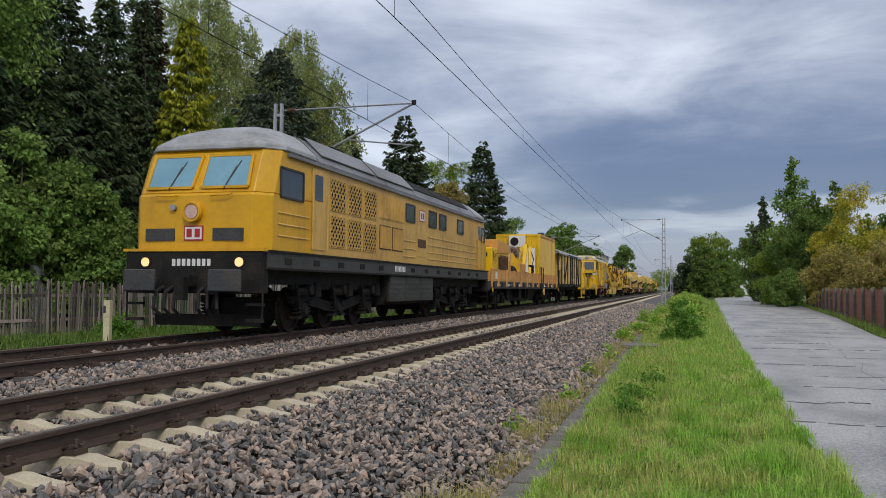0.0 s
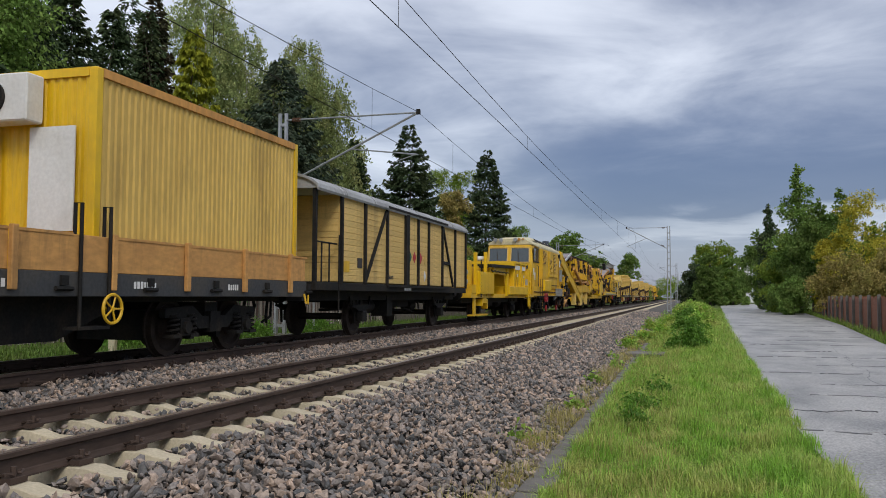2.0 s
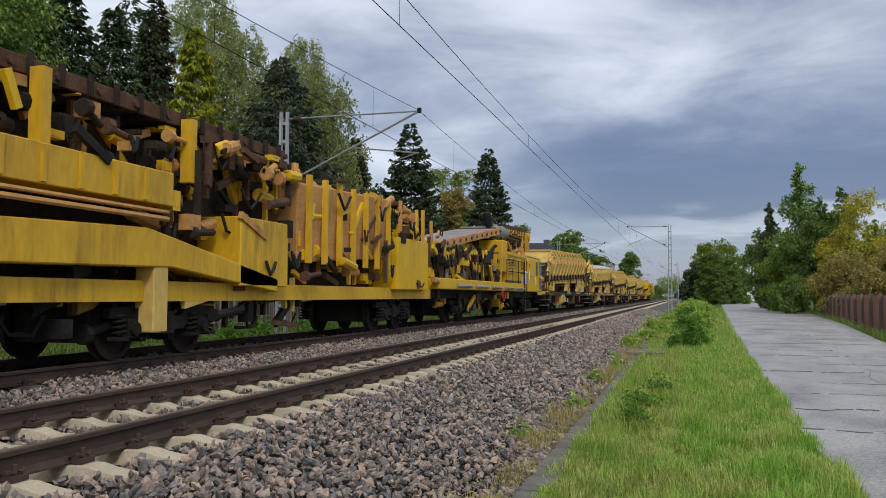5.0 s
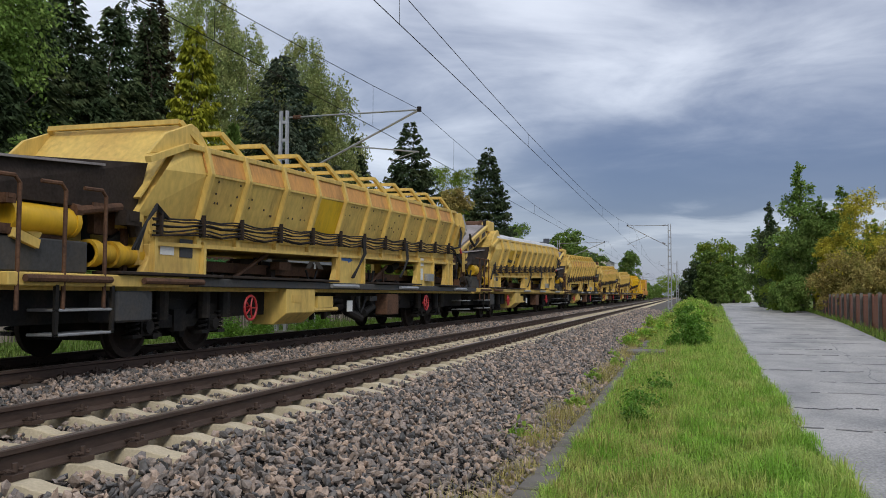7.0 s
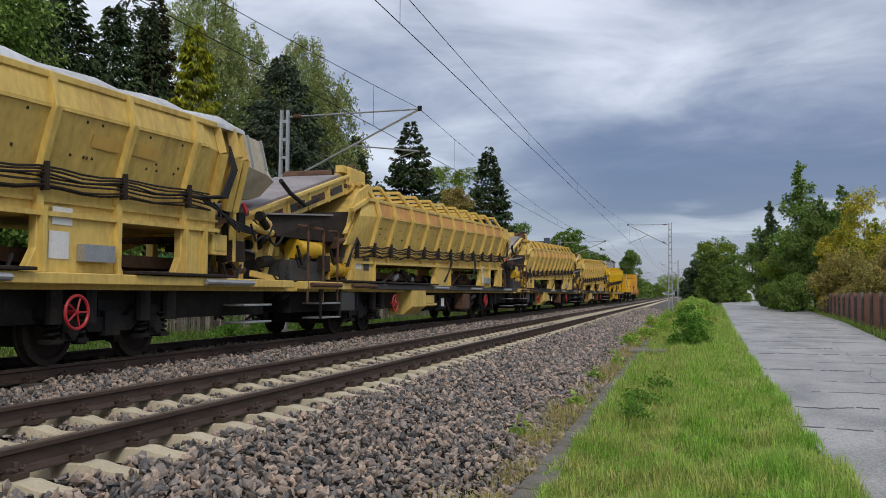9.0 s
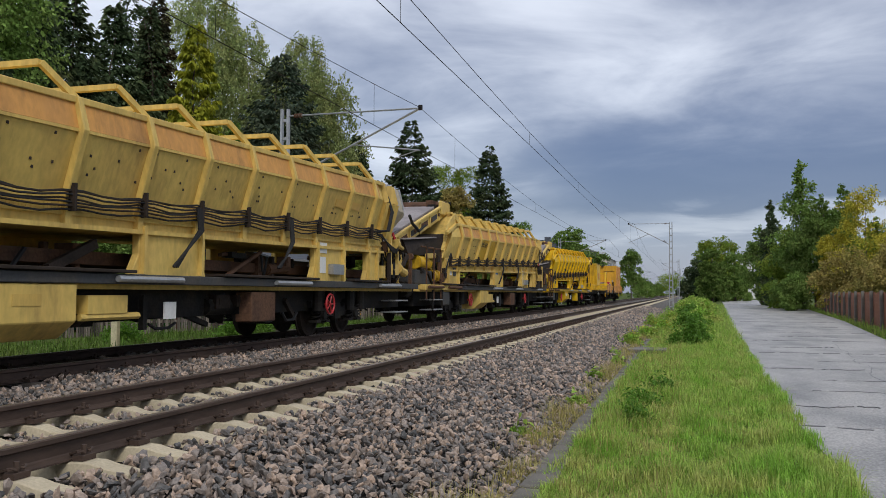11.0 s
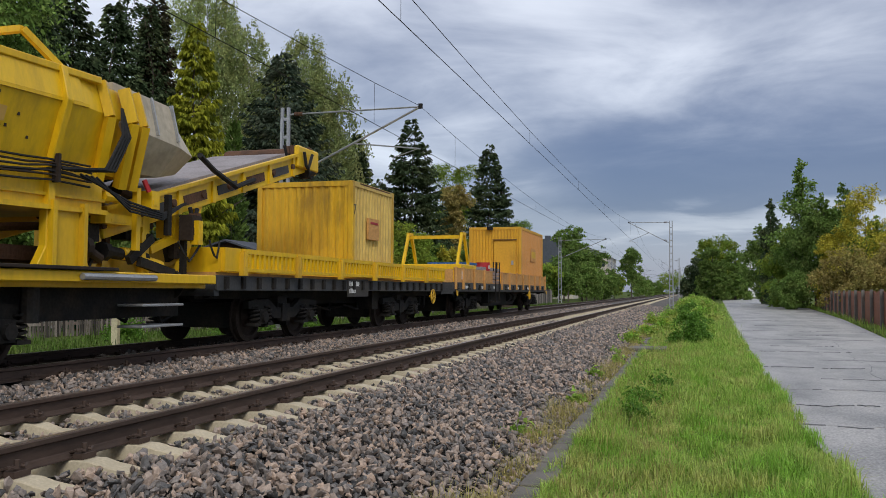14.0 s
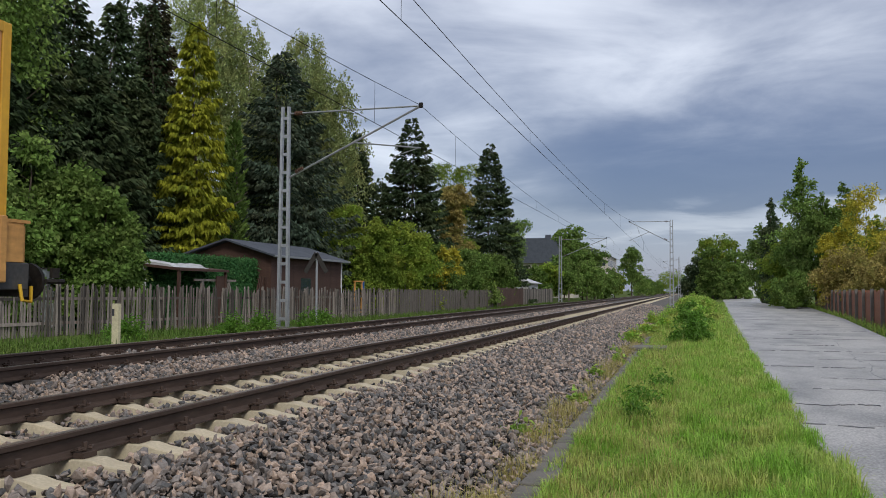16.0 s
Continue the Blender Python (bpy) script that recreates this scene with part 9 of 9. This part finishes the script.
    # gear on the shaded deck inside
    clutter(th, 4.8, 9.3, 1.22, 1.6, 12, int(start) + 5, (0.5, 1.1), (M_DARK, M_RUST, M_WHEEL, M_SILVER))
    clutter(th, 11.6, 15.3, 1.22, 1.65, 10, int(start) + 6, (0.5, 1.1), (M_DARK, M_RUST, M_WHEEL))
    for y0, y1, z0, z1, m, nm, lab, d in ((3.05, 3.4, 1.52, 1.68, M_WHITE, "notice", "white notice", 0.005), (15.75, 16.1, 1.78, 2.0, M_WHITE, "notice", "white notice", 0.005), (15.7, 16.05, 1.36, 1.7, M_WHITE, "notice", "white notice", 0.005),
                                      (16.2, 16.8, 1.34, 1.56, M_SILVER, "junction_box", "grey junction box", 0.12), (3.55, 3.9, 1.5, 1.78, M_FRAME, "grid_window", "dark meshed opening", 0.006)):
        panel(th, 1.285, y0, y1, z0, z1, m, nm, lab, d)
    bars(th, 1.245, 4.5, 1.9, 9, 0.10, plain if paint is not M_BRIGHT else M_INK, 2)
    bars(th, 1.245, 7.2, 1.95, 14, 0.09, plain if paint is not M_BRIGHT else M_INK, 3)

    def on_slope(y, z, out=0.016):
        return Matrix.Translation((1.24 + (z - 2.28 - up(y)) * 0.311 + out, y, z)) @ Matrix.Rotation(math.atan2(0.23, 0.74), 4, "Y")
    if bright:
        k0, k1, m = bright
        a, b = ys[k0] + 0.06, ys[k1] - 0.06
        part("patch_panel", plate(Shape(), (1.248, a, 2.29 + up(a)), (1.248, b, 2.29 + up(b)), (1.470, b, 3.0 + up(b)), (1.470, a, 3.0 + up(a)), 0.006), m, th, "repainted brighter yellow panel")
    for y, z, size, words in text:
        pos = on_slope(y, z)
        if isinstance(words, str):
            t = letters(words, size, M_INK, th, on_side(0, 0, 0), label="dark lettering")
            t.matrix_basis = pos @ Euler((radians(90), 0, radians(90))).to_matrix().to_4x4()
            continue
        # company lettering, as bars, behind a small badge
        g2, q = random.Random(words), 0.32
        bd = part("badge", Shape().box(0, 0.006, 0, 0.24, 0, 0.17), M_RED, th, "small red and white badge")
        bd.matrix_basis = pos
        part("badge_field", Shape().box(0.0065, 0.009, 0.025, 0.215, 0.025, 0.145), M_WHITE, bd)
        for k in range(words):
            w = size * g2.uniform(0.26, 0.44)
            ob = part("lettering_bar", Shape().box(0, 0.006, q, q + w, 0, size * (0.5 if k not in (0, 2, 8) else 0.68)), M_INK, th)
            ob.matrix_basis = pos
            q += w + size * (0.14 if k != 6 else 0.4)
    # two faded maker's plates near the end of the hopper
    for y in (16.30, 17.12):
        ob = part("faded_plate", Shape().box(0, 0.008, 0, 0.56, 0, 0.17), M_LOCO, th, "faded brownish plate")
        ob.matrix_basis = on_slope(y, 2.66 + up(y), 0.012)
    # front end: platform, tanks, pump
    part("tank", Shape().rod((1.0, 0.35, 1.86), (1.0, 1.45, 1.86), 0.19, 16).rod((1.0, 0.33, 1.86), (1.0, 0.40, 1.86), 0.205, 16).rod((1.0, 1.40, 1.86), (1.0, 1.48, 1.86), 0.205, 16), M_BRIGHT if paint is M_BRIGHT else M_YELLOW, th, "yellow air tank", smooth=True)
    part("tank", Shape().rod((1.05, 1.75, 1.48), (1.05, 2.75, 1.48), 0.14, 14).rod((1.05, 1.75, 1.48), (1.05, 1.9, 1.48), 0.19, 12).rod((1.05, 2.2, 1.48), (1.05, 2.36, 1.48), 0.19, 12).rod((1.05, 2.68, 1.48), (1.05, 2.8, 1.48), 0.17, 12), M_BRIGHT if paint is M_BRIGHT else M_YELLOW, th, "yellow drive motor", smooth=True)
    for y in (0.15, 0.9, 1.65):
        part("platform_rail", Shape().path([(1.42, y, 0.75), (1.42, y, 2.20), (1.42, y - 0.08, 2.28), (1.36, y - 0.35, 2.28)], 0.026, 6), M_RUST, th)
    part("front_box", Shape().box(-1.0, 1.12, 0.0, 1.7, 1.2, 1.62), M_FRAME, th, bevel=0.02)
    part("feed_hood", Shape().loft([[(-1.1, -0.6, 2.05), (1.1, -0.6, 2.05), (1.1, 2.7, 2.1), (-1.1, 2.7, 2.1)], [(-1.0, -0.8, 2.45), (1.0, -0.8, 2.45), (1.15, 2.9, 2.85), (-1.15, 2.9, 2.85)]]), M_WHEEL, th, "dark grimy feed opening")
    part("feed_canvas", plate(Shape(), (1.12, -0.9, 2.44), (1.2, 1.9, 2.66), (-1.2, 1.9, 2.80), (-1.12, -0.9, 2.56), 0.03), M_BELT, th, "grey rubber sheet over the feed")
    clutter(th, 0.0, 2.7, 1.25, 2.1, 26, int(start) + 1, (0.5, 1.3), (M_RUST, paint, M_DARK, M_WHEEL))
    for j in range(3):
        part("hose", Shape().path([(1.38, A + 0.15 + 0.05 * j, 2.06), (1.44, A - 0.12, 2.16 + 0.03 * j), (1.40, A - 0.30, 1.95), (1.34, A - 0.4 - 0.06 * j, 1.55)], 0.02, 5), M_RUBBER, th)
    # discharge hood and transfer belt
    part("hood", Shape().loft([both([(1.0, B - 0.4, 2.62), (1.33, B - 0.4, 3.22), (1.2, B - 0.4, 3.78)]), both([(0.98, B + 1.0, 2.66), (1.28, B + 1.1, 3.12), (1.14, B + 1.0, 3.74)]), both([(0.8, B + 1.7, 2.80), (1.02, B + 1.85, 3.1), (0.86, B + 1.7, 3.48)])]), M_HOOD, th, "dusty grey-brown discharge hood")
    for q in (-0.05, 0.5, 1.05):
        part("hood_band", Shape().beam((1.34 - q * 0.05, B + q, 3.2), (1.20 - q * 0.05, B + q, 3.76), 0.03, 0.05), M_SILVER, th)
    for q, w in ((-0.75, 0.12), (-0.28, 0.16), (-0.02, 0.10)):
        part("end_flange", Shape().beam((1.18, B + q + 0.1, 2.35), (1.45, B + q, 3.22), 0.12, w).beam((1.45, B + q, 3.22), (1.34, B + q - 0.05, 3.68), 0.12, w), paint, th)
    for j in range(4):
        part("hose", Shape().path([(1.44, B - 1.6 + j * 0.07, 2.42), (1.52, B - 0.9 + j * 0.06, 2.50), (1.50, B - 0.55 + j * 0.05, 3.0), (1.36, B - 0.4, 3.4)], 0.021, 5), M_RUBBER, th)
        part("hose", Shape().path([(1.38, B - 1.2 + 0.1 * j, 2.4), (1.38, B - 0.2, 2.15 - j * 0.04), (1.15, B + 0.9, 2.1 - 0.03 * j), (0.95, B + 1.8, 2.35)], 0.018, 5), M_RUBBER, th)
    clutter(th, B - 0.9, B + 1.9, 1.2, 2.4, 44, int(start) + 2, (0.5, 1.32), (M_RUST, paint, M_DARK, paint, M_WHEEL))
    part("lever", Shape().beam((1.25, B + 0.28, 2.52), (1.28, B + 0.36, 2.36), 0.04, 0.06), M_RED, th, "red lever")
    p0, p1 = Vector((0, B - 0.2, 1.85)), Vector((0, 26.6, 3.72))
    belt(th, p0, p1, 1.8, 0.40, plain)
    for k in range(6):
        c = p0.lerp(p1, (k + 0.8) / 6.6)
        part("cheek_rib", Shape().beam(c + Vector((0.95, 0, -0.2)), c + Vector((0.95, 0, 0.2)), 0.05, 0.09), plain, th)
    for k in range(5):
        c, d = p0.lerp(p1, (k + 0.95) / 6.6), p0.lerp(p1, (k + 1.6) / 6.6)
        part("cheek_panel", Shape().beam(c + Vector((0.94, 0, -0.02)), d + Vector((0.94, 0, -0.02)), 0.02, 0.16), M_RUST if k % 2 else M_FRAME, th, "rust-stained cover plate")
    part("cheek_rail", Shape().beam(p0 + Vector((0.96, 0, 0.22)), p1 + Vector((0.96, 0, 0.22)), 0.10, 0.06), plain, th)
    part("belt_canvas", Shape().beam(p0 + Vector((0, 0.2, 0.30)), p0.lerp(p1, 0.86) + Vector((0, 0, 0.26)), 1.66, 0.06), M_BELT, th, "worn grey belt with dust")
    part("cable", Shape().path([(1.25, B + 1.7, 3.1), (1.1, B + 2.4, 2.95), (1.05, B + 3.2, 2.78), (1.02, B + 3.9, 3.0)], 0.045, 6), M_RUBBER, th)
    part("belt_head", Shape().rod((-0.95, 26.5, 3.74), (1.0, 26.5, 3.74), 0.26, 14), M_RUST, th)
    part("head_frame", Shape().box(0.90, 1.02, 25.9, 26.9, 3.5, 3.96), plain, th, bevel=0.03)
    clutter(th, 25.6, 26.9, 3.4, 3.98, 16, int(start) + 3, (0.5, 1.05), (M_RUST, paint, M_DARK))
    for k in (-1, 1):
        part("belt_prop", Shape().beam((k * 0.8, 22.0, 1.2), (k * 0.85, 22.5, 2.5), 0.1, 0.14), paint, th)
        part("belt_prop", Shape().beam((k * 0.9, 20.9, 1.2), (k * 0.9, 20.9, 2.1), 0.14, 0.16), paint, th)
    # running gear
    for y in (3.9, 17.2):
        bogie(th, y, 1.8)
        for q in (-0.9, 0.9):
            for e in (-0.32, 0.32):
                part("spring_pot", Shape().rod((1.14, y + q + e, 0.55), (1.14, y + q + e, 0.98), 0.11, 10), M_DARK, th)
    locker = part("tool_locker", Shape().prism([(1.42, 1.04), (1.42, 0.58), (1.15, 0.36), (0.7, 0.36), (0.7, 1.04)], 6.92, 8.21), paint, th, "slanted sheet steel locker", bevel=0.012)
    panel(locker, 1.422, 7.15, 7.6, 0.78, 0.92, M_WHITE if paint is M_BRIGHT else M_PALE, "notice", "pale data panel", 0.005)
    part("side_box", Shape().box(1.05, 1.38, 12.7, 13.6, 0.42, 0.95), M_BRIGHT if paint is M_BRIGHT else M_RUST, th, bevel=0.02)
    part("pipe_rack", Shape().box(1.1, 1.35, 8.5, 9.3, 0.66, 0.9).rod((1.3, 8.4, 0.62), (1.3, 9.6, 0.62), 0.05, 6), paint, th)
    panel(th, 1.3, 10.2, 10.5, 0.55, 0.8, M_WHITE, "notice", "pale data panel", 0.02)
    for z in (0.42, 0.72):
        part("step", Shape().box(1.02, 1.44, 0.75, 1.85, z, z + 0.035), M_SILVER, th, "grey metal step", bevel=0.008)
    part("step_hanger", Shape().box(1.40, 1.44, 0.75, 0.81, 0.42, 1.05).box(1.40, 1.44, 1.79, 1.85, 0.42, 1.05), M_DARK, th)
    part("battery_box", Shape().box(0.9, 1.40, 1.95, 2.75, 0.55, 0.98), M_FRAME, th, "grey battery box", bevel=0.03)
    for z in (0.42, 0.72):
        part("step", Shape().box(1.02, 1.44, 20.2, 21.2, z, z + 0.035), M_SILVER, th, "grey metal step", bevel=0.008)
    hand_wheel(th, 1.37, 5.63, 0.70, 0.21, M_RED)
    hand_wheel(th, 1.37, 16.13, 0.70, 0.21, M_RED)
    if bright and paint is M_BEIGE:
        part("arrow_sign", Shape().prism([(9.8, 1.70), (10.3, 1.70), (10.3, 1.66), (10.55, 1.73), (10.3, 1.80), (10.3, 1.76), (9.8, 1.76)], 1.282, 1.288, "x"), M_BLUE, th, "blue arrow sign")
    clutter(th, 8.4, 15.2, 0.40, 0.9, 26, int(start) + 9, (0.6, 1.2), (M_DARK, M_DARK, M_WHEEL, M_FRAME))
    brake_gear(th, 8.6, 15.0, int(start) + 4, 0.85, 0.95)
    buffers(th, 0, -1)
    buffers(th, 22.1, 1)


def tail_wagons():
    s0, L = 274.5, 13.4
    th = vehicle("flat_wagon", "two-axle flat wagon with ribbed yellow drop sides", "flat wagon", s0, "flat wagons")
    part("deck", Shape().box(-1.30, 1.30, 0, L, 1.18, 1.25), M_TAN, th)
    for sx in (-1, 1):
        for k in range(6):
            y0, y1 = 0.66 + k * 2.11, 2.71 + k * 2.11
            p_ = part("side_board", Shape().box(sx * 1.34, sx * 1.40, y0, y1, 1.27, 1.66), M_BRIGHT, th, bevel=0.01)
            s = Shape().box(sx * 1.40, sx * 1.44, y0, y1, 1.58, 1.66).box(sx * 1.40, sx * 1.44, y0, y1, 1.27, 1.33)
            for j in range(12):
                s.box(sx * 1.40, sx * 1.435, y0 + 0.04 + j * 0.172, y0 + 0.11 + j * 0.172, 1.33, 1.58)
            part("ribs", s, M_BRIGHT, p_)
            part("latch", Shape().box(sx * 1.42, sx * 1.50, y0 - 0.1, y0 + 0.06, 1.2, 1.6).rod((sx * 1.48, y0 - 0.02, 1.35), (sx * 1.48, y0 - 0.02, 1.62), 0.035, 6), M_YELLOW, th)
        part("sill", Shape().box(sx * 1.28, sx * 1.34, 0, L, 0.95, 1.2), M_FRAME, th)
        s = Shape()
        for j in range(24):
            s.box(sx * 1.34, sx * 1.39, 0.2 + j * 0.56, 0.3 + j * 0.56, 0.98, 1.18)
        part("stake_pockets", s, M_DARK, th)
    part("corner_board", Shape().box(1.34, 1.42, 0.1, 0.62, 1.27, 1.66), M_BRIGHT, th)
    pb = panel(th, 1.345, 5.5, 6.8, 0.82, 1.22, M_INK, "number_board", "dark board with white markings", 0.01)
    for r_ in range(2):
        bars(th, 1.358, 5.6, 1.06 - r_ * 0.16, 8 - 3 * r_, 0.11, M_WHITE, 40 + r_)
    for yy in (0, L - 0.1):
        part("end_board", Shape().box(-1.34, 1.34, yy, yy + 0.1, 1.25, 1.66), M_BRIGHT, th)
        part("end_beam", Shape().box(-1.3, 1.3, yy - 0.02, yy + 0.12, 0.86, 1.2), M_FRAME, th)
    part("underframe", Shape().box(-0.85, 0.85, 0.1, L - 0.1, 0.8, 1.18), M_DARK, th)
    bogie(th, 3.0, 2.0)
    bogie(th, 10.1, 2.0)
    brake_gear(th, 4.6, 8.6, 55)
    hand_wheel(th, 1.40, 12.06, 0.80, 0.2, M_YELLOW)
    buffers(th, 0, -1)
    buffers(th, L, 1)
    c = container("short ribbed yellow container with a rusty top on the flat wagon", s0, 6.05, 2.88, 1.25, 2.28, M_BEIGE, 1.24, 0.20, 0.035, M_BEIGE, M_YELLOW)
    d = part("vent_panel", Shape().box(1.25, 1.30, 6.92, 7.66, 2.2, 2.72), M_TAN, c, "square tan panel with a red stripe")
    panel(d, 1.30, 7.05, 7.55, 2.58, 2.64, M_RED, "stripe", t=0.004)
    part("rust_streak", Shape().box(1.20, 1.246, 6.5, 8.6, 3.485, 3.515), M_RUST, c)
    letters("7", 0.34, M_INK, c, on_side(1.25, 6.07, 2.75), label="dark painted figure")
    # last wagon
    s1, L1 = 289.0, 18.75
    board_wagon(s1, L1, "last bogie flat wagon with tan drop sides and dark sill", M_TAN, gaps=((6.0, 6.9),), post_pitch=1.57, first=-0.55, wheel_y=13.46)
    c = container("orange ribbed office container at the rear of the last wagon", s1, 12.4, 6.15, 1.27, 2.72, M_TANGO, 1.26, 0.15, 0.036, M_AMBER, M_AMBER, "office_container")
    d = part("door", Shape().box(-0.05, 1.0, 12.34, 12.395, 1.4, 3.35), M_AMBER, c, "amber metal door", bevel=0.01)
    part("handle", Shape().box(0.80, 0.90, 12.30, 12.34, 2.2, 2.4), M_SILVER, d)
    part("door_hood", Shape().box(-0.1, 1.05, 12.28, 12.40, 3.36, 3.40), M_RUST, c)
    part("lamp", Shape().box(-0.35, -0.1, 12.2, 12.40, 3.86, 4.0), M_DARK, c)
    panel(c, 1.262, 14.8, 16.2, 2.45, 3.08, M_TANGO, "plate", "flat mounting plate", 0.02)
    panel(c, 1.282, 15.05, 16.15, 2.62, 2.95, M_YELLOW, "sticker", "yellow label", 0.004)
    th = vehicle("yellow_trestle", "yellow lifting frame on a shallow yellow tray", "lifting frame", s1 + 1.3)
    part("tray", Shape().box(-1.2, 1.2, 0.3, 2.5, 1.27, 1.9), M_BRIGHT, th, bevel=0.02)
    for xx in (-1.0, 1.0):
        s = Shape().beam((xx, 0.5, 1.85), (xx, 1.15, 3.0), 0.09, 0.12).beam((xx, 2.1, 1.85), (xx, 1.45, 3.0), 0.09, 0.12).box(xx - 0.07, xx + 0.07, 1.1, 1.5, 2.96, 3.06)
        part("stand", s, M_BRIGHT, th)
    part("cross_beam", Shape().beam((-1.0, 1.3, 2.9), (1.0, 1.3, 2.9), 0.1, 0.12), M_BRIGHT, th)
    th = vehicle("blue_crate", "blue steel crate on the last wagon", "crate", s1)
    part("body", Shape().box(-0.6, 0.9, 3.6, 5.0, 1.27, 1.95), M_BLUE, th, bevel=0.02)
    part("lid", Shape().box(-0.63, 0.93, 3.57, 5.03, 1.95, 2.03), M_BLUE, th)
    th = vehicle("plate_stack", "stack of pale grey plates on the last wagon", "plates", s1)
    for y0, y1 in ((5.6, 6.3), (7.3, 8.95)):
        for k in range(4):
            part("plate", Shape().box(-0.8, 1.0, y0, y1, 1.28 + k * 0.165, 1.42 + k * 0.165), M_BELT, th, bevel=0.01)
    th = vehicle("oil_drum", "red steel drum with white marking on the last wagon", "drum", s1)
    part("drum_body", Shape().rod((0.75, 6.75, 1.27), (0.75, 6.75, 2.12), 0.29, 20).ring((0.75, 6.75, 1.55), 0.29, 0.015, "z").ring((0.75, 6.75, 1.84), 0.29, 0.015, "z"), M_RED, th, smooth=True)
    s = Shape()
    for k in range(5):
        a = -0.55 + k * 0.22
        s.add([(0.75 + 0.297 * math.cos(b), 6.75 + 0.297 * math.sin(b), z) for b, z in ((a, 1.86), (a + 0.14, 1.86), (a + 0.14, 2.0), (a, 2.0))], [(0, 1, 2, 3)])
    part("marking", s, M_WHITE, th, "white marking")


locomotive()
wagon_with_generator()
goods_van()
tool_wagon()
cab_machine()
cleaning_machine()
for a, paint, rim, lab, cov, txt, edge, bright in (
        (138.87, M_BEIGE, M_ORANGE, "faded ochre conveyor hopper wagon with open hoops over the top", None, (), M_FRAME, (3, 4, M_BRIGHT)),
        (161.4, M_BEIGE, M_BEIGE, "faded ochre conveyor hopper wagon under a pale tarpaulin", M_TARP, ((7.05, 2.62, 0.24, "MFS 107"), (5.32, 2.34, 0.26, 13)), None, (1, 3, M_YELLOW)),
        (184.0, M_BEIGE, M_ORANGE, "faded ochre conveyor hopper wagon with open hoops", None, (), M_FRAME, None),
        (206.7, M_BEIGE, M_ORANGE, "faded ochre conveyor hopper wagon with open hoops", None, (), M_FRAME, None),
        (229.5, M_BEIGE, M_ORANGE, "faded ochre conveyor hopper wagon with dark number lettering", None, ((7.05, 2.66, 0.26, "MFS 834"),), M_FRAME, (2, 4, M_YELLOW)),
        (252.2, M_BRIGHT, M_BRIGHT, "bright yellow conveyor hopper wagon with dark lettering", None, ((7.0, 2.66, 0.26, "MFS 835"), (6.9, 2.34, 0.26, 13), (9.8, 2.74, 0.22, "MFS-100")), None, None)):
    hopper_wagon(a, paint, rim, lab, cov, txt, M_BEIGE if paint is not M_BRIGHT else M_BRIGHT, edge, bright)
tail_wagons()


def motions():
    beats = [0.0, 1 / 30] + [float(k) for k in range(1, 16)] + [16 - 1 / 30, 16.0]
    for th, start in TRAIN:
        walk(th, [(t, Matrix.Translation((FAR, start - SPEED * t, FAR_UP))) for t in beats])
    spin = SPEED / 0.46
    for w, y in WHEELS:
        walk(w, [(k / 30, Matrix.Translation((0, y, 0.46)) @ Matrix.Rotation(spin * k / 30, 4, "X")) for k in range(481)])


motions()
